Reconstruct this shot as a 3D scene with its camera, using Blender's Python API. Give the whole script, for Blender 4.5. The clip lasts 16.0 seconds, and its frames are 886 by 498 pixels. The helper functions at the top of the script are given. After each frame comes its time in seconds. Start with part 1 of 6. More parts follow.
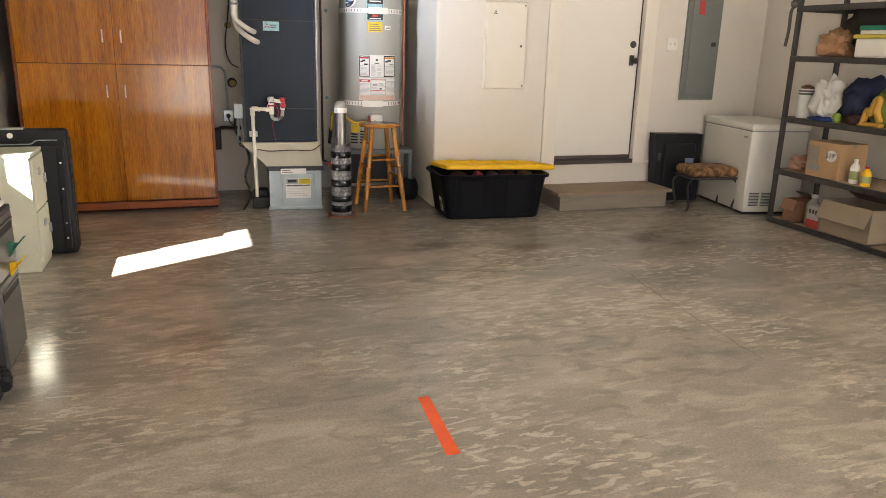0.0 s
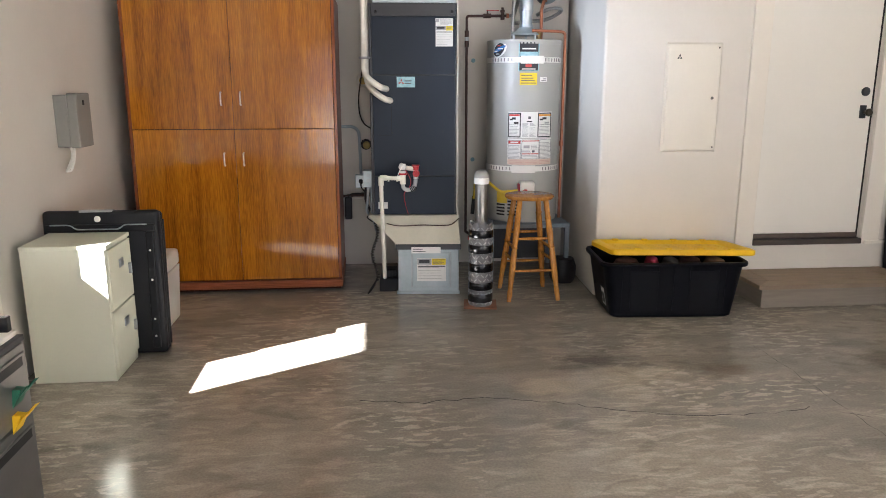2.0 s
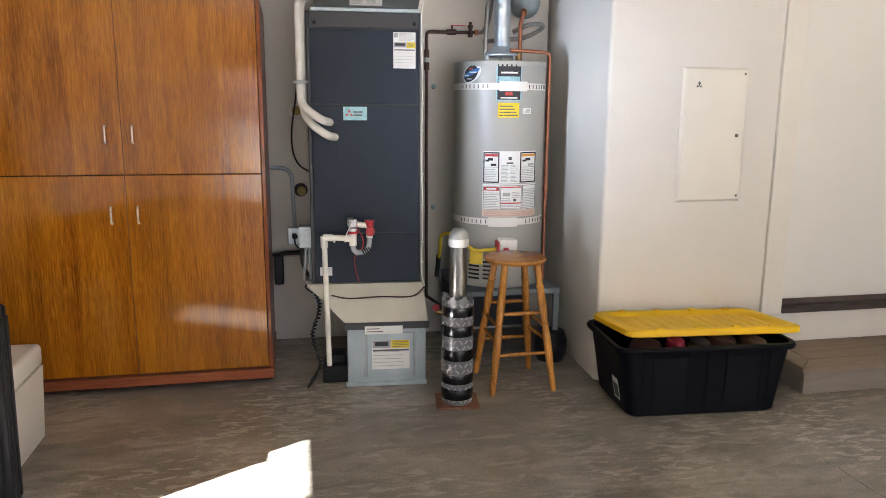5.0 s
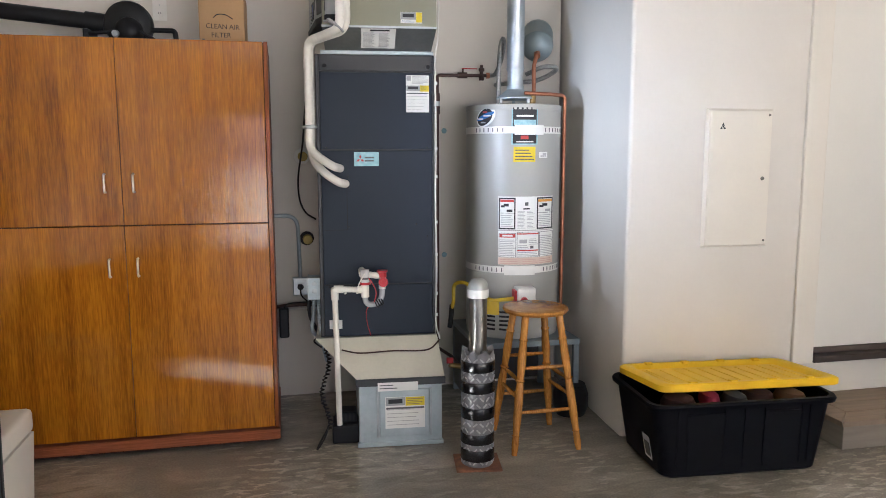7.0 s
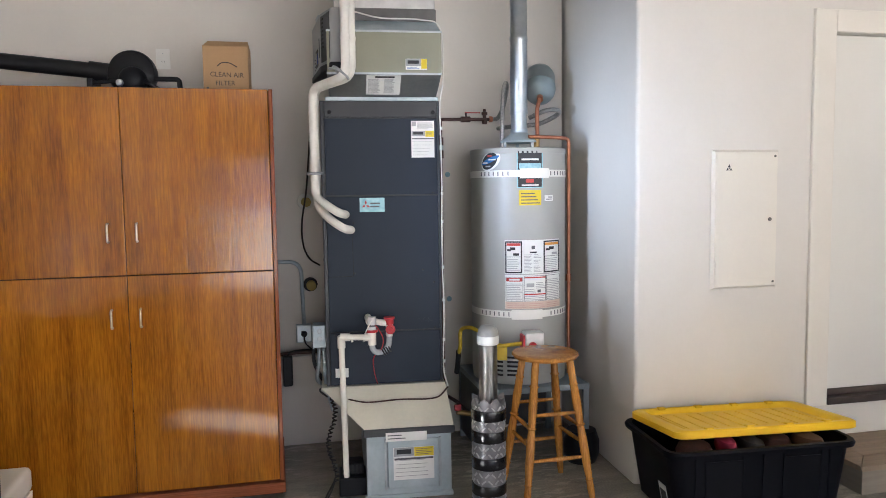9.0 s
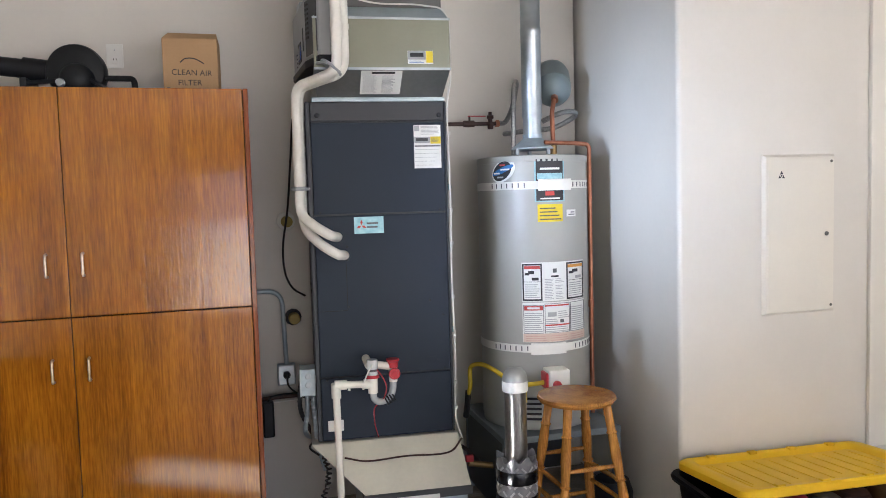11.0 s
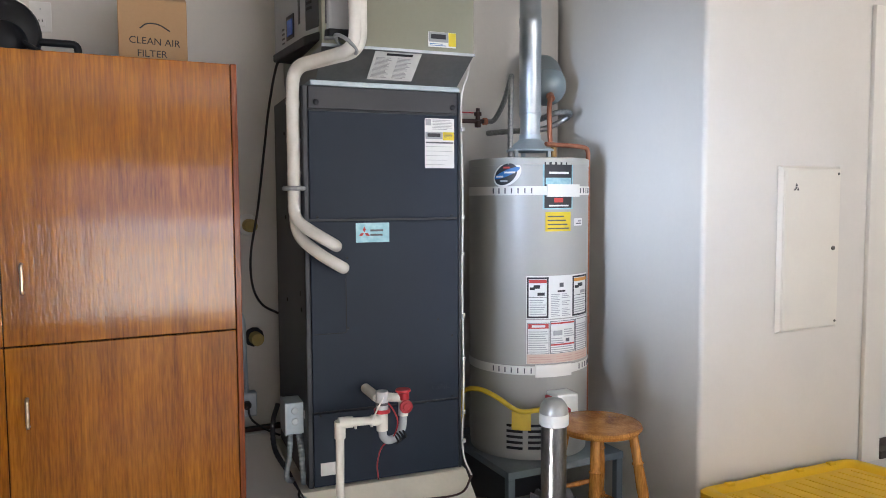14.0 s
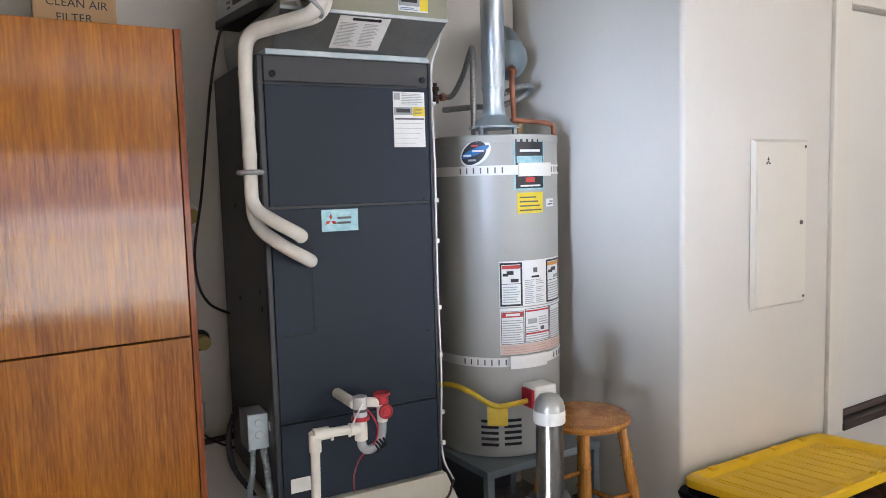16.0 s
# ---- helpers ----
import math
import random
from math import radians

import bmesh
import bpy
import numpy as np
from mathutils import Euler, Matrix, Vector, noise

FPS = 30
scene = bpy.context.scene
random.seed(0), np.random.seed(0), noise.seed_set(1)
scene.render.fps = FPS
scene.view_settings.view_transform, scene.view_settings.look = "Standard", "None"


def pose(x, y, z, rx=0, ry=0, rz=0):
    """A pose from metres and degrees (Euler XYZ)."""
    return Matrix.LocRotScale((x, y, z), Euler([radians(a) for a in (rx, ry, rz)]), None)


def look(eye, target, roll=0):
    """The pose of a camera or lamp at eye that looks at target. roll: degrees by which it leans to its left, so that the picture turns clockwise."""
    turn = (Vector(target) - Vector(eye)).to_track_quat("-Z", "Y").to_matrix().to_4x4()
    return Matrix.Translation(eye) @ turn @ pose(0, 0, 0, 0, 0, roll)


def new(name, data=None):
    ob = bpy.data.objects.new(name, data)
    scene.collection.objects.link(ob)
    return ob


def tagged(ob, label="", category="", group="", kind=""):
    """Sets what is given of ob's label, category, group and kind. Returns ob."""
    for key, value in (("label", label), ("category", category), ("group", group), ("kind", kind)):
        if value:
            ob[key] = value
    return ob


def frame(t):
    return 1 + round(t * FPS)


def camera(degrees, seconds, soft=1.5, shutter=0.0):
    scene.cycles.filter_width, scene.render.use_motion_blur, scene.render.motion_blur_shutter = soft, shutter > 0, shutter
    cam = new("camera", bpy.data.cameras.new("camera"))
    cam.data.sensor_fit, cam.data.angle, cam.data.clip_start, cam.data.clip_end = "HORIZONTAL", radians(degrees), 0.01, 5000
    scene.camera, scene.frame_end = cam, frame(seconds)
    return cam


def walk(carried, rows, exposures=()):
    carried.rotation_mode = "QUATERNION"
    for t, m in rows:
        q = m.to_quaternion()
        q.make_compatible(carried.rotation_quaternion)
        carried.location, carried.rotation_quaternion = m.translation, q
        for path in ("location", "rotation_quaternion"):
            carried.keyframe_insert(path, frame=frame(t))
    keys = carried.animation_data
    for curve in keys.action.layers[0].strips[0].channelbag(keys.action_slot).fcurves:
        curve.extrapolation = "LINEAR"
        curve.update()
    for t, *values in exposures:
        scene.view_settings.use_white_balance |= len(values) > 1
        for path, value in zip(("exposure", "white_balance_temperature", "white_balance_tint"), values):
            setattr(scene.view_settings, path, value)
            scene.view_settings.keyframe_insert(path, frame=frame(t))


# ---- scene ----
cam = camera(62.2, 16.0, soft=0.9)
PATH = [
    (0, (0.114, 0.333, 1.425), (0.727, 2.16, 0.891), 1.5),
    (0.5, (0.326, 0.657, 1.454), (0.763, 2.544, 0.953), 1.0),
    (1, (0.522, 0.945, 1.478), (0.76, 2.873, 1.003), 0.0),
    (1.5, (0.537, 1.232, 1.501), (0.71, 3.172, 1.045), 0.1),
    (2, (0.519, 1.482, 1.544), (0.697, 3.425, 1.101), -0.0),
    (2.5, (0.564, 1.734, 1.545), (0.692, 3.685, 1.122), -0.7),
    (3, (0.578, 1.967, 1.558), (0.705, 3.924, 1.163), -1.3),
    (3.5, (0.486, 2.203, 1.583), (0.742, 4.148, 1.197), -2.0),
    (4, (0.469, 2.411, 1.578), (0.81, 4.338, 1.167), -0.6),
    (6.5, (0.318, 2.964, 1.59), (0.73, 4.9, 1.303), 0.1),
    (7, (0.321, 2.967, 1.585), (0.734, 4.906, 1.322), -0.1),
    (7.5, (0.315, 2.975, 1.598), (0.733, 4.916, 1.356), -0.3),
    (8, (0.295, 2.989, 1.617), (0.725, 4.931, 1.402), -0.6),
    (8.5, (0.295, 3.003, 1.628), (0.725, 4.948, 1.443), -0.7),
    (9, (0.264, 3.031, 1.619), (0.696, 4.978, 1.459), -0.8),
    (9.5, (0.236, 3.113, 1.634), (0.673, 5.059, 1.488), -1.0),
    (10, (0.239, 3.304, 1.639), (0.694, 5.247, 1.51), -1.3),
    (12.5, (0.007, 4.073, 1.667), (0.661, 5.957, 1.509), -1.9),
    (13, (-0.102, 4.171, 1.666), (0.613, 6.031, 1.502), -1.8),
    (13.5, (-0.188, 4.238, 1.679), (0.625, 6.059, 1.522), -1.2),
    (14, (-0.232, 4.287, 1.673), (0.633, 6.086, 1.537), -0.3),
    (14.5, (-0.209, 4.367, 1.676), (0.668, 6.161, 1.558), -0.6),
    (15, (-0.16, 4.478, 1.687), (0.737, 6.262, 1.571), -1.3),
    (15.5, (-0.183, 4.551, 1.679), (0.762, 6.308, 1.541), -1.5),
    (16, (-0.316, 4.624, 1.671), (0.754, 6.303, 1.486), -1.6),
]
EXPOSURES = [(0.0, 4.42, 6200, 14), (1.5, 4.41, 5650, 14), (3.5, 4.35, 5780, 14), (7.0, 4.42, 5500, 14), (9.0, 4.42, 5420, 14), (12.5, 4.34, 5430, 14), (14.5, 4.31, 5400, 14), (16.0, 4.31, 5420, 14)]
walk(cam, [(t, look(eye, target, roll)) for t, eye, target, roll in PATH], EXPOSURES)

# ---- world and light ----
world = bpy.data.worlds.new("world")
scene.world = world
world.use_nodes = True
wn = world.node_tree
sky = wn.nodes.new("ShaderNodeTexSky")
sky.sky_type, sky.sun_disc = 'NISHITA', False
SUN_DIR = Vector((0.86, 0.52, -0.57)).normalized()
sky.sun_elevation = math.asin(-SUN_DIR.z)
sky.sun_rotation = math.atan2(-SUN_DIR.x, -SUN_DIR.y)
wn.links.new(sky.outputs[0], wn.nodes["Background"].inputs[0])
wn.nodes["Background"].inputs[1].default_value = 0.002


def lamp(name, kind, m, energy, color, size=None, size_y=None):
    data = bpy.data.lights.new(name, kind)
    data.energy, data.color = energy, color
    if kind == 'AREA':
        data.shape, data.size, data.size_y = 'RECTANGLE', size, size_y
    else:
        data.angle = radians(0.5)
    ob = new(name, data)
    ob.matrix_world = m
    return ob


lamp("sun", 'SUN', look((0, 0, 0), SUN_DIR), 5.0, (1.0, 0.93, 0.82))
lamp("garage_door_sky", 'AREA', look((2.40, -1.75, 1.64), (2.35, 3.0, 1.95)), 2.05, (0.83, 0.89, 1.08), 5.6, 1.06)
lamp("garage_door_driveway", 'AREA', look((2.40, -1.75, 0.56), (2.40, 0.6, 2.25)), 2.75, (1.0, 0.89, 0.72), 5.6, 1.06)
side = lamp("side_window_daylight", 'AREA', look((-1.43, 4.63, 1.34), (2.14, 7.02, 1.80)), 0.215, (0.80, 0.90, 1.0), 0.28, 1.12)
side.data.spread = radians(26)

# ---- materials ----
MATS = {}


def mat(name, a, b=None, scale=6.0, rough=0.5, rough2=None, bump=0.0, metal=0.0, stretch=(1, 1, 1), fine=60.0, spec=None, coat=0.0, detail=5.0):
    """Two-tone procedural surface: broad mottling of a and b, fine grain, roughness variation and relief."""
    if name in MATS:
        return MATS[name]
    m = bpy.data.materials.new(name)
    m.use_nodes = True
    nt = m.node_tree
    p = nt.nodes["Principled BSDF"]
    b = b or tuple(c * 0.82 for c in a)
    co = nt.nodes.new("ShaderNodeTexCoord")
    mp = nt.nodes.new("ShaderNodeMapping")
    mp.inputs["Scale"].default_value = stretch
    nt.links.new(co.outputs["Object"], mp.inputs[0])
    n1, n2 = nt.nodes.new("ShaderNodeTexNoise"), nt.nodes.new("ShaderNodeTexNoise")
    n1.inputs["Scale"].default_value, n1.inputs["Detail"].default_value = scale, detail
    n2.inputs["Scale"].default_value, n2.inputs["Detail"].default_value = fine, 3.0
    nt.links.new(mp.outputs[0], n1.inputs[0]), nt.links.new(mp.outputs[0], n2.inputs[0])
    ad = nt.nodes.new("ShaderNodeMath")
    ad.operation = 'MULTIPLY_ADD'
    nt.links.new(n2.outputs[0], ad.inputs[0])
    ad.inputs[1].default_value = 0.3
    nt.links.new(n1.outputs[0], ad.inputs[2])
    ra = nt.nodes.new("ShaderNodeValToRGB")
    ra.color_ramp.elements[0].position, ra.color_ramp.elements[1].position = 0.42, 0.88
    ra.color_ramp.elements[0].color, ra.color_ramp.elements[1].color = (*b, 1), (*a, 1)
    nt.links.new(ad.outputs[0], ra.inputs[0])
    nt.links.new(ra.outputs[0], p.inputs["Base Color"])
    mr = nt.nodes.new("ShaderNodeMapRange")
    mr.inputs[3].default_value, mr.inputs[4].default_value = rough, rough2 if rough2 is not None else min(1, rough * 1.3)
    nt.links.new(n1.outputs[0], mr.inputs[0])
    nt.links.new(mr.outputs[0], p.inputs["Roughness"])
    p.inputs["Metallic"].default_value = metal
    p.inputs["Coat Weight"].default_value = coat
    if spec is not None:
        p.inputs["Specular IOR Level"].default_value = spec
    if bump:
        bp = nt.nodes.new("ShaderNodeBump")
        bp.inputs["Strength"].default_value, bp.inputs["Distance"].default_value = bump, 0.004
        nt.links.new(ad.outputs[0], bp.inputs["Height"])
        nt.links.new(bp.outputs[0], p.inputs["Normal"])
    MATS[name] = m
    return m


def wood(name, dark, light, grain=(14, 1, 0.55), rough=0.22, coat=0.5, rings=5.0):
    """Varnished wood: long grain along z."""
    if name in MATS:
        return MATS[name]
    m = bpy.data.materials.new(name)
    m.use_nodes = True
    nt = m.node_tree
    p = nt.nodes["Principled BSDF"]
    co, mp = nt.nodes.new("ShaderNodeTexCoord"), nt.nodes.new("ShaderNodeMapping")
    mp.inputs["Scale"].default_value = grain
    nt.links.new(co.outputs["Object"], mp.inputs[0])
    info = nt.nodes.new("ShaderNodeObjectInfo")
    shift = nt.nodes.new("ShaderNodeVectorMath")
    shift.operation = 'MULTIPLY_ADD'
    nt.links.new(info.outputs["Random"], shift.inputs[0])
    shift.inputs[1].default_value = (7, 3, 5)
    nt.links.new(mp.outputs[0], shift.inputs[2])
    broad, fine = nt.nodes.new("ShaderNodeTexNoise"), nt.nodes.new("ShaderNodeTexNoise")
    broad.inputs["Scale"].default_value, broad.inputs["Detail"].default_value, broad.inputs["Distortion"].default_value = rings * 0.2, 4.0, 1.2
    fine.inputs["Scale"].default_value, fine.inputs["Detail"].default_value = rings * 4.5, 9.0
    nt.links.new(shift.outputs[0], broad.inputs[0]), nt.links.new(shift.outputs[0], fine.inputs[0])
    ad = nt.nodes.new("ShaderNodeMath")
    ad.operation = 'MULTIPLY_ADD'
    nt.links.new(fine.outputs[0], ad.inputs[0])
    ad.inputs[1].default_value = 0.7
    nt.links.new(broad.outputs[0], ad.inputs[2])
    ra = nt.nodes.new("ShaderNodeValToRGB")
    ra.color_ramp.elements[0].position, ra.color_ramp.elements[1].position = 0.56, 1.1
    ra.color_ramp.elements[0].color, ra.color_ramp.elements[1].color = (*dark, 1), (*light, 1)
    nt.links.new(ad.outputs[0], ra.inputs[0])
    # open pores along the grain and slow light and dark bands
    pm, pore = nt.nodes.new("ShaderNodeMapping"), nt.nodes.new("ShaderNodeTexNoise")
    pm.inputs["Scale"].default_value = tuple(18 * g if g >= 4 else (7 * g if i == 2 or grain[2] > 4 else 18 * g) for i, g in enumerate(grain))
    nt.links.new(co.outputs["Object"], pm.inputs[0])
    nt.links.new(pm.outputs[0], pore.inputs[0])
    pore.inputs["Scale"].default_value, pore.inputs["Detail"].default_value = 1.0, 5.0
    pr = nt.nodes.new("ShaderNodeMapRange")
    nt.links.new(pore.outputs[0], pr.inputs[0])
    pr.inputs[1].default_value, pr.inputs[2].default_value, pr.inputs[3].default_value, pr.inputs[4].default_value = 0.34, 0.60, 0.74, 1.06
    mu = nt.nodes.new("ShaderNodeMix")
    mu.data_type, mu.blend_type = 'RGBA', 'MULTIPLY'
    mu.inputs[0].default_value = 1.0
    nt.links.new(ra.outputs[0], mu.inputs[6]), nt.links.new(pr.outputs[0], mu.inputs[7])
    nt.links.new(mu.outputs[2], p.inputs["Base Color"])
    p.inputs["Roughness"].default_value = rough
    p.inputs["Coat Weight"].default_value, p.inputs["Coat Roughness"].default_value = coat, 0.06
    p.inputs["Specular IOR Level"].default_value = 0.06
    p.inputs["Coat IOR"].default_value = 1.5
    bp = nt.nodes.new("ShaderNodeBump")
    bp.inputs["Strength"].default_value, bp.inputs["Distance"].default_value = 0.12, 0.002
    nt.links.new(fine.outputs[0], bp.inputs["Height"])
    nt.links.new(bp.outputs[0], p.inputs["Normal"])
    wave = nt.nodes.new("ShaderNodeBump")
    wave.inputs["Strength"].default_value, wave.inputs["Distance"].default_value = 0.35, 0.002
    nt.links.new(ad.outputs[0], wave.inputs["Height"])
    nt.links.new(wave.outputs[0], p.inputs["Coat Normal"])
    MATS[name] = m
    return m


def concrete():
    """Sealed garage slab: brown and grey clouds, pale worn streaks across, glossy sealer."""
    m = bpy.data.materials.new("sealed_concrete")
    m.use_nodes = True
    nt = m.node_tree
    p = nt.nodes["Principled BSDF"]
    co = nt.nodes.new("ShaderNodeTexCoord")

    def tex(scale, stretch, detail=6.0, dist=0.0):
        mp, n = nt.nodes.new("ShaderNodeMapping"), nt.nodes.new("ShaderNodeTexNoise")
        mp.inputs["Scale"].default_value = stretch
        nt.links.new(co.outputs["Object"], mp.inputs[0]), nt.links.new(mp.outputs[0], n.inputs[0])
        n.inputs["Scale"].default_value, n.inputs["Detail"].default_value, n.inputs["Distortion"].default_value = scale, detail, dist
        return n.outputs[0]

    def ramp(src, p0, c0, p1, c1):
        r = nt.nodes.new("ShaderNodeValToRGB")
        r.color_ramp.elements[0].position, r.color_ramp.elements[1].position = p0, p1
        r.color_ramp.elements[0].color, r.color_ramp.elements[1].color = (*c0, 1), (*c1, 1)
        nt.links.new(src, r.inputs[0])
        return r.outputs[0]

    def mix(fac, a, b, kind='MIX'):
        x = nt.nodes.new("ShaderNodeMix")
        x.data_type, x.blend_type = 'RGBA', kind
        if isinstance(fac, float):
            x.inputs[0].default_value = fac
        else:
            nt.links.new(fac, x.inputs[0])
        nt.links.new(a, x.inputs[6]), nt.links.new(b, x.inputs[7])
        return x.outputs[2]

    cloud = ramp(tex(0.8, (1, 1, 1), 6.0, 0.8), 0.36, (0.22, 0.192, 0.150), 0.66, (0.37, 0.316, 0.235))
    grey = ramp(tex(2.0, (0.6, 1.4, 1), 7.0, 0.5), 0.35, (0.22, 0.21, 0.192), 0.7, (0.36, 0.338, 0.296))
    col = mix(0.5, cloud, grey)
    pale = ramp(tex(1.1, (1, 1, 1), 3.0), 0.3, (0.50, 0.44, 0.34), 0.7, (0.54, 0.49, 0.41))
    # soft trowel sweeps, then broken worn flakes inside worn zones
    sweep = ramp(tex(2.4, (0.75, 1.7, 1), 9.0, 0.6), 0.50, (0, 0, 0), 0.72, (0.40, 0.40, 0.40))
    col = mix(sweep, col, pale)
    zone = ramp(tex(0.75, (1, 1, 1), 4.0, 0.5), 0.42, (0.10, 0.10, 0.10), 0.62, (1, 1, 1))
    flake = ramp(tex(8.0, (0.6, 1.7, 1), 14.0, 0.6), 0.53, (0, 0, 0), 0.62, (0.50, 0.50, 0.50))
    col = mix(mix(1.0, flake, zone, 'MULTIPLY'), col, pale)
    zone_b = ramp(tex(1.25, (1, 1, 1), 4.0, 0.4), 0.44, (0, 0, 0), 0.60, (1, 1, 1))
    chip = ramp(tex(19.0, (0.55, 1.6, 1), 14.0, 0.6), 0.535, (0, 0, 0), 0.59, (0.72, 0.72, 0.72))
    col = mix(mix(1.0, chip, zone_b, 'MULTIPLY'), col, pale)
    dark = ramp(tex(2.0, (1, 1, 1)), 0, (0.12, 0.105, 0.088), 1, (0.16, 0.14, 0.115))
    scuff = ramp(tex(7.0, (0.75, 1.5, 1), 12.0, 0.8), 0.36, (0.45, 0.45, 0.45), 0.50, (0, 0, 0))
    col = mix(mix(1.0, scuff, ramp(tex(0.9, (1, 1, 1), 4.0, 0.9), 0.40, (0.15, 0.15, 0.15), 0.6, (1, 1, 1)), 'MULTIPLY'), col, dark)
    blot = ramp(tex(4.0, (0.8, 1.5, 1), 8.0, 0.6), 0.60, (0, 0, 0), 0.80, (0.3, 0.3, 0.3))
    col = mix(blot, col, dark)
    # old oil stains and a patched spot
    for (sx, sy), rad, tone in (((1.678, 5.313), 0.22, (0.07, 0.055, 0.042)), ((2.417, 5.119), 0.20, (0.12, 0.085, 0.05)), ((1.403, 4.98), 0.20, (0.50, 0.42, 0.31)), ((0.05, 3.9), 0.30, (0.12, 0.10, 0.08)), ((3.4, 5.2), 0.22, (0.10, 0.08, 0.055))):
        mp = nt.nodes.new("ShaderNodeMapping")
        mp.inputs["Location"].default_value = (-sx * 0.7, -sy * 1.15, 0)
        mp.inputs["Scale"].default_value = (0.7, 1.15, 0)
        nt.links.new(co.outputs["Object"], mp.inputs[0])
        ln = nt.nodes.new("ShaderNodeVectorMath")
        ln.operation = 'LENGTH'
        nt.links.new(mp.outputs[0], ln.inputs[0])
        wob = nt.nodes.new("ShaderNodeMath")
        wob.operation = 'MULTIPLY_ADD'
        nt.links.new(tex(7.0, (0.7, 1.5, 1), 9.0, 0.4), wob.inputs[0])
        wob.inputs[1].default_value = rad * 1.6
        nt.links.new(ln.outputs["Value"], wob.inputs[2])
        spot = ramp(wob.outputs[0], rad * 1.05, (0.5, 0.5, 0.5), rad * 1.6, (0, 0, 0))
        shade = ramp(tex(3.0, (1, 1, 1)), 0, tone, 1, tuple(c * 1.2 for c in tone))
        col = mix(spot, col, shade)
    fine = ramp(tex(90.0, (1, 1, 1), 4.0), 0.3, (0.84, 0.84, 0.84), 0.7, (1.10, 1.10, 1.10))
    col = mix(1.0, col, fine, 'MULTIPLY')
    nt.links.new(col, p.inputs["Base Color"])
    p.inputs["Specular IOR Level"].default_value = 0.42
    rr = nt.nodes.new("ShaderNodeMapRange")
    nt.links.new(tex(4.0, (0.7, 2.0, 1), 8.0), rr.inputs[0])
    rr.inputs[3].default_value, rr.inputs[4].default_value = 0.11, 0.26
    nt.links.new(rr.outputs[0], p.inputs["Roughness"])
    bp = nt.nodes.new("ShaderNodeBump")
    bp.inputs["Strength"].default_value, bp.inputs["Distance"].default_value = 0.12, 0.003
    nt.links.new(tex(14.0, (0.8, 1.4, 1), 6.0), bp.inputs["Height"])
    nt.links.new(bp.outputs[0], p.inputs["Normal"])
    return m


CONCRETE = concrete()
PLASTER = mat("painted_plaster", (0.72, 0.685, 0.625), (0.68, 0.645, 0.585), 2.5, 0.55, bump=0.35, fine=45)
TRIM = mat("trim_paint", (0.80, 0.76, 0.68), (0.76, 0.72, 0.64), 3, 0.4, bump=0.05)
DOORPAINT = mat("door_paint", (0.80, 0.78, 0.72), (0.77, 0.75, 0.69), 2, 0.38, bump=0.04)
PANELPAINT = mat("cover_paint", (0.78, 0.74, 0.65), (0.74, 0.70, 0.62), 4, 0.4)
DARKWOODTRIM = mat("threshold_bronze", (0.06, 0.045, 0.038), None, 10, 0.4)
CABWOOD = wood("cabinet_veneer", (0.22, 0.065, 0.002), (0.45, 0.165, 0.004), (7, 1, 0.7), 0.42, 1.0)
# carcass tone holds the shade of door gaps and plinth recess in its colour
CABSHADE = wood("shaded_carcass_wood", (0.035, 0.012, 0.004), (0.06, 0.02, 0.006), (8, 1, 0.9), 0.5, 0.1)
LIPPING = wood("lipping_wood", (0.17, 0.045, 0.012), (0.30, 0.09, 0.025), (12, 12, 0.6), 0.4, 0.4)
PLINTHWOOD = wood("plinth_wood", (0.20, 0.06, 0.025), (0.33, 0.11, 0.05), (0.5, 1, 14), 0.45, 0.1)
OAK = wood("oak_varnish", (0.30, 0.11, 0.018), (0.58, 0.27, 0.055), (10, 10, 1), 0.25, 0.4)
SCREWDARK = mat("worn_screw", (0.22, 0.21, 0.19), (0.12, 0.115, 0.10), 60, 0.35, metal=0.8)
ZINC = mat("zinc_cap", (0.46, 0.46, 0.43), (0.34, 0.34, 0.32), 16, 0.35, metal=0.6)
BRASS = mat("aged_brass", (0.62, 0.52, 0.36), (0.4, 0.33, 0.2), 30, 0.28, metal=1.0)
STEELBLUE = mat("slate_blue_enamel", (0.018, 0.027, 0.044), (0.0155, 0.0235, 0.039), 3, 0.42, bump=0.06, fine=200, spec=0.25)
STEELSIDE = mat("charcoal_enamel", (0.030, 0.032, 0.036), (0.024, 0.026, 0.030), 3, 0.38, spec=0.5)
GALV = mat("galvanised_steel", (0.52, 0.56, 0.58), (0.36, 0.40, 0.43), 9, 0.3, 0.5, metal=0.9, fine=25)
GALVDULL = mat("zinc_sheet", (0.50, 0.57, 0.61), (0.38, 0.45, 0.49), 8, 0.4, 0.55, metal=0.5)
OLIVE = mat("olive_enamel", (0.26, 0.26, 0.19), (0.23, 0.23, 0.165), 4, 0.35)
CREAMSHEET = mat("pale_sheet_metal", (0.74, 0.71, 0.60), (0.62, 0.60, 0.51), 4, 0.28)
WHGREY = mat("heater_enamel", (0.40, 0.40, 0.37), (0.37, 0.37, 0.345), 3, 0.3)
WHITEPLASTIC = mat("white_plastic", (0.82, 0.81, 0.77), (0.76, 0.75, 0.70), 12, 0.4)
PVC = mat("pvc_white", (0.86, 0.84, 0.77), (0.80, 0.78, 0.70), 15, 0.35)
FOAM = mat("pipe_insulation", (0.86, 0.84, 0.79), (0.76, 0.74, 0.68), 18, 0.6, bump=0.6)
PAPER = mat("paper_label", (0.80, 0.80, 0.78), (0.74, 0.74, 0.72), 14, 0.5)
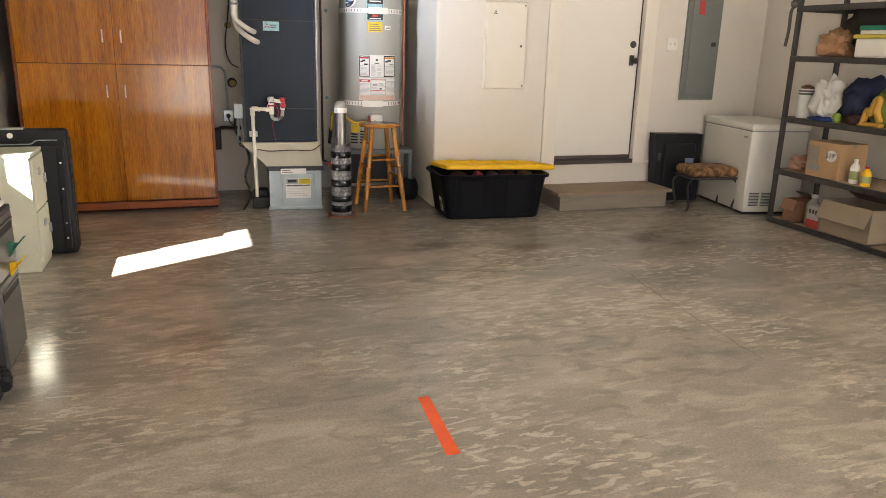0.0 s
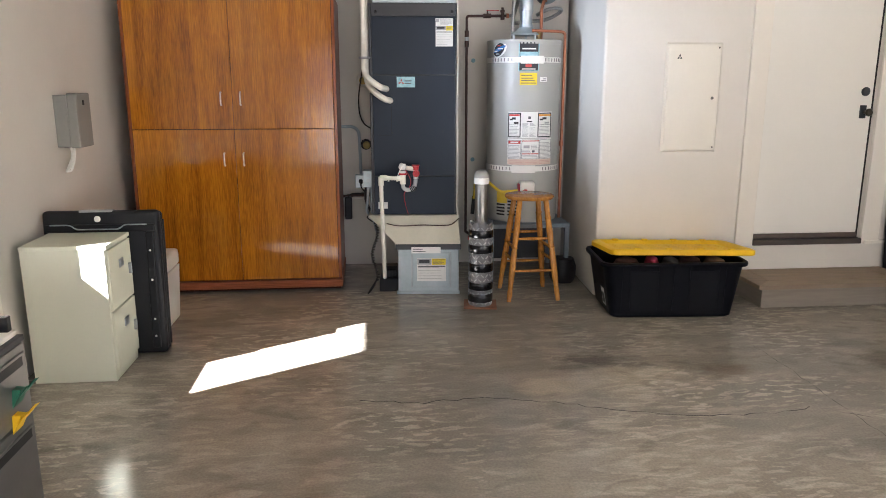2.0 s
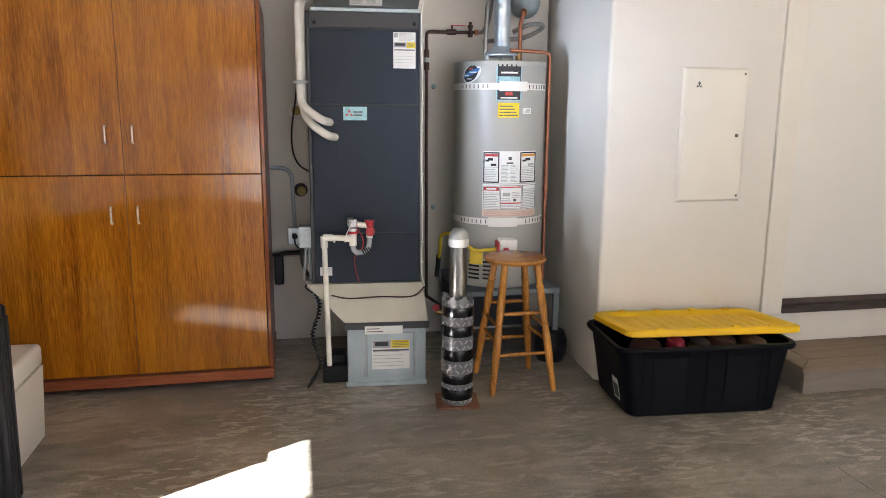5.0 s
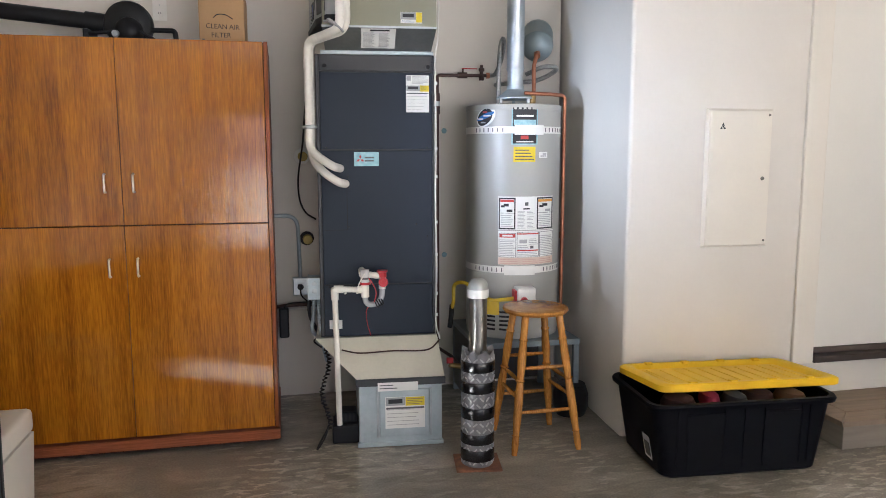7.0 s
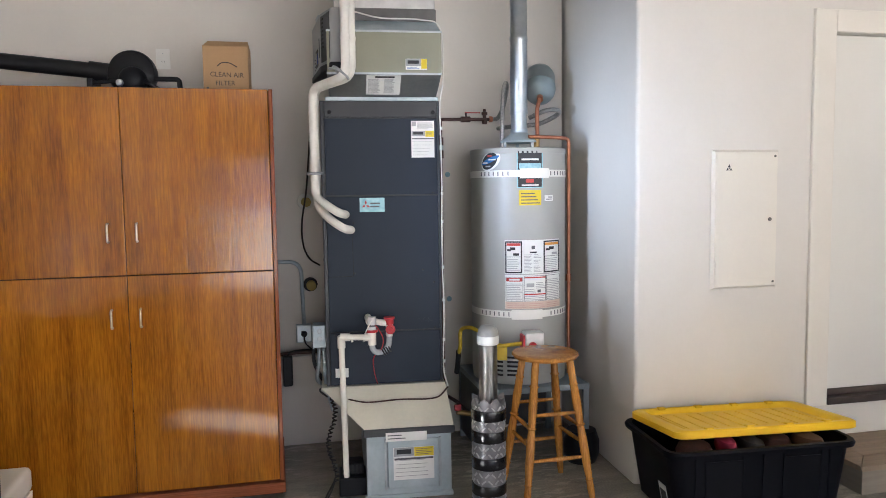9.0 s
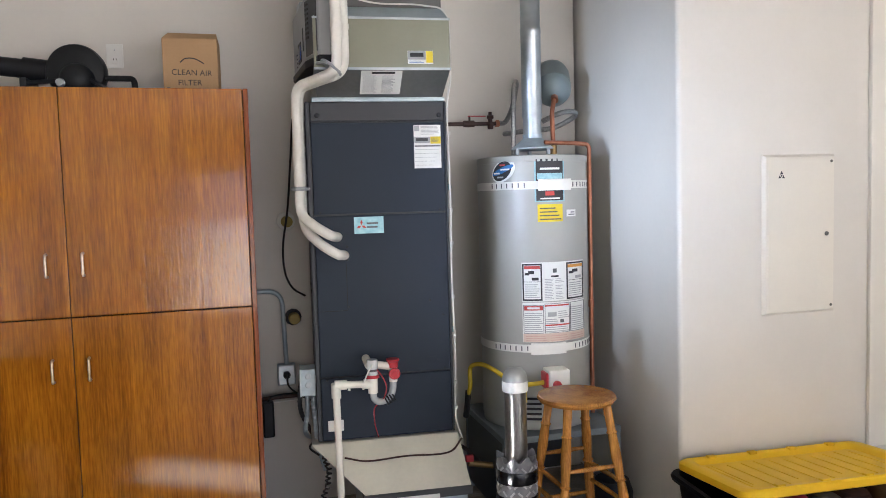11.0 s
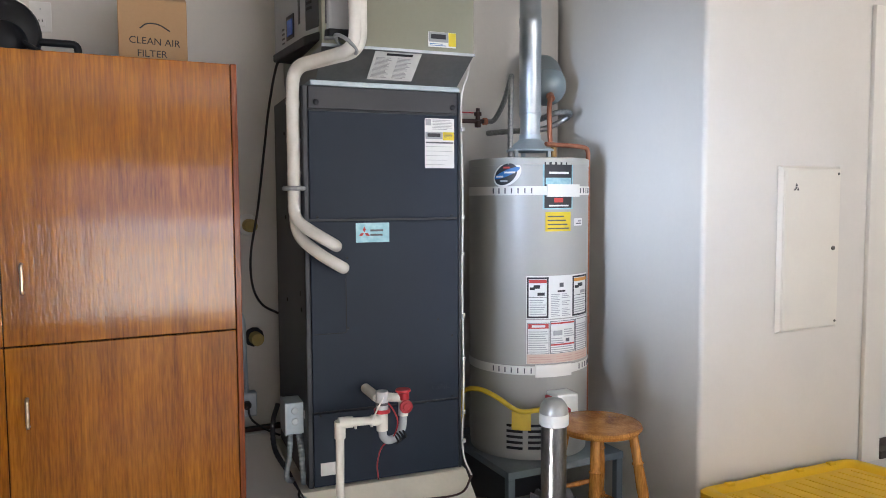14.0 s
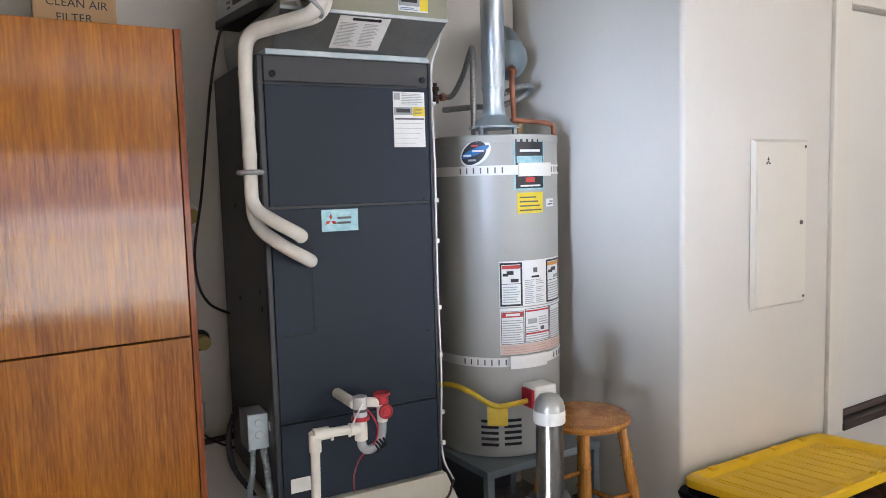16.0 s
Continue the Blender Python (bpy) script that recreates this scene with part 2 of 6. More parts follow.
INK = mat("grey_print", (0.13, 0.13, 0.14), None, 20, 0.6)
PALEINK = mat("pale_print", (0.42, 0.42, 0.43), None, 20, 0.6)
REDINK = mat("red_print", (0.55, 0.06, 0.05), None, 20, 0.5)
ORANGEINK = mat("orange_print", (0.72, 0.33, 0.05), None, 20, 0.5)
FADEDPINK = mat("faded_paper", (0.70, 0.55, 0.46), (0.62, 0.46, 0.38), 12, 0.5)
BLACKINK = mat("black_print", (0.015, 0.016, 0.02), None, 20, 0.35)
BLUEINK = mat("blue_print", (0.03, 0.16, 0.45), None, 20, 0.35)
YELLOWINK = mat("yellow_print", (0.80, 0.62, 0.02), None, 20, 0.5)
SILVERFOIL = mat("holographic_foil", (0.42, 0.62, 0.66), (0.22, 0.42, 0.50), 40, 0.4, metal=0.35)
COPPER = mat("copper_pipe", (0.55, 0.24, 0.14), (0.36, 0.14, 0.08), 16, 0.35, metal=0.9)
BRONZEPIPE = mat("dark_iron_pipe", (0.10, 0.055, 0.045), (0.06, 0.035, 0.03), 18, 0.45, metal=0.5)
BLACKPLASTIC = mat("black_plastic", (0.011, 0.012, 0.014), (0.008, 0.009, 0.011), 8, 0.42, spec=0.3)
BLACKRUBBER = mat("black_rubber", (0.012, 0.012, 0.012), None, 8, 0.6)
NAVYPLASTIC = mat("tote_black", (0.0035, 0.004, 0.0065), (0.0025, 0.003, 0.005), 5, 0.42, spec=0.13)
YELLOWPLASTIC = mat("lid_yellow", (0.92, 0.58, 0.006), (0.87, 0.53, 0.005), 5, 0.4, spec=0.3)
REDPLASTIC = mat("valve_red", (0.50, 0.02, 0.03), None, 12, 0.35)
CLEARTUBE = mat("clear_vinyl", (0.45, 0.48, 0.50), None, 12, 0.15)
CARDBOARD = mat("cardboard", (0.50, 0.33, 0.17), (0.44, 0.28, 0.14), 5, 0.8, bump=0.1, fine=90)
CARDLIGHT = mat("cardboard_pale", (0.36, 0.29, 0.20), (0.31, 0.25, 0.17), 5, 0.8, bump=0.1)
CREAMSTEEL = mat("cream_enamel", (0.64, 0.65, 0.53), (0.60, 0.61, 0.50), 3, 0.42)
GREYSTEEL = mat("graphite_enamel", (0.17, 0.165, 0.16), (0.14, 0.135, 0.13), 6, 0.35, metal=0.4)
GREYBOX = mat("grey_enamel", (0.26, 0.26, 0.24), (0.22, 0.22, 0.205), 4, 0.42)
PANELGREY = mat("breaker_grey", (0.20, 0.215, 0.20), (0.175, 0.19, 0.175), 4, 0.42)
APPLIANCE = mat("freezer_white", (0.78, 0.76, 0.70), (0.74, 0.72, 0.66), 3, 0.3, bump=0.1, fine=300)
COMPOSITE = mat("composite_tread", (0.33, 0.25, 0.175), (0.25, 0.185, 0.13), 3, 0.6, bump=0.4, stretch=(1, 14, 1))
COMPOSITEG = mat("composite_riser", (0.27, 0.235, 0.19), (0.22, 0.19, 0.155), 4, 0.6, bump=0.3, stretch=(1, 1, 10))
ORANGE = mat("orange_tape", (0.80, 0.12, 0.03), (0.7, 0.1, 0.025), 20, 0.5)
YELLOWHOSE = mat("yellow_coated", (0.72, 0.52, 0.02), (0.6, 0.42, 0.02), 20, 0.4)
FLEX = mat("braided_steel", (0.42, 0.42, 0.40), (0.25, 0.25, 0.24), 120, 0.35, metal=0.8)
RUST = mat("rusty_plate", (0.24, 0.10, 0.05), (0.12, 0.06, 0.035), 30, 0.8)
DIAMOND = mat("grey_diamond_foam", (0.17, 0.17, 0.18), (0.12, 0.12, 0.13), 25, 0.35)
TAPEBLACK = mat("black_tape", (0.008, 0.008, 0.009), None, 20, 0.2)
RAWSTEEL = mat("raw_steel_pipe", (0.30, 0.29, 0.27), (0.13, 0.125, 0.12), 7, 0.27, metal=0.9, stretch=(3, 3, 1))
SHELFSTEEL = mat("shelf_hammered_grey", (0.085, 0.08, 0.075), (0.06, 0.055, 0.05), 20, 0.45, metal=0.5)
PARTICLE = mat("particle_board", (0.42, 0.32, 0.2), (0.34, 0.25, 0.15), 40, 0.8)
LEOPARD = mat("spotted_fabric", (0.40, 0.22, 0.09), (0.04, 0.02, 0.012), 26, 0.9, bump=0.4, detail=1.5)
GREEN = mat("green_plastic", (0.015, 0.16, 0.09), None, 20, 0.4)
SCREEN = mat("blue_screen", (0.03, 0.09, 0.45), None, 20, 0.2)
SKIRT = mat("dark_zinc", (0.30, 0.31, 0.31), (0.22, 0.23, 0.235), 6, 0.35, metal=0.8)
STANDGREY = mat("stand_grey", (0.24, 0.28, 0.30), (0.19, 0.22, 0.24), 6, 0.45, metal=0.3)
GREYPLASTIC = mat("grey_plastic", (0.36, 0.37, 0.38), (0.32, 0.33, 0.34), 8, 0.45)
DARKGREYPL = mat("dark_grey_plastic", (0.05, 0.052, 0.058), None, 8, 0.45)

# ---- mesh helpers ----


def part(name, bm, material, parent=None, label="", m=None, smooth=False):
    me = bpy.data.meshes.new(name)
    bmesh.ops.recalc_face_normals(bm, faces=bm.faces)
    bm.to_mesh(me)
    bm.free()
    me.materials.append(material)
    for f in me.polygons:
        f.use_smooth = smooth
    if smooth:
        me.set_sharp_from_angle(angle=radians(40))
    ob = new(name, me)
    if parent:
        ob.parent = parent
    if m is not None:
        ob.matrix_local = m
    if label:
        tagged(ob, label)
    return ob


def thing(name, label, category, m=None, group="", kind=""):
    ob = new(name)
    ob.empty_display_size = 0.1
    if m is not None:
        ob.matrix_world = m
    return tagged(ob, label, category, group, kind)


def bx(x0, y0, z0, x1, y1, z1, bevel=0.0, seg=2, bm=None):
    """A box between two corners, with rounded edges."""
    b = bmesh.new()
    bmesh.ops.create_cube(b, size=1.0, matrix=Matrix.Translation(((x0 + x1) / 2, (y0 + y1) / 2, (z0 + z1) / 2)) @ Matrix.Diagonal((abs(x1 - x0), abs(y1 - y0), abs(z1 - z0), 1)))
    if bevel:
        bmesh.ops.bevel(b, geom=b.edges[:], offset=bevel, segments=seg, affect='EDGES', profile=0.5)
    if bm is None:
        return b
    me = bpy.data.meshes.new("tmp")
    b.to_mesh(me)
    b.free()
    bm.from_mesh(me)
    bpy.data.meshes.remove(me)
    return bm


def lathe(profile, seg=32, centre=(0, 0, 0), m=None):
    """A turned body from (radius, height) pairs, about z."""
    b = bmesh.new()
    rings = []
    for r, z in profile:
        if r < 1e-5:
            rings.append([b.verts.new((0, 0, z))])
        else:
            rings.append([b.verts.new((r * math.cos(2 * math.pi * i / seg), r * math.sin(2 * math.pi * i / seg), z)) for i in range(seg)])
    for a, c in zip(rings, rings[1:]):
        for i in range(seg):
            j = (i + 1) % seg
            if len(a) == 1 and len(c) > 1:
                b.faces.new((a[0], c[i], c[j]))
            elif len(c) == 1 and len(a) > 1:
                b.faces.new((a[i], a[j], c[0]))
            elif len(a) > 1:
                b.faces.new((a[i], a[j], c[j], c[i]))
    for ring in (rings[0], rings[-1]):
        if len(ring) > 1:
            b.faces.new(ring)
    bmesh.ops.transform(b, matrix=Matrix.Translation(centre) @ (m or Matrix()), verts=b.verts)
    return b


def smooth_path(pts, n=6):
    """Catmull-Rom through the points."""
    pts = [Vector(p) for p in pts]
    ext = [2 * pts[0] - pts[1], *pts, 2 * pts[-1] - pts[-2]]
    out = []
    for i in range(1, len(ext) - 2):
        p0, p1, p2, p3 = ext[i - 1:i + 3]
        for k in range(n):
            t = k / n
            out.append(0.5 * (2 * p1 + (p2 - p0) * t + (2 * p0 - 5 * p1 + 4 * p2 - p3) * t * t + (3 * p1 - p0 - 3 * p2 + p3) * t ** 3))
    return out + [pts[-1]]


def bent_path(pts, r=0.03, n=5):
    """Straight runs with round bends of radius r."""
    pts = [Vector(p) for p in pts]
    out = [pts[0]]
    for a, c, d in zip(pts, pts[1:], pts[2:]):
        u, v = (a - c), (d - c)
        s = min(r, u.length * 0.45, v.length * 0.45)
        p, q = c + u.normalized() * s, c + v.normalized() * s
        for k in range(n + 1):
            t = k / n
            out.append((1 - t) ** 2 * p + 2 * t * (1 - t) * c + t * t * q)
    return out + [pts[-1]]


def tube(path, r, seg=10, bm=None, ribs=0.0):
    """A round bar along a path; ribs: relief of a corrugated hose."""
    b = bm or bmesh.new()
    path = [Vector(p) for p in path]
    rings, up = [], None
    for i, p in enumerate(path):
        d = (path[min(i + 1, len(path) - 1)] - path[max(i - 1, 0)]).normalized()
        if up is None:
            up = d.orthogonal().normalized()
        up = (up - d * up.dot(d)).normalized()
        side = d.cross(up)
        rr = r * (1 + ribs * (i % 2))
        rings.append([b.verts.new(p + rr * (math.cos(2 * math.pi * k / seg) * up + math.sin(2 * math.pi * k / seg) * side)) for k in range(seg)])
    for a, c in zip(rings, rings[1:]):
        for k in range(seg):
            b.faces.new((a[k], a[(k + 1) % seg], c[(k + 1) % seg], c[k]))
    b.faces.new(rings[0]), b.faces.new(rings[-1])
    return b


def prism(points, z0, z1, m=None, bevel=0.0):
    """An upright body over a flat outline of (x, y)."""
    b = bmesh.new()
    lo, hi = [b.verts.new((x, y, z0)) for x, y in points], [b.verts.new((x, y, z1)) for x, y in points]
    b.faces.new(lo), b.faces.new(hi)
    for i in range(len(points)):
        j = (i + 1) % len(points)
        b.faces.new((lo[i], lo[j], hi[j], hi[i]))
    if bevel:
        bmesh.ops.bevel(b, geom=b.edges[:], offset=bevel, segments=2, affect='EDGES', profile=0.5)
    if m is not None:
        bmesh.ops.transform(b, matrix=m, verts=b.verts)
    return b


def loft(lower, upper):
    """A body between two loops of corners."""
    b = bmesh.new()
    lo, hi = [b.verts.new(p) for p in lower], [b.verts.new(p) for p in upper]
    b.faces.new(lo), b.faces.new(hi)
    for i in range(len(lo)):
        j = (i + 1) % len(lo)
        b.faces.new((lo[i], lo[j], hi[j], hi[i]))
    return b


def letters(name, body, size, material, parent, m, depth=0.0006):
    cu = bpy.data.curves.new(name, 'FONT')
    cu.body, cu.size, cu.extrude, cu.align_x, cu.align_y = body, size, depth, 'CENTER', 'CENTER'
    tmp = new(name, cu)
    bpy.context.view_layer.update()
    me = bpy.data.meshes.new_from_object(tmp.evaluated_get(bpy.context.evaluated_depsgraph_get()))
    bpy.data.objects.remove(tmp)
    bpy.data.curves.remove(cu)
    me.materials.clear()
    me.materials.append(material)
    ob = new(name, me)
    ob.parent, ob.matrix_local = parent, m
    return ob


FACE = pose(0, 0, 0, 90, 0, 0)      # a sheet's xy turned to stand upright and face -y


def bars(parent, x0, z0, x1, z1, rows, y, material, height=0.35, seed=1, name="fine_print"):
    """Lines of print too small to read, standing on a face at y."""
    rnd = random.Random(seed)
    b = bmesh.new()
    step = (z1 - z0) / rows
    for i in range(rows):
        z = z1 - (i + 0.5) * step
        bx(x0, y - 0.0006, z - step * height / 2, x0 + (x1 - x0) * rnd.uniform(0.7, 1.0), y + 0.0004, z + step * height / 2, bm=b)
    return part(name, b, material, parent)


def slab(parent, name, x0, z0, x1, z1, y, material, t=0.0012, label=""):
    """A thin sheet standing on a face at y."""
    return part(name, bx(x0, y - t, z0, x1, y + 0.0005, z1), material, parent, label)


# ---- structure ----
XL, XR, YB, YF, CEIL = -1.36, 5.55, 7.735, -1.80, 3.05
YP = 6.614                        # wall with the house door


def structure(name, bm, material, label, category, smooth=False):
    return tagged(part(name, bm, material, smooth=smooth), label, category, kind="structure")


structure("floor", bx(XL - 0.15, YF, -0.15, XR + 0.15, YB + 0.15, 0.0), CONCRETE, "sealed glossy grey-brown concrete garage floor with worn streaks", "floor")
structure("ceiling", bx(XL - 0.15, YF - 0.15, CEIL, XR + 0.15, YB + 0.15, CEIL + 0.12), mat("ceiling_paint", (0.84, 0.82, 0.78), (0.80, 0.78, 0.74), 2, 0.7, bump=0.2), "plain white painted garage ceiling", "ceiling")
structure("wall_back", bx(XL, YB, 0, 2.14, YB + 0.15, CEIL), PLASTER, "white painted wall behind cabinet and heating equipment", "wall")
structure("wall_right", bx(XR, YF, 0, XR + 0.15, YP, CEIL), PLASTER, "cream painted side wall behind the steel shelving", "wall")
# left wall with the opening of the glazed side door
GL = (4.425, 5.035, 0.60, 1.93)
wl = bmesh.new()
for y0, y1, z0, z1 in ((YF, GL[0], 0, CEIL), (GL[1], YB + 0.15, 0, CEIL), (GL[0], GL[1], 0, GL[2]), (GL[0], GL[1], GL[3], CEIL)):
    bx(XL - 0.15, y0, z0, XL, y1, z1, bm=wl)
structure("wall_left", wl, PLASTER, "cream painted side wall beside the filing cabinets", "wall")
# front wall round the open garage door
wf = bmesh.new()
for x0, x1, z0, z1 in ((XL - 0.15, -0.42, 0, CEIL), (5.22, XR + 0.15, 0, CEIL), (-0.42, 5.22, 2.2, CEIL)):
    bx(x0, YF - 0.15, z0, x1, YF, z1, bm=wf)
structure("wall_front", wf, PLASTER, "painted front wall round the open garage door", "wall")
# house block with rounded outer corner and door hole
DX0, DX1, DZ0, DZ1 = 3.302, 4.155, 0.385, 2.46
R = 0.022
arc = [(2.112 + R - R * math.cos(a), YP + R - R * math.sin(a)) for a in [radians(k * 15) for k in range(7)]]
structure("wall_house", prism([*arc, (DX0, YP), (DX0, YP + 0.14), (2.30, YP + 0.14), (2.30, YB + 0.15), (2.165, YB + 0.15)], 0, CEIL), PLASTER,
          "white painted wall corner with rounded edge beside the water heater", "wall", smooth=True)
wh_ = bmesh.new()
bx(DX1, YP, 0, XR + 0.15, YP + 0.14, CEIL, bm=wh_)
bx(DX0, YP, 0, DX1, YP + 0.14, DZ0 - 0.03, bm=wh_)
bx(DX0, YP, DZ1, DX1, YP + 0.14, CEIL, bm=wh_)
structure("wall_door_side", wh_, PLASTER, "cream painted wall round the house door", "wall")
structure("driveway", bx(-40, -60, -0.3, 40, YF, -0.02), mat("driveway_concrete", (0.33, 0.30, 0.26), (0.28, 0.255, 0.22), 2, 0.8), "pale concrete driveway outside the garage", "driveway")

# house door
d = thing("door_1", "closed white flush house door with knob and deadbolt", "door", kind="structure")
part("door_leaf", bx(DX0 + 0.004, YP + 0.045, DZ0 + 0.012, DX1 - 0.006, YP + 0.085, DZ1 - 0.004, 0.002), DOORPAINT, d)
part("casing", bx(DX0 - 0.137, YP - 0.022, DZ0 - 0.03, DX0 - 0.001, YP - 0.0005, DZ1 + 0.123, 0.004), TRIM, d)
part("casing", bx(DX1 + 0.001, YP - 0.022, DZ0 - 0.03, DX1 + 0.137, YP - 0.0005, DZ1 + 0.123, 0.004), TRIM, d)
part("casing", bx(DX0, YP - 0.0215, DZ1 + 0.001, DX1, YP - 0.0005, DZ1 + 0.123, 0.004), TRIM, d)
part("threshold", bx(DX0 + 0.001, YP - 0.030, DZ0 - 0.028, DX1 - 0.001, YP + 0.10, DZ0 + 0.012, 0.004), DARKWOODTRIM, d, "dark bronze threshold")
part("door_sweep", bx(DX0 + 0.006, YP + 0.028, DZ0 + 0.013, DX1 - 0.008, YP + 0.044, DZ0 + 0.048, 0.004), mat("sweep_brown", (0.10, 0.075, 0.06), None, 10, 0.5), d, "dark brown door sweep")
part("sill_board", bx(DX1 + 0.02, YP - 0.03, DZ0 - 0.03, DX1 + 0.20, YP, DZ0 - 0.004, 0.003), TRIM, d)
part("weatherstrip", bx(DX1 - 0.006, YP + 0.035, DZ0 + 0.01, DX1, YP + 0.08, DZ1), BLACKRUBBER, d)
TOFACE = pose(0, 0, 0, 90, 0, 0)
part("deadbolt", lathe([(0.0, 0), (0.032, 0), (0.032, 0.008), (0.024, 0.016), (0.0, 0.018)], 24, (DX1 - 0.065, YP + 0.045, 1.478), TOFACE), DARKGREYPL, d, smooth=True)
part("knob_plate", bx(DX1 - 0.095, YP + 0.037, 1.285, DX1 - 0.045, YP + 0.046, 1.38, 0.004), DARKGREYPL, d)
part("knob", lathe([(0.0, 0), (0.011, 0), (0.011, 0.03), (0.026, 0.04), (0.029, 0.055), (0.02, 0.066), (0, 0.068)], 24, (DX1 - 0.06, YP + 0.037, 1.33), TOFACE), mat("oil_bronze", (0.10, 0.085, 0.07), None, 20, 0.3, metal=0.9), d, smooth=True)

# step
s = thing("step", "brown composite-board entry step below the house door", "step")
SX0, SX1, SY0, SH = 3.148, 4.345, 6.155, 0.17
part("riser", bx(SX0 + 0.038, SY0 + 0.036, 0, SX1 - 0.038, YP - 0.002, SH - 0.03, 0.003), COMPOSITEG, s)
B_ = 0.135
for name_, loop in (("nosing", [(SX0, SY0), (SX1, SY0), (SX1 - B_, SY0 + B_), (SX0 + B_, SY0 + B_)]),
                    ("tread_board", [(SX0, SY0 + 0.004), (SX0 + B_ - 0.003, SY0 + B_ + 0.001), (SX0 + B_ - 0.003, YP - 0.002), (SX0, YP - 0.002)]),
                    ("tread_board", [(SX1, SY0 + 0.004), (SX1, YP - 0.002), (SX1 - B_ + 0.003, YP - 0.002), (SX1 - B_ + 0.003, SY0 + B_ + 0.001)]),
                    ("tread_board", [(SX0 + B_, SY0 + B_ + 0.004), (SX1 - B_, SY0 + B_ + 0.004), (SX1 - B_, SY0 + B_ + 0.139), (SX0 + B_, SY0 + B_ + 0.139)]),
                    ("tread_board", [(SX0 + B_, SY0 + B_ + 0.143), (SX1 - B_, SY0 + B_ + 0.143), (SX1 - B_, YP - 0.002), (SX0 + B_, YP - 0.002)])):
    part(name_, prism(loop, SH - 0.03, SH, bevel=0.004), COMPOSITE, s)

# ---- tall cabinet ----
CAB = pose(0.247, 6.935, 0, 0, 0, 0.3)


def tall_cabinet():
    c = thing("storage_cabinet", "tall varnished red-brown wooden cabinet with four doors", "cabinet", CAB)
    W, H, D = 1.465, 2.145, 0.74
    part("body", bx(-W, 0.02, 0.088, -0.001, D, H - 0.004, 0.003), CABSHADE, c, "shaded edge of the cabinet carcass")
    part("side_panel", bx(-0.02, 0.003, 0.088, 0.0, D, H, 0.002), LIPPING, c, "red-brown cabinet side")
    part("side_panel", bx(-W - 0.002, 0.003, 0.088, -W + 0.02, D, H, 0.002), LIPPING, c, "red-brown cabinet side")
    part("plinth", bx(-W + 0.005, -0.018, 0.028, 0.006, D - 0.01, 0.085, 0.004), PLINTHWOOD, c, "pale reddish wooden plinth")
    # near-black base: the shadow below the plinth is put into its colour
    part("base_frame", bx(-W + 0.02, 0.05, 0, -0.01, D - 0.02, 0.03), CABSHADE, c, "recessed base frame coloured dark as the shade under the plinth")
    mid = -0.735
    for x0, x1, hx in ((-W + 0.023, mid - 0.0015, mid - 0.078), (mid + 0.0015, -0.0235, mid + 0.058)):
        for z0, z1, hz in ((0.096, 1.212, 1.0), (1.217, H - 0.002, 1.43)):
            dr = part("door", bx(x0, -0.002, z0, x1, 0.018, z1, 0.002), CABWOOD, c)
            b = tube(bent_path([(hx, -0.002, hz - 0.045), (hx, -0.024, hz - 0.045), (hx, -0.024, hz + 0.045), (hx, -0.002, hz + 0.045)], 0.012), 0.006, 8)
            part("handle", b, BRASS, dr, "small brass pull handle", smooth=True)


tall_cabinet()

# ---- air handler ----
AHX, AHW, AHD = 1.117, 0.632, 0.66
AH = pose(AHX, 6.928, 0, 0, 0, -4.2)


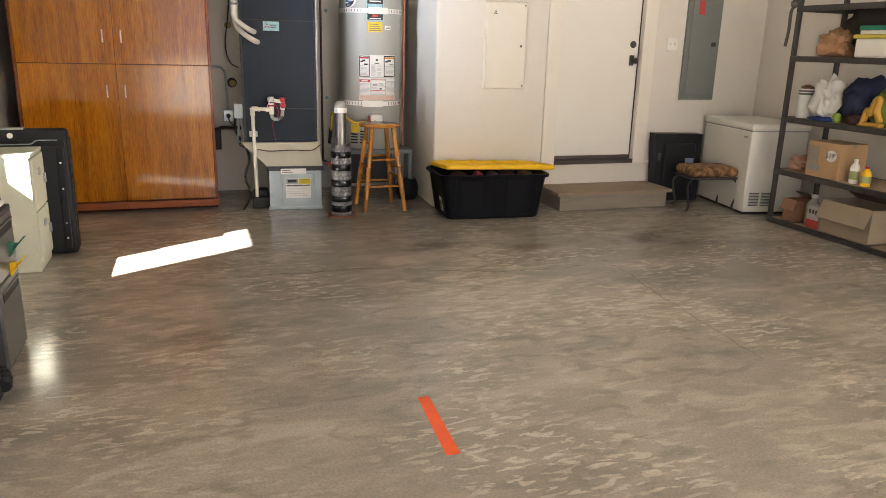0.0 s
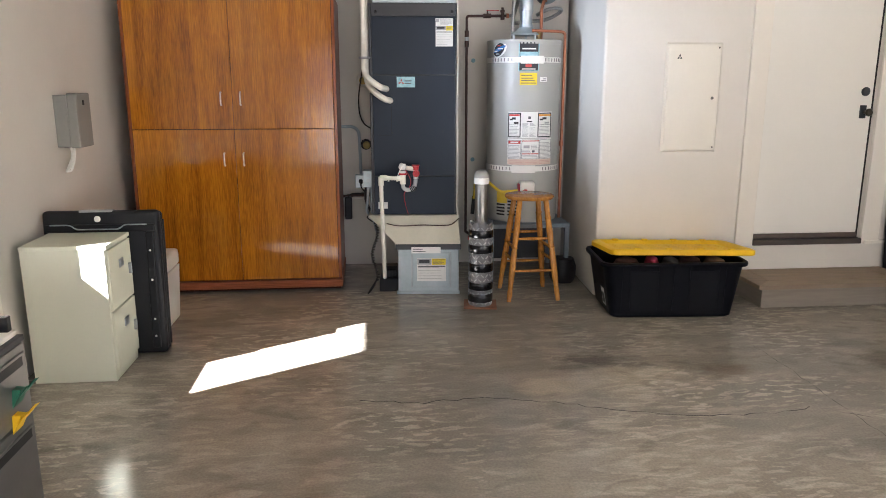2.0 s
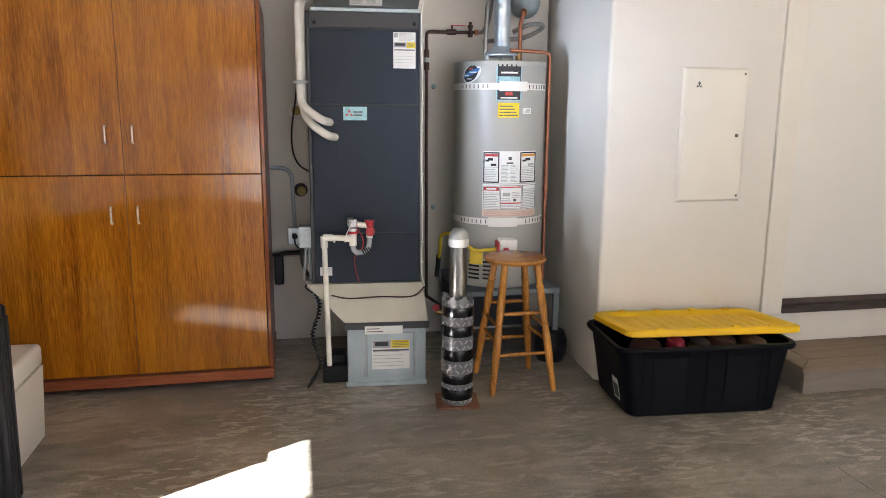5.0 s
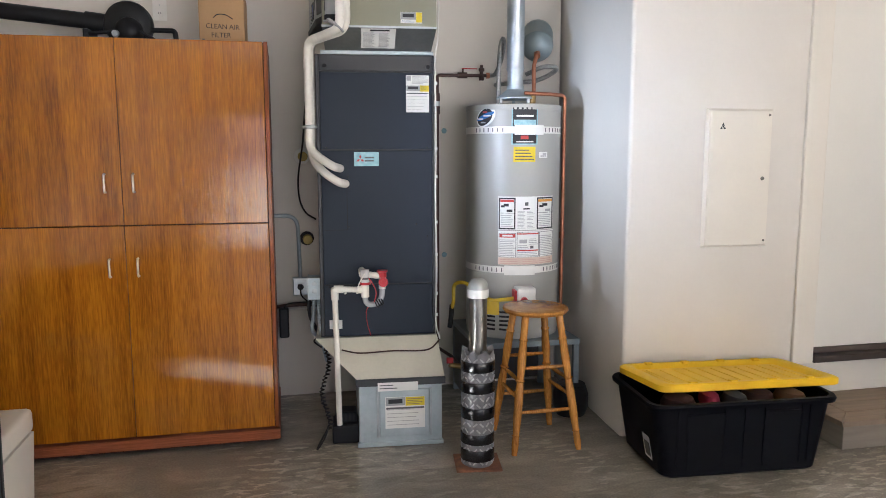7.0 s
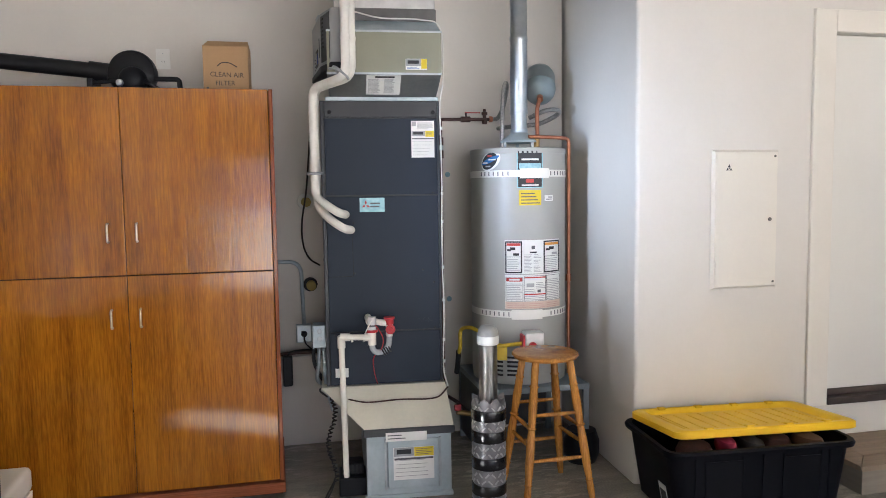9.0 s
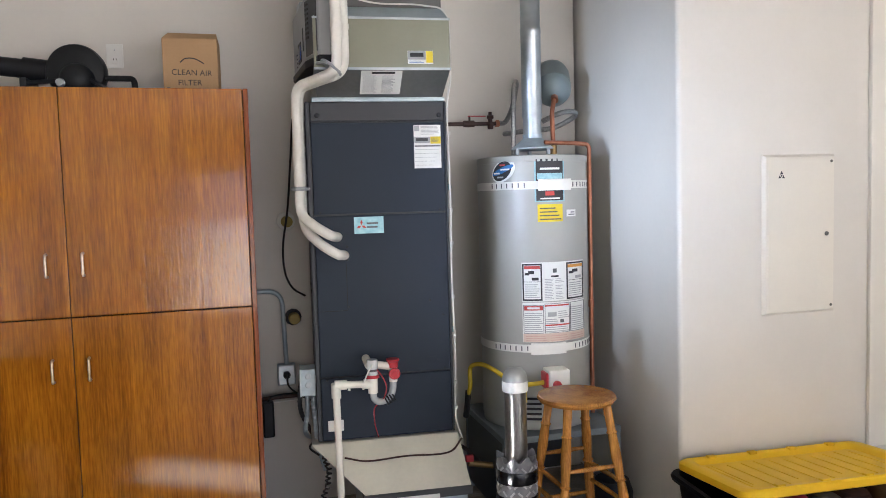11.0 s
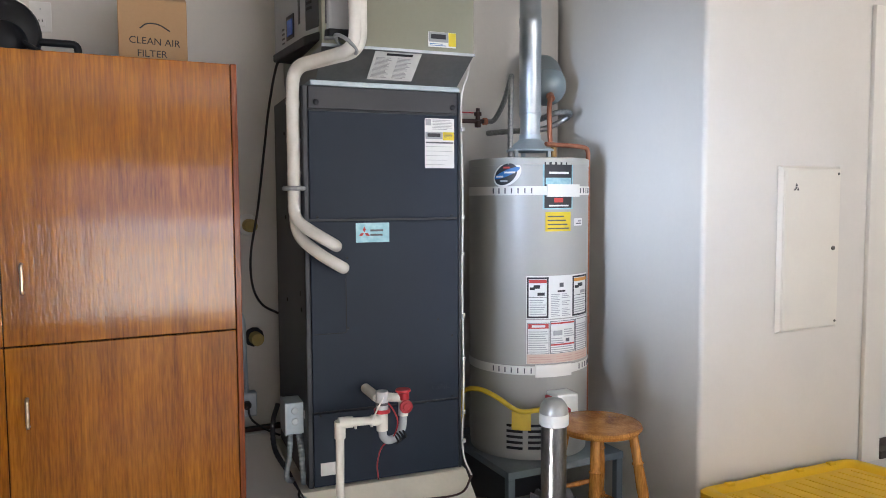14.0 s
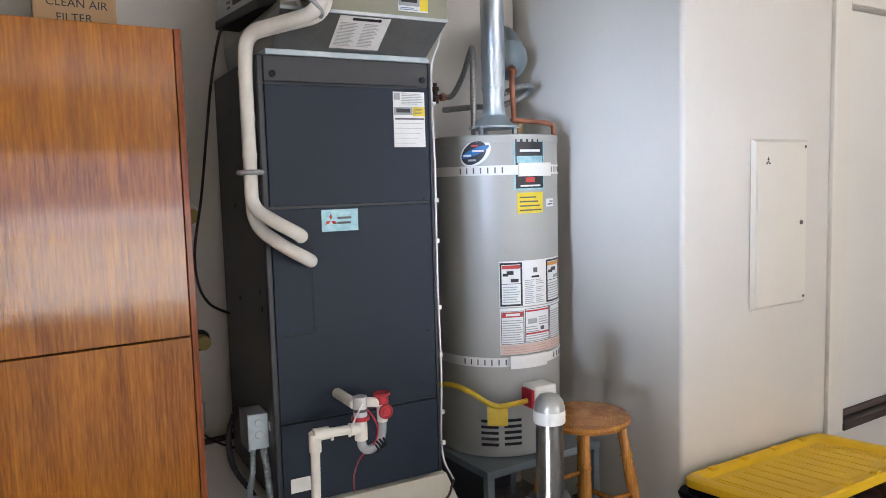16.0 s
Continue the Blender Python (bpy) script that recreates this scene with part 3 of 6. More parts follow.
def air_handler():
    a = thing("air_handler", "dark slate-blue upright air handler with galvanised base and olive plenum", "air handler", AH)
    W, D, B, T = AHW, AHD, 0.57, 2.095
    part("casing", bx(-W, 0.012, B, 0, D, T, 0.003), STEELSIDE, a)
    for z0, z1 in ((B, 0.857), (0.862, 1.592), (1.597, 2.003), (2.008, T)):
        part("front_panel", bx(-W + 0.022, -0.002, z0 + 0.002, -0.012, 0.013, z1 - 0.001, 0.003), STEELSIDE if z0 > 2 else STEELBLUE, a)
    part("corner_post", bx(-W, -0.004, B, -W + 0.02, 0.013, T, 0.004), STEELSIDE, a)
    part("corner_post", bx(-0.010, -0.004, B, 0, 0.013, T, 0.003), STEELSIDE, a)
    for x in (-W + 0.05, -0.035):
        part("screw_cap", lathe([(0, 0), (0.011, 0), (0.011, 0.006), (0.006, 0.009), (0, 0.009)], 14, (x, -0.002, 2.034), TOFACE), BLACKPLASTIC, a, smooth=True)
    for x, z in ((-W + 0.05, 1.606), (-0.04, 1.606), (-0.04, 1.12), (-0.1, 1.19), (-0.47, 1.18), (-0.47, 1.392), (-W + 0.05, 0.85), (-0.04, 0.87), (-0.47, 1.45)):
        part("screw", lathe([(0, 0), (0.005, 0), (0.004, 0.003), (0, 0.003)], 10, (x, -0.002, z), TOFACE), BLACKPLASTIC, a)
    for x0, x1, z0, z1 in ((-0.61, -0.478, 1.162, 1.165), (-0.478, -0.475, 1.165, 1.375)):
        part("hatch_joint", bx(x0, -0.0032, z0, x1, 0, z1), BLACKPLASTIC, a)
    letters("raised_letters", "COIL", 0.034, STEELBLUE, a, pose(-0.09, -0.002, 0.915, 90), 0.0018)
    part("end_panel_hole", bx(-W - 0.001, 0.09, 1.3, -W + 0.002, 0.11, 1.32), BLACKPLASTIC, a)
    for y in (0.08, 0.40):
        for z in (1.95, 1.60, 1.25):
            part("side_plug", lathe([(0, 0), (0.009, 0), (0.007, 0.003), (0, 0.003)], 12, (-W, y, z), pose(0, 0, 0, 0, -90, 0)), BLACKPLASTIC, a)
    # base: sloping sheet and filter box
    part("sloping_cover", loft([(-W - 0.03, -0.02, B - 0.004), (0.01, -0.02, B - 0.004), (0.01, D, B - 0.004), (-W - 0.03, D, B - 0.004)],
                               [(-0.445, -0.208, 0.385), (0.025, -0.208, 0.385), (0.015, D, 0.385), (-0.455, D, 0.385)]), CREAMSHEET, a, "pale sheet-metal sloping cover")
    part("cover_lip", bx(-0.45, -0.217, 0.345, 0.03, D, 0.384, 0.003), DARKGREYPL, a)
    box = part("filter_box", bx(-0.445, -0.21, 0.0, 0.005, D - 0.03, 0.344, 0.004), GALVDULL, a, "galvanised filter box", pose(0.010, 0.028, 0))
    part("box_flange", bx(-0.455, -0.225, 0.0, 0.012, -0.195, 0.022, 0.003), GALVDULL, box)
    part("filter_door", bx(-0.335, -0.222, 0.055, -0.065, -0.208, 0.315, 0.004), GALVDULL, box)
    part("door_edge", bx(-0.35, -0.219, 0.05, -0.337, -0.206, 0.32, 0.002), GALV, box)
    part("door_edge", bx(-0.063, -0.219, 0.05, -0.05, -0.206, 0.32, 0.002), GALV, box)
    slab(box, "label_sheet", -0.305, 0.10, -0.09, 0.275, -0.2225, PAPER)
    slab(box, "label_heading", -0.302, 0.228, -0.198, 0.273, -0.2240, GREYPLASTIC)
    slab(box, "heading_print", -0.288, 0.240, -0.212, 0.264, -0.2255, BLACKINK)
    bars(box, -0.188, 0.230, -0.098, 0.268, 4, -0.2255, INK, 0.25, 15)
    slab(box, "rule", -0.300, 0.208, -0.094, 0.218, -0.2240, INK)
    slab(box, "label_flash", -0.195, 0.225, -0.092, 0.273, -0.2240, YELLOWINK)
    bars(box, -0.295, 0.11, -0.1, 0.215, 5, -0.2242, PALEINK, 0.12, 3)
    slab(box, "maker_strip", -0.345, 0.318, -0.13, 0.365, -0.2465, PAPER)
    bars(box, -0.335, 0.325, -0.24, 0.358, 2, -0.248, INK, 0.3, 8)
    # plenum: bulging hood, tape band and duct
    part("plenum_base", bx(-W + 0.03, -0.005, T, -0.005, D, T + 0.02, 0.003), GALVDULL, a)
    lo, mid, hi = T + 0.02, 2.215, 2.425
    x0, x1 = -W + 0.055, -0.015
    part("hood_skirt", loft([(x0, 0, lo), (x1, 0, lo), (x1, D - 0.02, lo), (x0, D - 0.02, lo)], [(x0 - 0.01, -0.15, mid), (x1 + 0.01, -0.15, mid), (x1 + 0.01, D, mid), (x0 - 0.01, D, mid)]), SKIRT, a)
    part("hood_front", bx(x0 - 0.01, -0.15, mid, x1 + 0.01, D, hi, 0.003), OLIVE, a, "olive-grey enamelled plenum face")
    part("hood_shoulder", loft([(x0 - 0.01, -0.15, hi), (x1 + 0.01, -0.15, hi), (x1 + 0.01, D, hi), (x0 - 0.01, D, hi)], [(x0 + 0.03, 0.0, 2.51), (x1, 0.0, 2.51), (x1, D - 0.03, 2.51), (x0 + 0.03, D - 0.03, 2.51)]), GALVDULL, a)
    part("seam_rail", bx(x0 - 0.012, -0.156, mid - 0.006, x1 + 0.012, -0.148, mid + 0.004), GALV, a)
    part("seam_rail", bx(x0 - 0.012, -0.156, hi - 0.004, x1 + 0.012, -0.148, hi + 0.004), GALV, a)
    part("mastic_band", bx(x0 + 0.025, -0.008, 2.508, x1 + 0.005, D - 0.03, 2.575, 0.006), mat("grey_mastic", (0.16, 0.155, 0.15), None, 20, 0.8, bump=0.6), a)
    part("duct", bx(x0 + 0.03, 0.0, 2.572, x1, D - 0.035, CEIL + 0.05, 0.004), mat("foil_duct_wrap", (0.60, 0.60, 0.58), (0.45, 0.45, 0.44), 10, 0.35, metal=0.7, bump=0.5), a, "silver foil-wrapped duct")
    # stickers
    st = slab(a, "rating_sticker", -0.152, 1.795, -0.028, 1.99, -0.0025, PAPER)
    bars(st, -0.120, 1.945, -0.034, 1.986, 7, -0.004, PALEINK, 0.4, 5)
    slab(st, "print_block", -0.149, 1.962, -0.126, 1.986, -0.0042, PALEINK)
    slab(st, "sticker_heading", -0.150, 1.909, -0.078, 1.936, -0.0042, GREYPLASTIC)
    slab(st, "heading_print", -0.142, 1.917, -0.088, 1.931, -0.0056, BLACKINK)
    slab(st, "sticker_flash", -0.076, 1.905, -0.029, 1.937, -0.0042, YELLOWINK)
    slab(st, "rule", -0.148, 1.892, -0.032, 1.898, -0.0042, INK)
    bars(st, -0.148, 1.8, -0.032, 1.888, 5, -0.0042, PALEINK, 0.08, 6)
    bars(st, -0.072, 1.912, -0.034, 1.932, 4, -0.0056, INK, 0.3, 12)
    lg = slab(a, "maker_badge", -0.435, 1.508, -0.302, 1.583, -0.0025, SILVERFOIL, label="shiny holographic maker's badge")
    b = bmesh.new()
    for k in range(3):
        q = radians(90 + 120 * k)
        c, s_ = math.cos(q), math.sin(q)
        cx, cz, L, w = -0.402 + 0.013 * c, 1.545 + 0.013 * s_, 0.012, 0.006
        vs = [b.verts.new((cx + c * u - s_ * v, -0.0045, cz + s_ * u + c * v)) for u, v in ((-L, 0), (0, -w), (L, 0), (0, w))]
        b.faces.new(vs)
    part("badge_mark", b, REDINK, lg)
    bars(lg, -0.378, 1.528, -0.312, 1.562, 2, -0.0042, INK, 0.45, 4)
    sh = slab(a, "instruction_sheet", -0.390, 0, -0.213, 0.145, 0, PAPER)
    tilt = math.degrees(math.atan2(0.15, mid - lo))
    sh.matrix_local = pose(0, -0.021, lo + 0.011, tilt, 0, 0)
    slab(sh, "sheet_heading", -0.345, 0.13, -0.245, 0.14, -0.0022, BLACKINK)
    bars(sh, -0.380, 0.012, -0.312, 0.12, 17, -0.0022, PALEINK, 0.35, 7)
    bars(sh, -0.298, 0.012, -0.24, 0.12, 16, -0.0022, PALEINK, 0.35, 9)
    mk = slab(a, "service_sticker", -0.19, 2.235, -0.08, 2.29, -0.1505, PAPER)
    slab(mk, "sticker_heading", -0.189, 2.253, -0.112, 2.289, -0.1525, GREYPLASTIC)
    slab(mk, "heading_print", -0.180, 2.264, -0.122, 2.281, -0.1540, BLACKINK)
    bars(mk, -0.184, 2.238, -0.115, 2.249, 2, -0.1525, BLUEINK, 0.35, 14)
    slab(mk, "sticker_flash", -0.11, 2.24, -0.081, 2.289, -0.1525, YELLOWINK)
    slab(a, "small_label", -0.585, 0.615, -0.515, 0.665, -0.0025, PAPER)
    # air purifier on the plenum's flank, turned a little off it
    hu = part("purifier_unit", prism([(0, 0.21), (0, -0.17), (0.028, -0.335), (0.10, -0.35), (0.10, 0.21)], 0.02, 0.30, bevel=0.008), GREYPLASTIC, a, "grey plastic air purifier unit", pose(-0.640, 0.162, 2.236, 0, 0, 8))
    part("base_tray", prism([(-0.006, 0.216), (-0.006, -0.172), (0.024, -0.343), (0.10, -0.358), (0.10, 0.216)], 0.0, 0.032, bevel=0.006), BLACKPLASTIC, hu, "black base tray")
    grille = part("side_grille", bx(0.006, -0.003, 0.05, 0.155, 0.004, 0.285, 0.004), DARKGREYPL, hu, "dark grille cheek", pose(0, -0.17, 0, 0, 0, -80.4))
    for i in range(8):
        part("grille_slot", bx(0.02, -0.006, 0.12 + i * 0.020, 0.055, -0.002, 0.130 + i * 0.020), BLACKPLASTIC, grille)
    part("display_bezel", bx(-0.003, -0.045, 0.055, 0.002, 0.045, 0.145, 0.001), BLACKPLASTIC, hu)
    part("display", bx(-0.005, -0.033, 0.068, -0.001, 0.03, 0.128, 0.001), SCREEN, hu, "small blue display")
    part("slot", bx(-0.003, -0.115, 0.09, 0.002, -0.098, 0.19, 0.001), DARKGREYPL, hu)
    for i in range(4):
        part("status_mark", bx(-0.0025, 0.075, 0.05 + i * 0.018, 0.001, 0.10, 0.056 + i * 0.018), DARKGREYPL, hu)
    part("top_bracket", bx(0.02, 0.10, 0.30, 0.06, 0.20, 0.36, 0.004), GALV, hu, "galvanised strap bracket")
    return a


AHROOT = air_handler()


def ah(x, y, z):
    return AH @ Vector((x, y, z))


def insulated_lines():
    p = thing("refrigerant_lines", "pair of white foam-insulated refrigerant lines", "pipe")
    for k, (dx, dy, end) in enumerate(((0.0, 0.0, (-0.545, -0.125, 1.508)), (0.010, 0.035, (-0.518, -0.13, 1.425)))):
        e = Vector(end)
        top = -0.497 + 0.03 * k
        pts = [(top, -0.265 + dy, CEIL + 0.05), (top, -0.265 + dy, 2.185), (-0.575 + dx, -0.15 + dy, 2.17), (-0.668 + dx, -0.02 + dy, 2.155),
               (-0.668 + dx, 0.0 + dy, 2.02), (-0.668 + dx, 0.0 + dy, 1.60 - 0.06 * k), (e.x - 0.07, -0.085, e.z + 0.045), tuple(e), (e.x + 0.035, 0.004, e.z - 0.012)]
        run = bent_path(pts, 0.075, 8)
        part("insulated_pipe", tube([ah(*v) for v in run], 0.022, 14), FOAM, p, smooth=True)
        # lapped wrap seams
        for z in (2.52, 2.36, 2.02, 1.88, 1.76):
            x_, y_ = (top, -0.265 + dy) if z > 2.2 else (-0.668 + dx, dy)
            part("wrap_seam", tube([ah(x_, y_, z), ah(x_ + 0.001, y_, z + 0.02)], 0.0236, 14), FOAM, p, smooth=True)
    part("pipe_clip", tube([ah(-0.664 + 0.036 * math.cos(i * 0.53), 0.016 + 0.045 * math.sin(i * 0.53), 1.715) for i in range(13)], 0.009, 8), GREYPLASTIC, p)
    part("pipe_tie", tube([ah(-0.52 + 0.036 * math.cos(q), -0.225 + 0.05 * math.sin(q), 2.205 - 0.028 * math.cos(q)) for q in [radians(i * 30) for i in range(13)]], 0.007, 6), GREYPLASTIC, p)
    part("tie_stay", tube([ah(-0.55, -0.22, 2.225), ah(-0.575, -0.16, 2.235), ah(-0.57, -0.145, 2.235)], 0.007, 6), GREYPLASTIC, p)


insulated_lines()


def condensate_drain():
    p = thing("condensate_drain", "white plastic condensate drain with red valves and clear trap", "drain pipe")
    x0, y0, xv, yv = -0.393, -0.185, -0.300, -0.150
    part("outlet_stub", tube([ah(-0.405, 0.005, 0.940), ah(-0.405, -0.172, 0.944)], 0.0185, 14), PVC, p, smooth=True)
    part("clear_adapter", tube([ah(x0, y0, 0.905), ah(x0, y0, 0.972)], 0.0235, 14), mat("frosted_plastic", (0.70, 0.71, 0.72), (0.60, 0.61, 0.62), 40, 0.2), p, "cloudy plastic adapter with printed band", smooth=True)
    part("adapter_print", tube([ah(x0, y0, 0.922), ah(x0, y0, 0.932)], 0.024, 14), INK, p, smooth=True)
    part("red_collar", tube([ah(x0, y0, 0.893), ah(x0, y0, 0.906)], 0.030, 16), REDPLASTIC, p, smooth=True)
    part("tee", tube([ah(x0, y0, 0.895), ah(x0, y0, 0.826)], 0.0215, 14), PVC, p, smooth=True)
    part("tee_branch", tube([ah(x0, y0, 0.866), ah(x0 - 0.04, y0, 0.867)], 0.0205, 14), PVC, p, smooth=True)
    part("cross_pipe", tube([ah(-0.405, -0.15, 0.945), ah(xv, yv, 0.928)], 0.0165, 12), PVC, p, smooth=True)
    part("valve_stem", tube([ah(xv, yv, 0.945), ah(xv, yv, 0.862)], 0.0185, 14), PVC, p, smooth=True)
    part("valve_cap", lathe([(0, 0.02), (0.028, 0.02), (0.029, 0.012), (0.023, 0.008), (0.023, -0.018), (0, -0.018)], 18, ah(xv, yv, 0.942)), REDPLASTIC, p, smooth=True)
    part("valve_knob", lathe([(0, 0), (0.024, 0), (0.026, 0.006), (0.024, 0.012), (0.019, 0.012), (0.018, 0.008), (0.013, 0.008), (0.012, 0.012), (0, 0.013)], 20, ah(xv + 0.004, yv - 0.017, 0.9), AH.to_3x3().to_4x4() @ TOFACE), REDPLASTIC, p, "red ringed valve knob", smooth=True)
    part("trap", tube(smooth_path([ah(x0, y0, 0.83), ah(x0 + 0.004, y0, 0.802), ah(x0 + 0.025, y0 + 0.006, 0.784), ah(-0.33, -0.162, 0.787), ah(xv - 0.006, yv - 0.002, 0.815), ah(xv, yv, 0.865)], 6), 0.0155, 12), CLEARTUBE, p, "clear bent plastic trap", smooth=True)
    for k in range(4):
        part("trap_clamp", tube([ah(-0.339 + k * 0.011, -0.166 + k * 0.003, 0.779 + k * 0.005), ah(-0.333 + k * 0.011, -0.165 + k * 0.003, 0.782 + k * 0.005)], 0.0205, 12), BLACKPLASTIC, p)
    part("drain_pipe", tube(bent_path([ah(x0 - 0.02, y0, 0.866), ah(-0.551, y0, 0.872), ah(-0.540, -0.10, 0.10)], 0.022, 4), 0.0155, 14), PVC, p, smooth=True)
    for v, w in (((-0.505, y0, 0.871), (-0.556, y0, 0.872)), ((-0.551, y0, 0.878), (-0.5502, y0 + 0.006, 0.815))):
        part("elbow_socket", tube([ah(*v), ah(*w)], 0.0205, 14), PVC, p, smooth=True)
    for x_ in (-0.495, -0.435):
        part("pipe_nub", tube([ah(x_, y0 - 0.004, 0.860), ah(x_, y0 - 0.004, 0.845)], 0.0055, 8), PVC, p)
    part("red_wire", tube(smooth_path([ah(-0.40, -0.19, 0.955), ah(-0.36, -0.20, 0.91), ah(-0.335, -0.19, 0.85), ah(-0.35, -0.175, 0.79), ah(-0.385, -0.15, 0.75), ah(-0.38, -0.07, 0.66), ah(-0.36, -0.015, 0.575)], 6), 0.0028, 6), REDPLASTIC, p)
    part("white_tie", tube(smooth_path([ah(-0.395, -0.212, 0.955), ah(-0.42, -0.21, 0.91), ah(-0.435, -0.205, 0.875)], 4), 0.003, 6), WHITEPLASTIC, p)
    q = thing("condensate_pump", "small black condensate pump on the floor", "pump", AH @ pose(-0.505, -0.065, 0))
    part("tank", bx(-0.075, -0.06, 0, 0.075, 0.12, 0.10, 0.008), BLACKPLASTIC, q)
    part("motor_cover", bx(-0.06, -0.02, 0.10, 0.06, 0.11, 0.16, 0.015), BLACKPLASTIC, q)
    for i in range(5):
        part("cooling_rib", bx(-0.05 + i * 0.022, -0.024, 0.11, -0.04 + i * 0.022, -0.018, 0.155), BLACKRUBBER, q)


condensate_drain()

# ---- water heater ----
WHX, WHY, WHR, WHZ = 1.69, 7.327, 0.286, 0.472
TOCAM = math.atan2(3.0 - WHY, 0.3 - WHX)


def around(r, deg, z):
    """A point on the heater's shell: degrees round from the side that faces the room's left front."""
    q = TOCAM + radians(deg)
    return Vector((WHX + r * math.cos(q), WHY + r * math.sin(q), z))


def shell_patch(name, d0, d1, z0, z1, r, material, parent, n=None, label="", t=0.002):
    """A curved sheet on the shell."""
    n = n or max(2, int(abs(d1 - d0) / 4))
    b = bmesh.new()
    rows = [[b.verts.new(around(rr, d0 + (d1 - d0) * i / n, z)) for rr in (r, r + t) for z in (z0, z1)] for i in range(n + 1)]
    for a, c in zip(rows, rows[1:]):
        for i, j in ((0, 1), (1, 3), (3, 2), (2, 0)):
            b.faces.new((a[i], a[j], c[j], c[i]))
    b.faces.new([rows[0][i] for i in (0, 1, 3, 2)]), b.faces.new([rows[-1][i] for i in (0, 1, 3, 2)])
    return part(name, b, material, parent, label, smooth=True)


def oval_patch(name, dc, zc, da, dz, tilt, r, material, parent, label="", n=16):
    """A tilted oval sheet that follows the shell."""
    b = bmesh.new()
    prev = None
    for i in range(n + 1):
        u = -math.cos(math.pi * i / n)
        h = max(0.02, math.sqrt(max(0.0, 1 - u * u))) * dz
        cur = [b.verts.new(around(r, dc + da * u, zc + tilt * u + k * h)) for k in (-1, 1)]
        if prev:
            b.faces.new((prev[0], cur[0], cur[1], prev[1]))
        prev = cur
    return part(name, b, material, parent, label, smooth=True)


def water_heater():
    w = thing("water_heater", "grey cylindrical gas water heater strapped with white bands", "water heater")
    T = 1.858
    part("tank", lathe([(WHR - 0.02, WHZ), (WHR - 0.004, WHZ + 0.004), (WHR - 0.004, WHZ + 0.03), (WHR, WHZ + 0.035), (WHR, T - 0.035), (WHR + 0.003, T - 0.034), (WHR + 0.003, T - 0.004), (WHR - 0.008, T)], 72, (WHX, WHY, 0)), WHGREY, w, smooth=True)
    for z in (1.708, 0.893):
        st = shell_patch("seismic_strap", -178, 178, z - 0.02, z + 0.02, WHR + 0.001, WHITEPLASTIC, w, 80, "white perforated earthquake strap")
        for k in range(7):
            for s_ in (-1, 1):
                dd = 40 + k * 6 if s_ > 0 else -12 - k * 6
                shell_patch("strap_slot", dd, dd + 1.1, z - 0.012, z + 0.012, WHR + 0.003, INK, st, 2)
        shell_patch("strap_buckle", 2 if z > 1 else -8, 36 if z > 1 else 27, z - 0.028, z + 0.028, WHR + 0.003, WHITEPLASTIC, w, 8, "white strap buckle", 0.012)
    # labels
    lb = shell_patch("warning_label", -16, 56, 1.13, 1.325, WHR + 0.001, PAPER, w, 12)
    lb2 = shell_patch("warning_label", -16, 57, 0.925, 1.125, WHR + 0.001, PAPER, w, 12)
    for d0, d1, head in ((-15.4, 4, REDINK), (30, 55, ORANGEINK)):
        shell_patch("frame_line", d0, d1, 1.134, 1.142, WHR + 0.003, BLACKINK, lb, 4)
        shell_patch("frame_line", d0, d1, 1.311, 1.319, WHR + 0.003, BLACKINK, lb, 4)
        for d_ in (d0, d1 - 1.5):
            shell_patch("frame_line", d_, d_ + 1.5, 1.134, 1.319, WHR + 0.003, BLACKINK, lb, 2)
        shell_patch("label_header", d0 + 1.8, d1 - 1.8, 1.293, 1.308, WHR + 0.003, head, lb, 4)
        shell_patch("frame_line", d0 + 1.5, d1 - 1.5, 1.228, 1.230, WHR + 0.003, BLACKINK, lb, 4)
        w_ = d1 - d0
        shell_patch("pictogram", d0 + 0.13 * w_, d0 + 0.36 * w_, 1.262, 1.274, WHR + 0.003, BLACKINK, lb, 2)
        shell_patch("pictogram", d0 + 0.30 * w_, d0 + 0.60 * w_, 1.268, 1.284, WHR + 0.0035, BLACKINK, lb, 2)
        shell_patch("pictogram", d0 + 0.48 * w_, d0 + 0.82 * w_, 1.236, 1.250, WHR + 0.003, (BLACKINK, PALEINK)[head is ORANGEINK], lb, 2)
        for k in range(7):
            shell_patch("print_line", d0 + 2.4, d1 - 2.4 - (k * 7 % 4), 1.150 + k * 0.0105, 1.1535 + k * 0.0105, WHR + 0.003, PALEINK, lb, 3)
    shell_patch("round_seal", 15, 19, 1.272, 1.292, WHR + 0.003, INK, lb, 2)
    shell_patch("label_block", 13, 21, 1.250, 1.258, WHR + 0.003, BLACKINK, lb, 2)
    for k in range(13):
        for d0, d1 in ((6.5, 15.5 - (k * 5 % 3)), (17.5, 27 - (k * 7 % 5))):
            if k not in (5, 9) or d0 < 10:
                shell_patch("print_line", d0, d1, 1.140 + k * 0.0082, 1.143 + k * 0.0082, WHR + 0.003, PALEINK, lb, 2)
    # lower sheet: three framed columns over a faded foot
    shell_patch("faded_foot", -15.5, 56.5, 0.926, 0.968, WHR + 0.0025, FADEDPINK, lb2, 10, "sun-faded pinkish foot of the label")
    for d0, d1, zt in ((-15, 5, 1.110), (6, 33, 1.116), (34, 56, 1.116)):
        for z in (0.970, zt):
            shell_patch("frame_line", d0, d1, z, z + 0.002, WHR + 0.003, INK, lb2, 5)
        for d_ in (d0, d1 - 0.5):
            shell_patch("frame_line", d_, d_ + 0.5, 0.970, zt, WHR + 0.003, INK, lb2, 2)
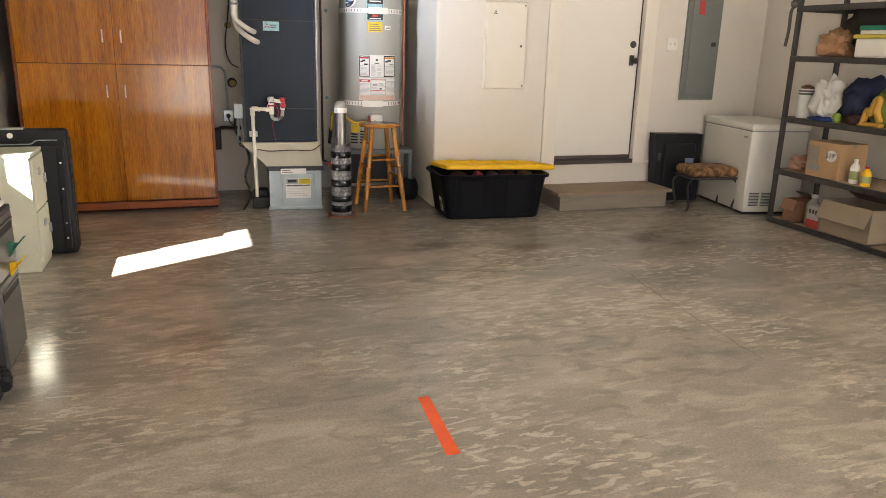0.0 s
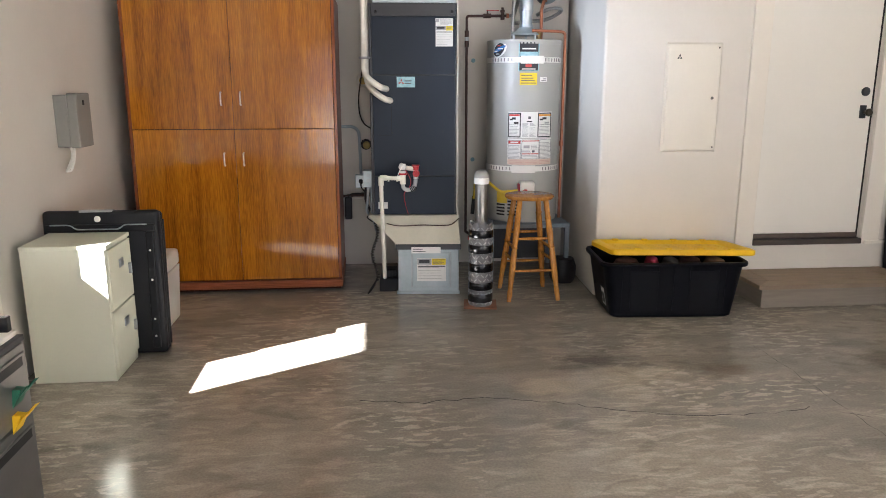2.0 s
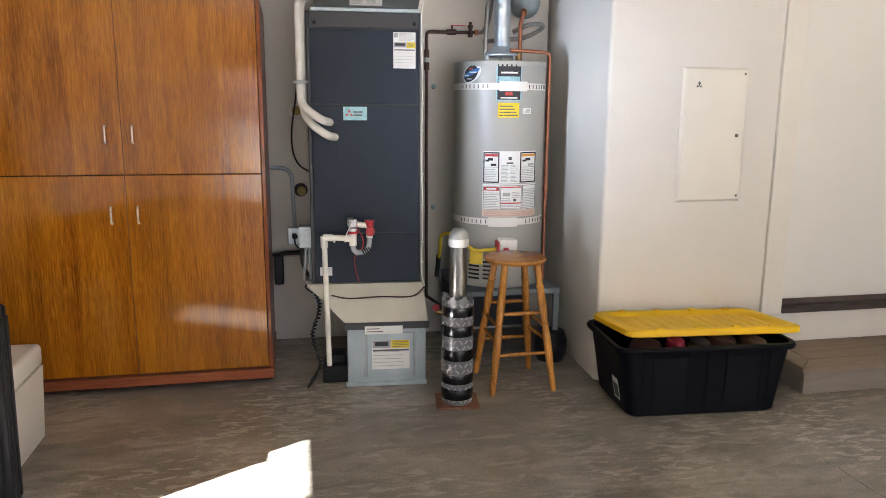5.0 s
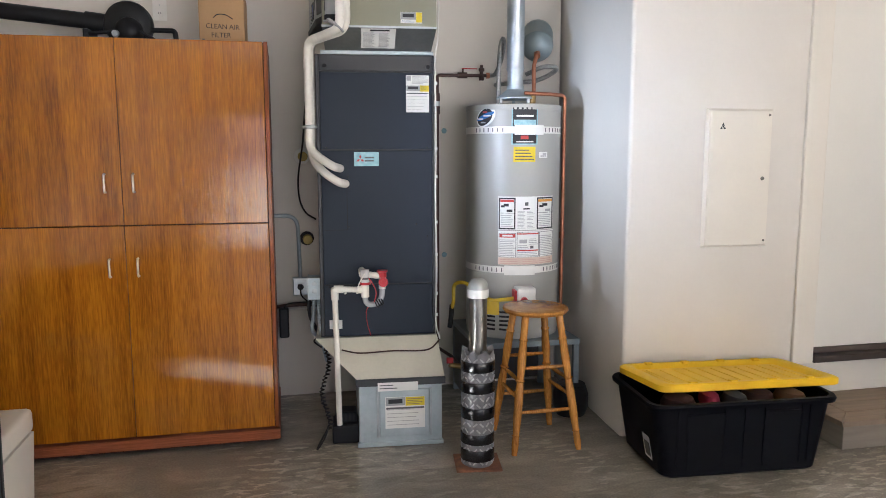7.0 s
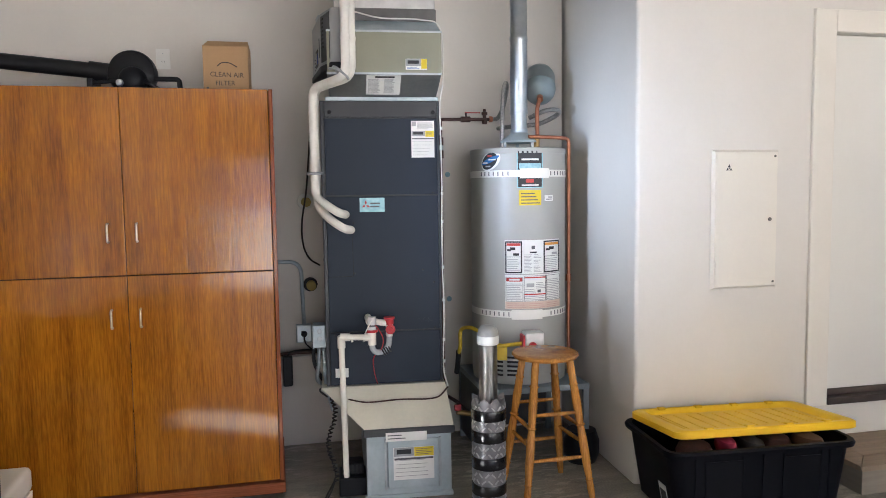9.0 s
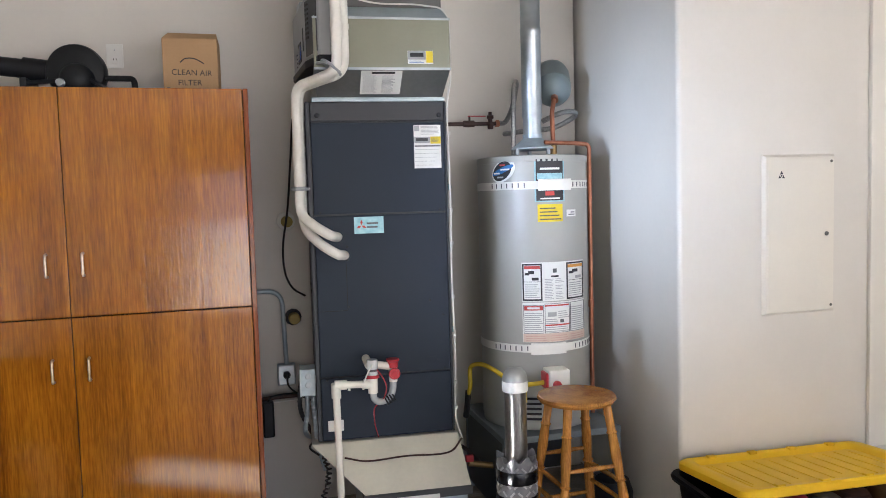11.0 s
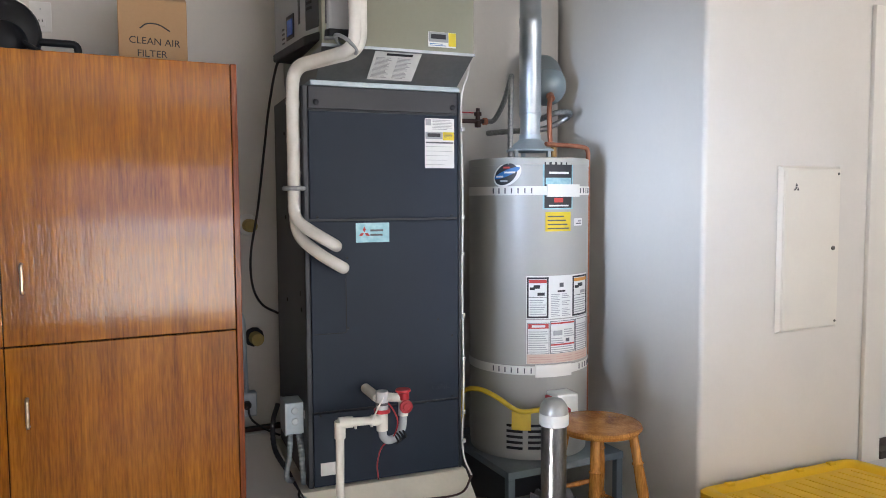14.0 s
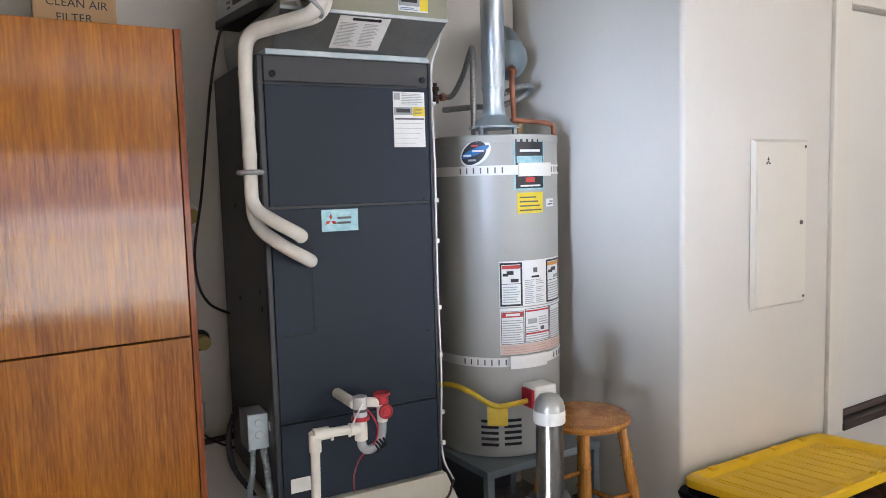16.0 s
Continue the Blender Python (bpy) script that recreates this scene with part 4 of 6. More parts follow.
    shell_patch("label_header", -14.2, 4.2, 1.086, 1.108, WHR + 0.003, REDINK, lb2, 4)
    shell_patch("header_text", -11, 1, 1.092, 1.102, WHR + 0.004, PAPER, lb2, 3)
    for z in (1.104, 1.006):
        shell_patch("red_rule", 6.6, 32.4, z, z + 0.007, WHR + 0.003, REDINK, lb2, 6)
    shell_patch("pictogram", 9, 18, 1.052, 1.074, WHR + 0.003, PALEINK, lb2, 2)
    shell_patch("pictogram", 22, 26, 1.020, 1.036, WHR + 0.003, INK, lb2, 2)
    for d0, d1, n_, z0 in ((-14, 4, 10, 0.978), (20, 32, 4, 1.044), (7, 20, 3, 1.016), (7, 32, 3, 0.976), (35, 55.5, 12, 0.978)):
        for k in range(n_):
            shell_patch("print_line", d0, d1 - (k * 5 % 4), z0 + k * 0.0102, z0 + 0.0035 + k * 0.0102, WHR + 0.003, PALEINK, lb2, 3)
    for k in range(3):
        for d0, d1 in ((-13, 8), (12, 31), (34, 54)):
            shell_patch("print_line", d0, d1 - k, 0.932 + k * 0.011, 0.935 + k * 0.011, WHR + 0.0035, mat("faded_print", (0.62, 0.40, 0.34), None, 20, 0.6), lb2, 4)
    for z0, z1 in ((1.7285, 1.840), (1.625, 1.6875)):
        shell_patch("label_border", -1.6, 29.6, z0 - 0.001, z1, WHR + 0.0002, SILVERFOIL, w, 5)
    bd = shell_patch("maker_label", 0, 28, 1.728, 1.835, WHR + 0.001, BLACKINK, w, 5, "black and blue maker's label")
    shell_patch("label_band", 1, 27, 1.735, 1.765, WHR + 0.003, SILVERFOIL, bd, 5)
    shell_patch("label_text", 4, 24, 1.782, 1.792, WHR + 0.003, PAPER, bd, 5)
    bd2 = shell_patch("maker_label", 0, 28, 1.63, 1.687, WHR + 0.001, BLACKINK, w, 5)
    shell_patch("label_mark", 9, 18, 1.655, 1.675, WHR + 0.003, REDINK, bd2, 3)
    shell_patch("label_text", 4, 24, 1.637, 1.644, WHR + 0.003, PAPER, bd2, 5)
    yl = shell_patch("service_label", 1, 27, 1.525, 1.612, WHR + 0.001, YELLOWINK, w, 5, "yellow service label")
    for k in range(4):
        shell_patch("print_line", 3, 25 - 2 * k, 1.535 + k * 0.018, 1.541 + k * 0.018, WHR + 0.003, INK, yl, 4)
    sl = shell_patch("small_label", 32, 44, 1.548, 1.582, WHR + 0.001, PAPER, w, 3)
    shell_patch("print_line", 34, 42, 1.556, 1.561, WHR + 0.003, INK, sl, 2)
    shell_patch("print_line", 37, 42, 1.566, 1.574, WHR + 0.003, PALEINK, sl, 2)
    # oval badge
    ov = oval_patch("oval_badge", -34, 1.783, 13.5, 0.054, 0.018, WHR + 0.0015, PAPER, w, "oval blue and black sticker with white rim")
    oval_patch("badge_field", -35, 1.782, 10.8, 0.046, 0.016, WHR + 0.003, BLACKINK, ov)
    oval_patch("badge_stripe", -34, 1.787, 12.2, 0.015, 0.022, WHR + 0.0042, BLUEINK, ov)
    for z, d0, d1, m_ in ((1.812, -37, -31, REDINK), (1.790, -36, -26, PAPER), (1.772, -44, -37, PAPER), (1.752, -40, -33, PALEINK)):
        shell_patch("badge_print", d0, d1, z - 0.004, z + 0.004, WHR + 0.0055, m_, ov, 2, t=0.0006)
    # burner slots
    for c_ in (0, 1):
        for k in range(5):
            shell_patch("air_slot", -34 + 20 * c_, -19 + 20 * c_, 0.525 + k * 0.026 + c_ * 0.003, 0.537 + k * 0.026 + c_ * 0.003, WHR + 0.001, BLACKPLASTIC, w, 4)
    # gas valve
    g = around(WHR + 0.04, 14, 0.75)
    gm = pose(g.x, g.y, g.z, 0, 0, math.degrees(TOCAM) + 14 + 90)
    gv = part("gas_valve", bx(-0.055, -0.05, -0.045, 0.055, 0.05, 0.05, 0.008), WHITEPLASTIC, w, "white and red gas control valve", gm)
    part("valve_face", bx(-0.068, -0.04, -0.045, -0.05, 0.04, 0.035, 0.006), REDPLASTIC, gv)
    part("valve_dial", lathe([(0, 0), (0.022, 0), (0.02, 0.018), (0, 0.02)], 18, (-0.015, -0.05, -0.022), TOFACE), REDPLASTIC, gv, smooth=True)
    part("yellow_gas_hose", tube(smooth_path([around(WHR + 0.05, 4, 0.735), around(WHR + 0.05, -8, 0.725), around(WHR + 0.05, -22, 0.72), around(WHR + 0.06, -40, 0.78), around(WHR + 0.07, -55, 0.80), around(WHR + 0.09, -68, 0.77), (1.305, 7.28, 0.68), (1.30, 7.31, 0.62)], 7), 0.0115, 10), YELLOWHOSE, w, "yellow coated gas hose", smooth=True)
    part("hose_sleeve", tube(smooth_path([(1.301, 7.305, 0.645), (1.30, 7.32, 0.58), (1.295, 7.34, 0.50)], 5), 0.016, 10), BLACKRUBBER, w, "black rubber hose sleeve", smooth=True)
    shell_patch("hose_tag", -27, -12, 0.63, 0.715, WHR + 0.045, YELLOWHOSE, w, 4, "yellow plastic tag")
    # draught hood and flue
    part("draft_hood", lathe([(0.115, T + 0.04), (0.115, T + 0.048), (0.062, T + 0.09), (0.052, T + 0.10), (0.052, T + 0.12)], 32, (WHX + 0.01, WHY, 0)), GALVDULL, w, smooth=True)
    for dd in (-50, 60, 180):
        q = around(0.1, dd, T)
        part("hood_leg", bx(q.x - 0.008, q.y - 0.008, T - 0.002, q.x + 0.008, q.y + 0.008, T + 0.045), GALV, w)
    part("flue_reducer", lathe([(0.048, T + 0.10), (0.048, T + 0.20), (0.056, T + 0.225)], 32, (WHX + 0.01, WHY, 0)), GALV, w, smooth=True)
    part("flue_pipe", lathe([(0.0525, T + 0.21), (0.0525, 2.50), (0.054, 2.503), (0.054, 2.53), (0.0515, 2.533), (0.0515, CEIL + 0.05)], 32, (WHX + 0.01, WHY, 0)), GALV, w, "galvanised flue pipe", smooth=True)
    return w


water_heater()


def heater_stand():
    s_ = thing("heater_stand", "low grey metal stand carrying the water heater", "stand")
    x0, x1, y0, y1, z = 1.385, 2.02, 7.0, 7.66, WHZ
    part("top_plate", bx(x0, y0, z - 0.035, x1, y1, z - 0.001, 0.003), STANDGREY, s_)
    for x in (x0 + 0.002, x1 - 0.037):
        for y in (y0 + 0.002, y1 - 0.037):
            part("leg", bx(x, y, 0, x + 0.035, y + 0.035, z - 0.035, 0.003), STANDGREY, s_)
    part("side_panel", bx(x0 + 0.004, y0 + 0.04, 0.05, x0 + 0.012, y1 - 0.04, z - 0.035), DARKGREYPL, s_)
    part("back_panel", bx(x0 + 0.04, y1 - 0.03, 0.05, x1 - 0.04, y1 - 0.022, z - 0.035), DARKGREYPL, s_)


heater_stand()


def heater_pipes():
    T = 1.858
    p = thing("copper_pipework", "copper water pipes at the water heater", "pipe")
    hx, hy = WHX + 0.10, WHY - 0.06
    part("hot_nipple", tube([(hx, hy, T - 0.002), (hx, hy, T + 0.06)], 0.02, 12), mat("brass_fitting", (0.36, 0.24, 0.10), None, 20, 0.4, metal=0.9), p, smooth=True)
    part("relief_pipe", tube(bent_path([(hx - 0.06, hy - 0.03, T + 0.072), (hx + 0.12, hy - 0.02, T + 0.068), (1.995, 7.262, T + 0.062), (1.993, 7.262, 0.42), (2.07, 7.262, 0.40)], 0.03, 5), 0.0115, 12), COPPER, p, smooth=True)
    part("pipe_collar", tube([(1.993, 7.262, 1.05), (1.993, 7.262, 1.09)], 0.016, 12), COPPER, p)
    part("tank_riser", tube(bent_path([(hx + 0.03, hy + 0.06, T), (hx + 0.035, hy + 0.085, 2.10), (hx + 0.07, hy + 0.125, 2.19)], 0.02, 4), 0.0125, 12), COPPER, p, smooth=True)
    part("flex_connector", tube(smooth_path([(hx + 0.015, 7.44, 2.06), (hx + 0.1, 7.38, 2.10), (hx + 0.19, 7.40, 2.105), (hx + 0.2, 7.45, 2.08), (hx + 0.10, 7.5, 2.03), (hx - 0.03, 7.55, 2.02), (hx - 0.1, 7.73, 2.02)], 10), 0.014, 10, ribs=0.07), FLEX, p, smooth=False)
    e = thing("expansion_tank", "grey-blue expansion tank leaning above the water heater", "tank", look((1.862, 7.40, 2.185), (1.925, 7.58, 2.345)) @ pose(0, 0, 0, 180, 0, 0))
    part("shell", lathe([(0.0, 0.0), (0.02, 0.0), (0.045, 0.006), (0.078, 0.026), (0.094, 0.056), (0.098, 0.085), (0.0995, 0.088), (0.0995, 0.094), (0.098, 0.097), (0.098, 0.21), (0.09, 0.245), (0.06, 0.272), (0.0, 0.285)], 40), mat("tank_blue_grey", (0.22, 0.27, 0.28), (0.20, 0.245, 0.255), 4, 0.3), e, smooth=True)
    part("neck", lathe([(0.02, -0.03), (0.02, 0.005)], 16), COPPER, e, smooth=True)
    g = thing("iron_supply_pipe", "dark iron supply pipe with red-handled shutoff valve", "pipe")
    part("pipe_run", tube(bent_path([(1.272, 7.60, 0.30), (1.272, 7.60, 2.062), (1.615, 7.60, 2.066)], 0.02, 4), 0.011, 10), BRONZEPIPE, g, smooth=True)
    for z in (1.90, 1.82):
        part("union", tube([(1.272, 7.60, z), (1.272, 7.60, z + 0.05)], 0.018, 10), BRONZEPIPE, g, smooth=True)
    part("union_steel", tube([(1.272, 7.60, 1.865), (1.272, 7.60, 1.90)], 0.0165, 10), GALV, g, smooth=True)
    part("valve_body", tube([(1.405, 7.60, 2.064), (1.465, 7.60, 2.065)], 0.019, 10), BRONZEPIPE, g, smooth=True)
    part("valve_lever", bx(1.43, 7.585, 2.103, 1.53, 7.60, 2.108), REDPLASTIC, g)
    part("lever_stem", tube([(1.437, 7.592, 2.06), (1.437, 7.592, 2.104)], 0.006, 8), BRONZEPIPE, g)
    part("second_valve", lathe([(0, 0), (0.016, 0), (0.018, 0.03), (0.012, 0.034), (0.012, 0.055), (0.019, 0.058), (0.019, 0.075), (0.01, 0.078), (0.01, 0.095), (0, 0.095)], 14, (1.561, 7.60, 2.035)), BRONZEPIPE, g, smooth=True)
    part("union_nut", tube([(1.592, 7.60, 2.066), (1.612, 7.60, 2.066)], 0.019, 6), COPPER, g)
    part("flex_connector", tube(smooth_path([(1.61, 7.60, 2.066), (1.645, 7.58, 2.075), (1.668, 7.53, 2.15), (1.665, 7.46, 2.245), (1.640, 7.40, 2.265), (1.612, 7.36, 2.20), (1.600, 7.345, 2.02), (1.600, 7.345, 1.855)], 10), 0.013, 10, ribs=0.07), FLEX, g)
    for z in (1.72, 0.90):
        part("strap_anchor", lathe([(0, 0), (0.018, 0), (0.014, 0.012), (0, 0.014)], 14, (1.345, YB - 0.002, z), TOFACE), mat("anchor_blue", (0.25, 0.42, 0.5), None, 20, 0.4), g)


heater_pipes()


def bollard():
    b_ = thing("bollard", "steel pipe bollard wrapped in grey diamond-pattern foam and black tape", "bollard", pose(1.238, 6.438, 0))
    part("base_plate", bx(-0.115, -0.105, 0, 0.115, 0.105, 0.012, 0.002), RUST, b_, "rusty steel base plate", pose(0, 0, 0, 0, 0, -8))
    part("pipe", lathe([(0.0455, 0.01), (0.0455, 0.90)], 32), RAWSTEEL, b_, "bare dark steel pipe", smooth=True)
    part("cap", lathe([(0.0505, 0.875), (0.0515, 0.92), (0.046, 0.94), (0.032, 0.958), (0, 0.965)], 32), ZINC, b_, smooth=True)
    part("cap_collar", lathe([(0.0515, 0.868), (0.053, 0.872), (0.053, 0.905), (0.0515, 0.91)], 32), WHITEPLASTIC, b_, smooth=True)
    w = bmesh.new()
    seg, r0 = 40, 0.081
    rows = [0.012, 0.1, 0.2, 0.3, 0.4, 0.5, 0.575, 0.6]
    rings = []
    for k, z in enumerate(rows):
        ring = []
        for i in range(seg):
            q = 2 * math.pi * i / seg
            dz = 0.010 * math.tanh(4 * math.sin(8 * q)) + 0.004 * math.sin(3 * q) if k == len(rows) - 1 else 0
            rr = r0 + 0.002 * math.sin(3 * q + k)
            ring.append(w.verts.new((rr * math.cos(q), rr * math.sin(q), z + dz)))
        rings.append(ring)
    inner = [w.verts.new((v.co.x * 0.62, v.co.y * 0.62, v.co.z - 0.012)) for v in rings[-1]]
    rings.append(inner)
    for a, c in zip(rings, rings[1:]):
        for i in range(seg):
            w.faces.new((a[i], a[(i + 1) % seg], c[(i + 1) % seg], c[i]))
    part("foam_wrap", w, DIAMOND, b_, "grey diamond-plate pattern foam wrap", smooth=True)
    lug = bmesh.new()
    for j in range(17):
        for i in range(16):
            q, z = 2 * math.pi * (i + 0.5 * (j % 2)) / 16, 0.035 + j * 0.033
            m = Matrix.Rotation(q, 4, 'Z') @ Matrix.Translation((0.0825, 0, z)) @ Matrix.Rotation(radians(45 if (i + j) % 2 else -45), 4, 'X') @ Matrix.Diagonal((0.0045, 0.025, 0.007, 1))
            bmesh.ops.create_cube(lug, size=1.0, matrix=m)
    part("tread_relief", lug, mat("lug_grey", (0.36, 0.36, 0.37), None, 20, 0.28), b_)
    for z, h in ((0.040, 0.055), (0.128, 0.048), (0.258, 0.055), (0.392, 0.052), (0.500, 0.048)):
        part("tape_band", lathe([(0.0852, z), (0.0862, z + 0.003), (0.0862, z + h), (0.0852, z + h + 0.003)], 40), TAPEBLACK, b_, smooth=True)


bollard()


def wooden_stool():
    s_ = thing("bar_stool", "round-seated turned oak bar stool with ring rungs", "stool", pose(1.625, 6.685, 0, 0, 0, 2))
    H = 0.755
    part("seat", lathe([(0, H - 0.034), (0.14, H - 0.034), (0.17, H - 0.028), (0.179, H - 0.014), (0.174, H - 0.003), (0.16, H), (0, H - 0.004)], 44), OAK, s_, smooth=True)
    feet = [(-0.178, -0.185), (0.185, -0.19), (0.17, 0.185), (-0.17, 0.185)]
    tops = [(f[0] * 0.52, f[1] * 0.52) for f in feet]

    def at(i, z):
        t = z / (H - 0.03)
        return Vector((feet[i][0] + (tops[i][0] - feet[i][0]) * t, feet[i][1] + (tops[i][1] - feet[i][1]) * t, z))

    for i in range(4):
        d_ = (at(i, H - 0.03) - at(i, 0))
        L = d_.length
        prof = [(0.0125, 0), (0.016, 0.05), (0.0145, 0.10), (0.018, 0.104), (0.0145, 0.108), (0.019, 0.2), (0.0195, 0.32), (0.0155, 0.385), (0.022, 0.392), (0.0155, 0.40), (0.020, 0.5), (0.017, 0.6), (0.021, 0.607), (0.016, 0.615), (0.0165, L)]
        part("leg", lathe([(r * 1.18, z) for r, z in prof], 16, at(i, 0), d_.to_track_quat('Z', 'Y').to_matrix().to_4x4()), OAK, s_, smooth=True)
    for i, j, zs in ((0, 1, (0.22, 0.45)), (1, 2, (0.29, 0.38)), (2, 3, (0.22, 0.45)), (3, 0, (0.29, 0.38))):
        for z in zs:
            a, c = at(i, z), at(j, z)
            L = (c - a).length
            part("rung", lathe([(0.008, 0), (0.0095, L * 0.2), (0.012, L * 0.5), (0.0095, L * 0.8), (0.008, L)], 12, a, (c - a).to_track_quat('Z', 'Y').to_matrix().to_4x4()), OAK, s_, smooth=True)


wooden_stool()


def rounded_loop(a, c, r, z, n=5):
    """Corners of a rounded rectangle, half sizes a and c."""
    out = []
    for sx, sy, q0 in ((1, 1, 0), (-1, 1, 90), (-1, -1, 180), (1, -1, 270)):
        for k in range(n + 1):
            q = radians(q0 + 90 * k / n)
            out.append((sx * (a - r) + r * math.cos(q), sy * (c - r) + r * math.sin(q), z))
    return out


def ringed(loops, closed=True):
    """A skin over a stack of loops."""
    b = bmesh.new()
    rings = [[b.verts.new(p) for p in loop] for loop in loops]
    n = len(rings[0])
    for u, v in zip(rings, rings[1:]):
        for k in range(n):
            b.faces.new((u[k], u[(k + 1) % n], v[(k + 1) % n], v[k]))
    if closed:
        b.faces.new(rings[0]), b.faces.new(rings[-1])
    return b


def storage_tote():
    t = thing("storage_tote", "black plastic storage tote overfilled under a yellow lid", "tote", pose(2.495, 6.280, 0, 0, 0, -3.6))
    L, W, H, k = 0.412, 0.245, 0.385, 0.06
    a, c = L + k, W + k * 0.28
    part("tub", ringed([rounded_loop(L - 0.015, W - 0.015, 0.05, 0.001), rounded_loop(L, W, 0.055, 0.014), rounded_loop(a - 0.006, c - 0.006, 0.06, H - 0.05), rounded_loop(a, c, 0.06, H - 0.02),
                        rounded_loop(a - 0.006, c - 0.006, 0.055, H - 0.02), rounded_loop(L - 0.008, W - 0.008, 0.05, 0.02)]), NAVYPLASTIC, t, smooth=True)
    part("rim", ringed([rounded_loop(a, c, 0.06, H - 0.03), rounded_loop(a + 0.02, c + 0.02, 0.07, H - 0.028), rounded_loop(a + 0.024, c + 0.024, 0.07, H - 0.012), rounded_loop(a + 0.018, c + 0.018, 0.07, H),
                        rounded_loop(a - 0.004, c - 0.004, 0.06, H), rounded_loop(a - 0.006, c - 0.006, 0.06, H - 0.03)], False), NAVYPLASTIC, t, smooth=True)
    for x in (-0.2, 0.2):
        part("wall_rib", loft([(x - 0.09, -W - 0.003, 0.04), (x + 0.09, -W - 0.003, 0.04), (x + 0.09, -W + 0.01, 0.04), (x - 0.09, -W + 0.01, 0.04)],
                              [(x - 0.10, -c + 0.002, H - 0.06), (x + 0.10, -c + 0.002, H - 0.06), (x + 0.10, -c + 0.02, H - 0.06), (x - 0.10, -c + 0.02, H - 0.06)]), NAVYPLASTIC, t)
    lid = part("lid", ringed([rounded_loop(0.500, 0.239, 0.05, 0.0), rounded_loop(0.509, 0.248, 0.055, 0.006), rounded_loop(0.509, 0.248, 0.055, 0.034), rounded_loop(0.492, 0.241, 0.05, 0.042),
                              rounded_loop(0.455, 0.22, 0.045, 0.042), rounded_loop(0.445, 0.21, 0.04, 0.036), rounded_loop(0.430, 0.195, 0.035, 0.018)]), YELLOWPLASTIC, t, "bright yellow ribbed plastic lid", pose(0.068, 0.058, H + 0.010, -4.0, 1.6, 4.0), smooth=True)
    for i in range(11):
        x = -0.375 + i * 0.075
        y0, y1 = (-0.16, 0.15) if i % 3 else (-0.12, 0.165)
        part("lid_rib", bx(x - 0.003, y0, 0.012, x + 0.003, y1, 0.0235, 0.0015), YELLOWPLASTIC, lid)
    part("lid_panel", bx(-0.395, -0.172, 0.012, 0.395, 0.172, 0.0205, 0.003), YELLOWPLASTIC, lid)
    for x in (-0.33, -0.11, 0.11, 0.33):
        for y in (-0.222, 0.222):
            part("lid_clip", bx(x - 0.022, y - 0.014, 0.034, x + 0.022, y + 0.014, 0.050, 0.005), YELLOWPLASTIC, lid)
    for x in (-0.345, -0.105, 0.0, 0.105, 0.30, 0.345):
        part("wall_fin", loft([(x - 0.004, -W - 0.004, 0.05), (x + 0.004, -W - 0.004, 0.05), (x + 0.004, -W + 0.01, 0.05), (x - 0.004, -W + 0.01, 0.05)],
                              [(x - 0.004, -c - 0.003, H - 0.03), (x + 0.004, -c - 0.003, H - 0.03), (x + 0.004, -c + 0.01, H - 0.03), (x - 0.004, -c + 0.01, H - 0.03)]), NAVYPLASTIC, t)
    lb_ = part("label", loft([(-L - 0.012, -0.15, 0.06), (-L - 0.010, -0.15, 0.06), (-L - 0.010, -0.07, 0.06), (-L - 0.012, -0.07, 0.06)], [(-L - 0.035, -0.15, 0.18), (-L - 0.033, -0.15, 0.18), (-L - 0.033, -0.07, 0.18), (-L - 0.035, -0.07, 0.18)]), PAPER, t)
    part("label_print", loft([(-L - 0.016, -0.145, 0.075), (-L - 0.012, -0.145, 0.075), (-L - 0.012, -0.085, 0.075), (-L - 0.016, -0.085, 0.075)], [(-L - 0.032, -0.145, 0.15), (-L - 0.03, -0.145, 0.15), (-L - 0.03, -0.085, 0.15), (-L - 0.032, -0.085, 0.15)]), INK, lb_)
    c1 = mat("shoe_brown", (0.06, 0.02, 0.012), (0.025, 0.01, 0.008), 18, 0.7)
    for i, (x, col, w_) in enumerate(((-0.3, c1, 0.13), (-0.12, mat("shoe_pink", (0.35, 0.03, 0.08), None, 20, 0.6), 0.07), (0.0, mat("shoe_grey", (0.05, 0.05, 0.05), None, 20, 0.6), 0.08), (0.14, c1, 0.11), (0.3, mat("shoe_tan", (0.10, 0.05, 0.02), None, 20, 0.6), 0.09))):
        sh = part("packed_shoe", lathe([(0, -0.05), (0.05, -0.045), (0.062, -0.01), (0.05, 0.03), (0.02, 0.046), (0, 0.05)], 18, (0, 0, 0), Matrix.Diagonal((w_ * 11, 1.5, 0.9, 1))), col, t, "shoe packed in the tote", pose(x, -0.15 + 0.03 * (i % 2), H - 0.03, 0, 0, 8 * (i - 2)), smooth=True)


storage_tote()

# ---- items on the panel wall ----


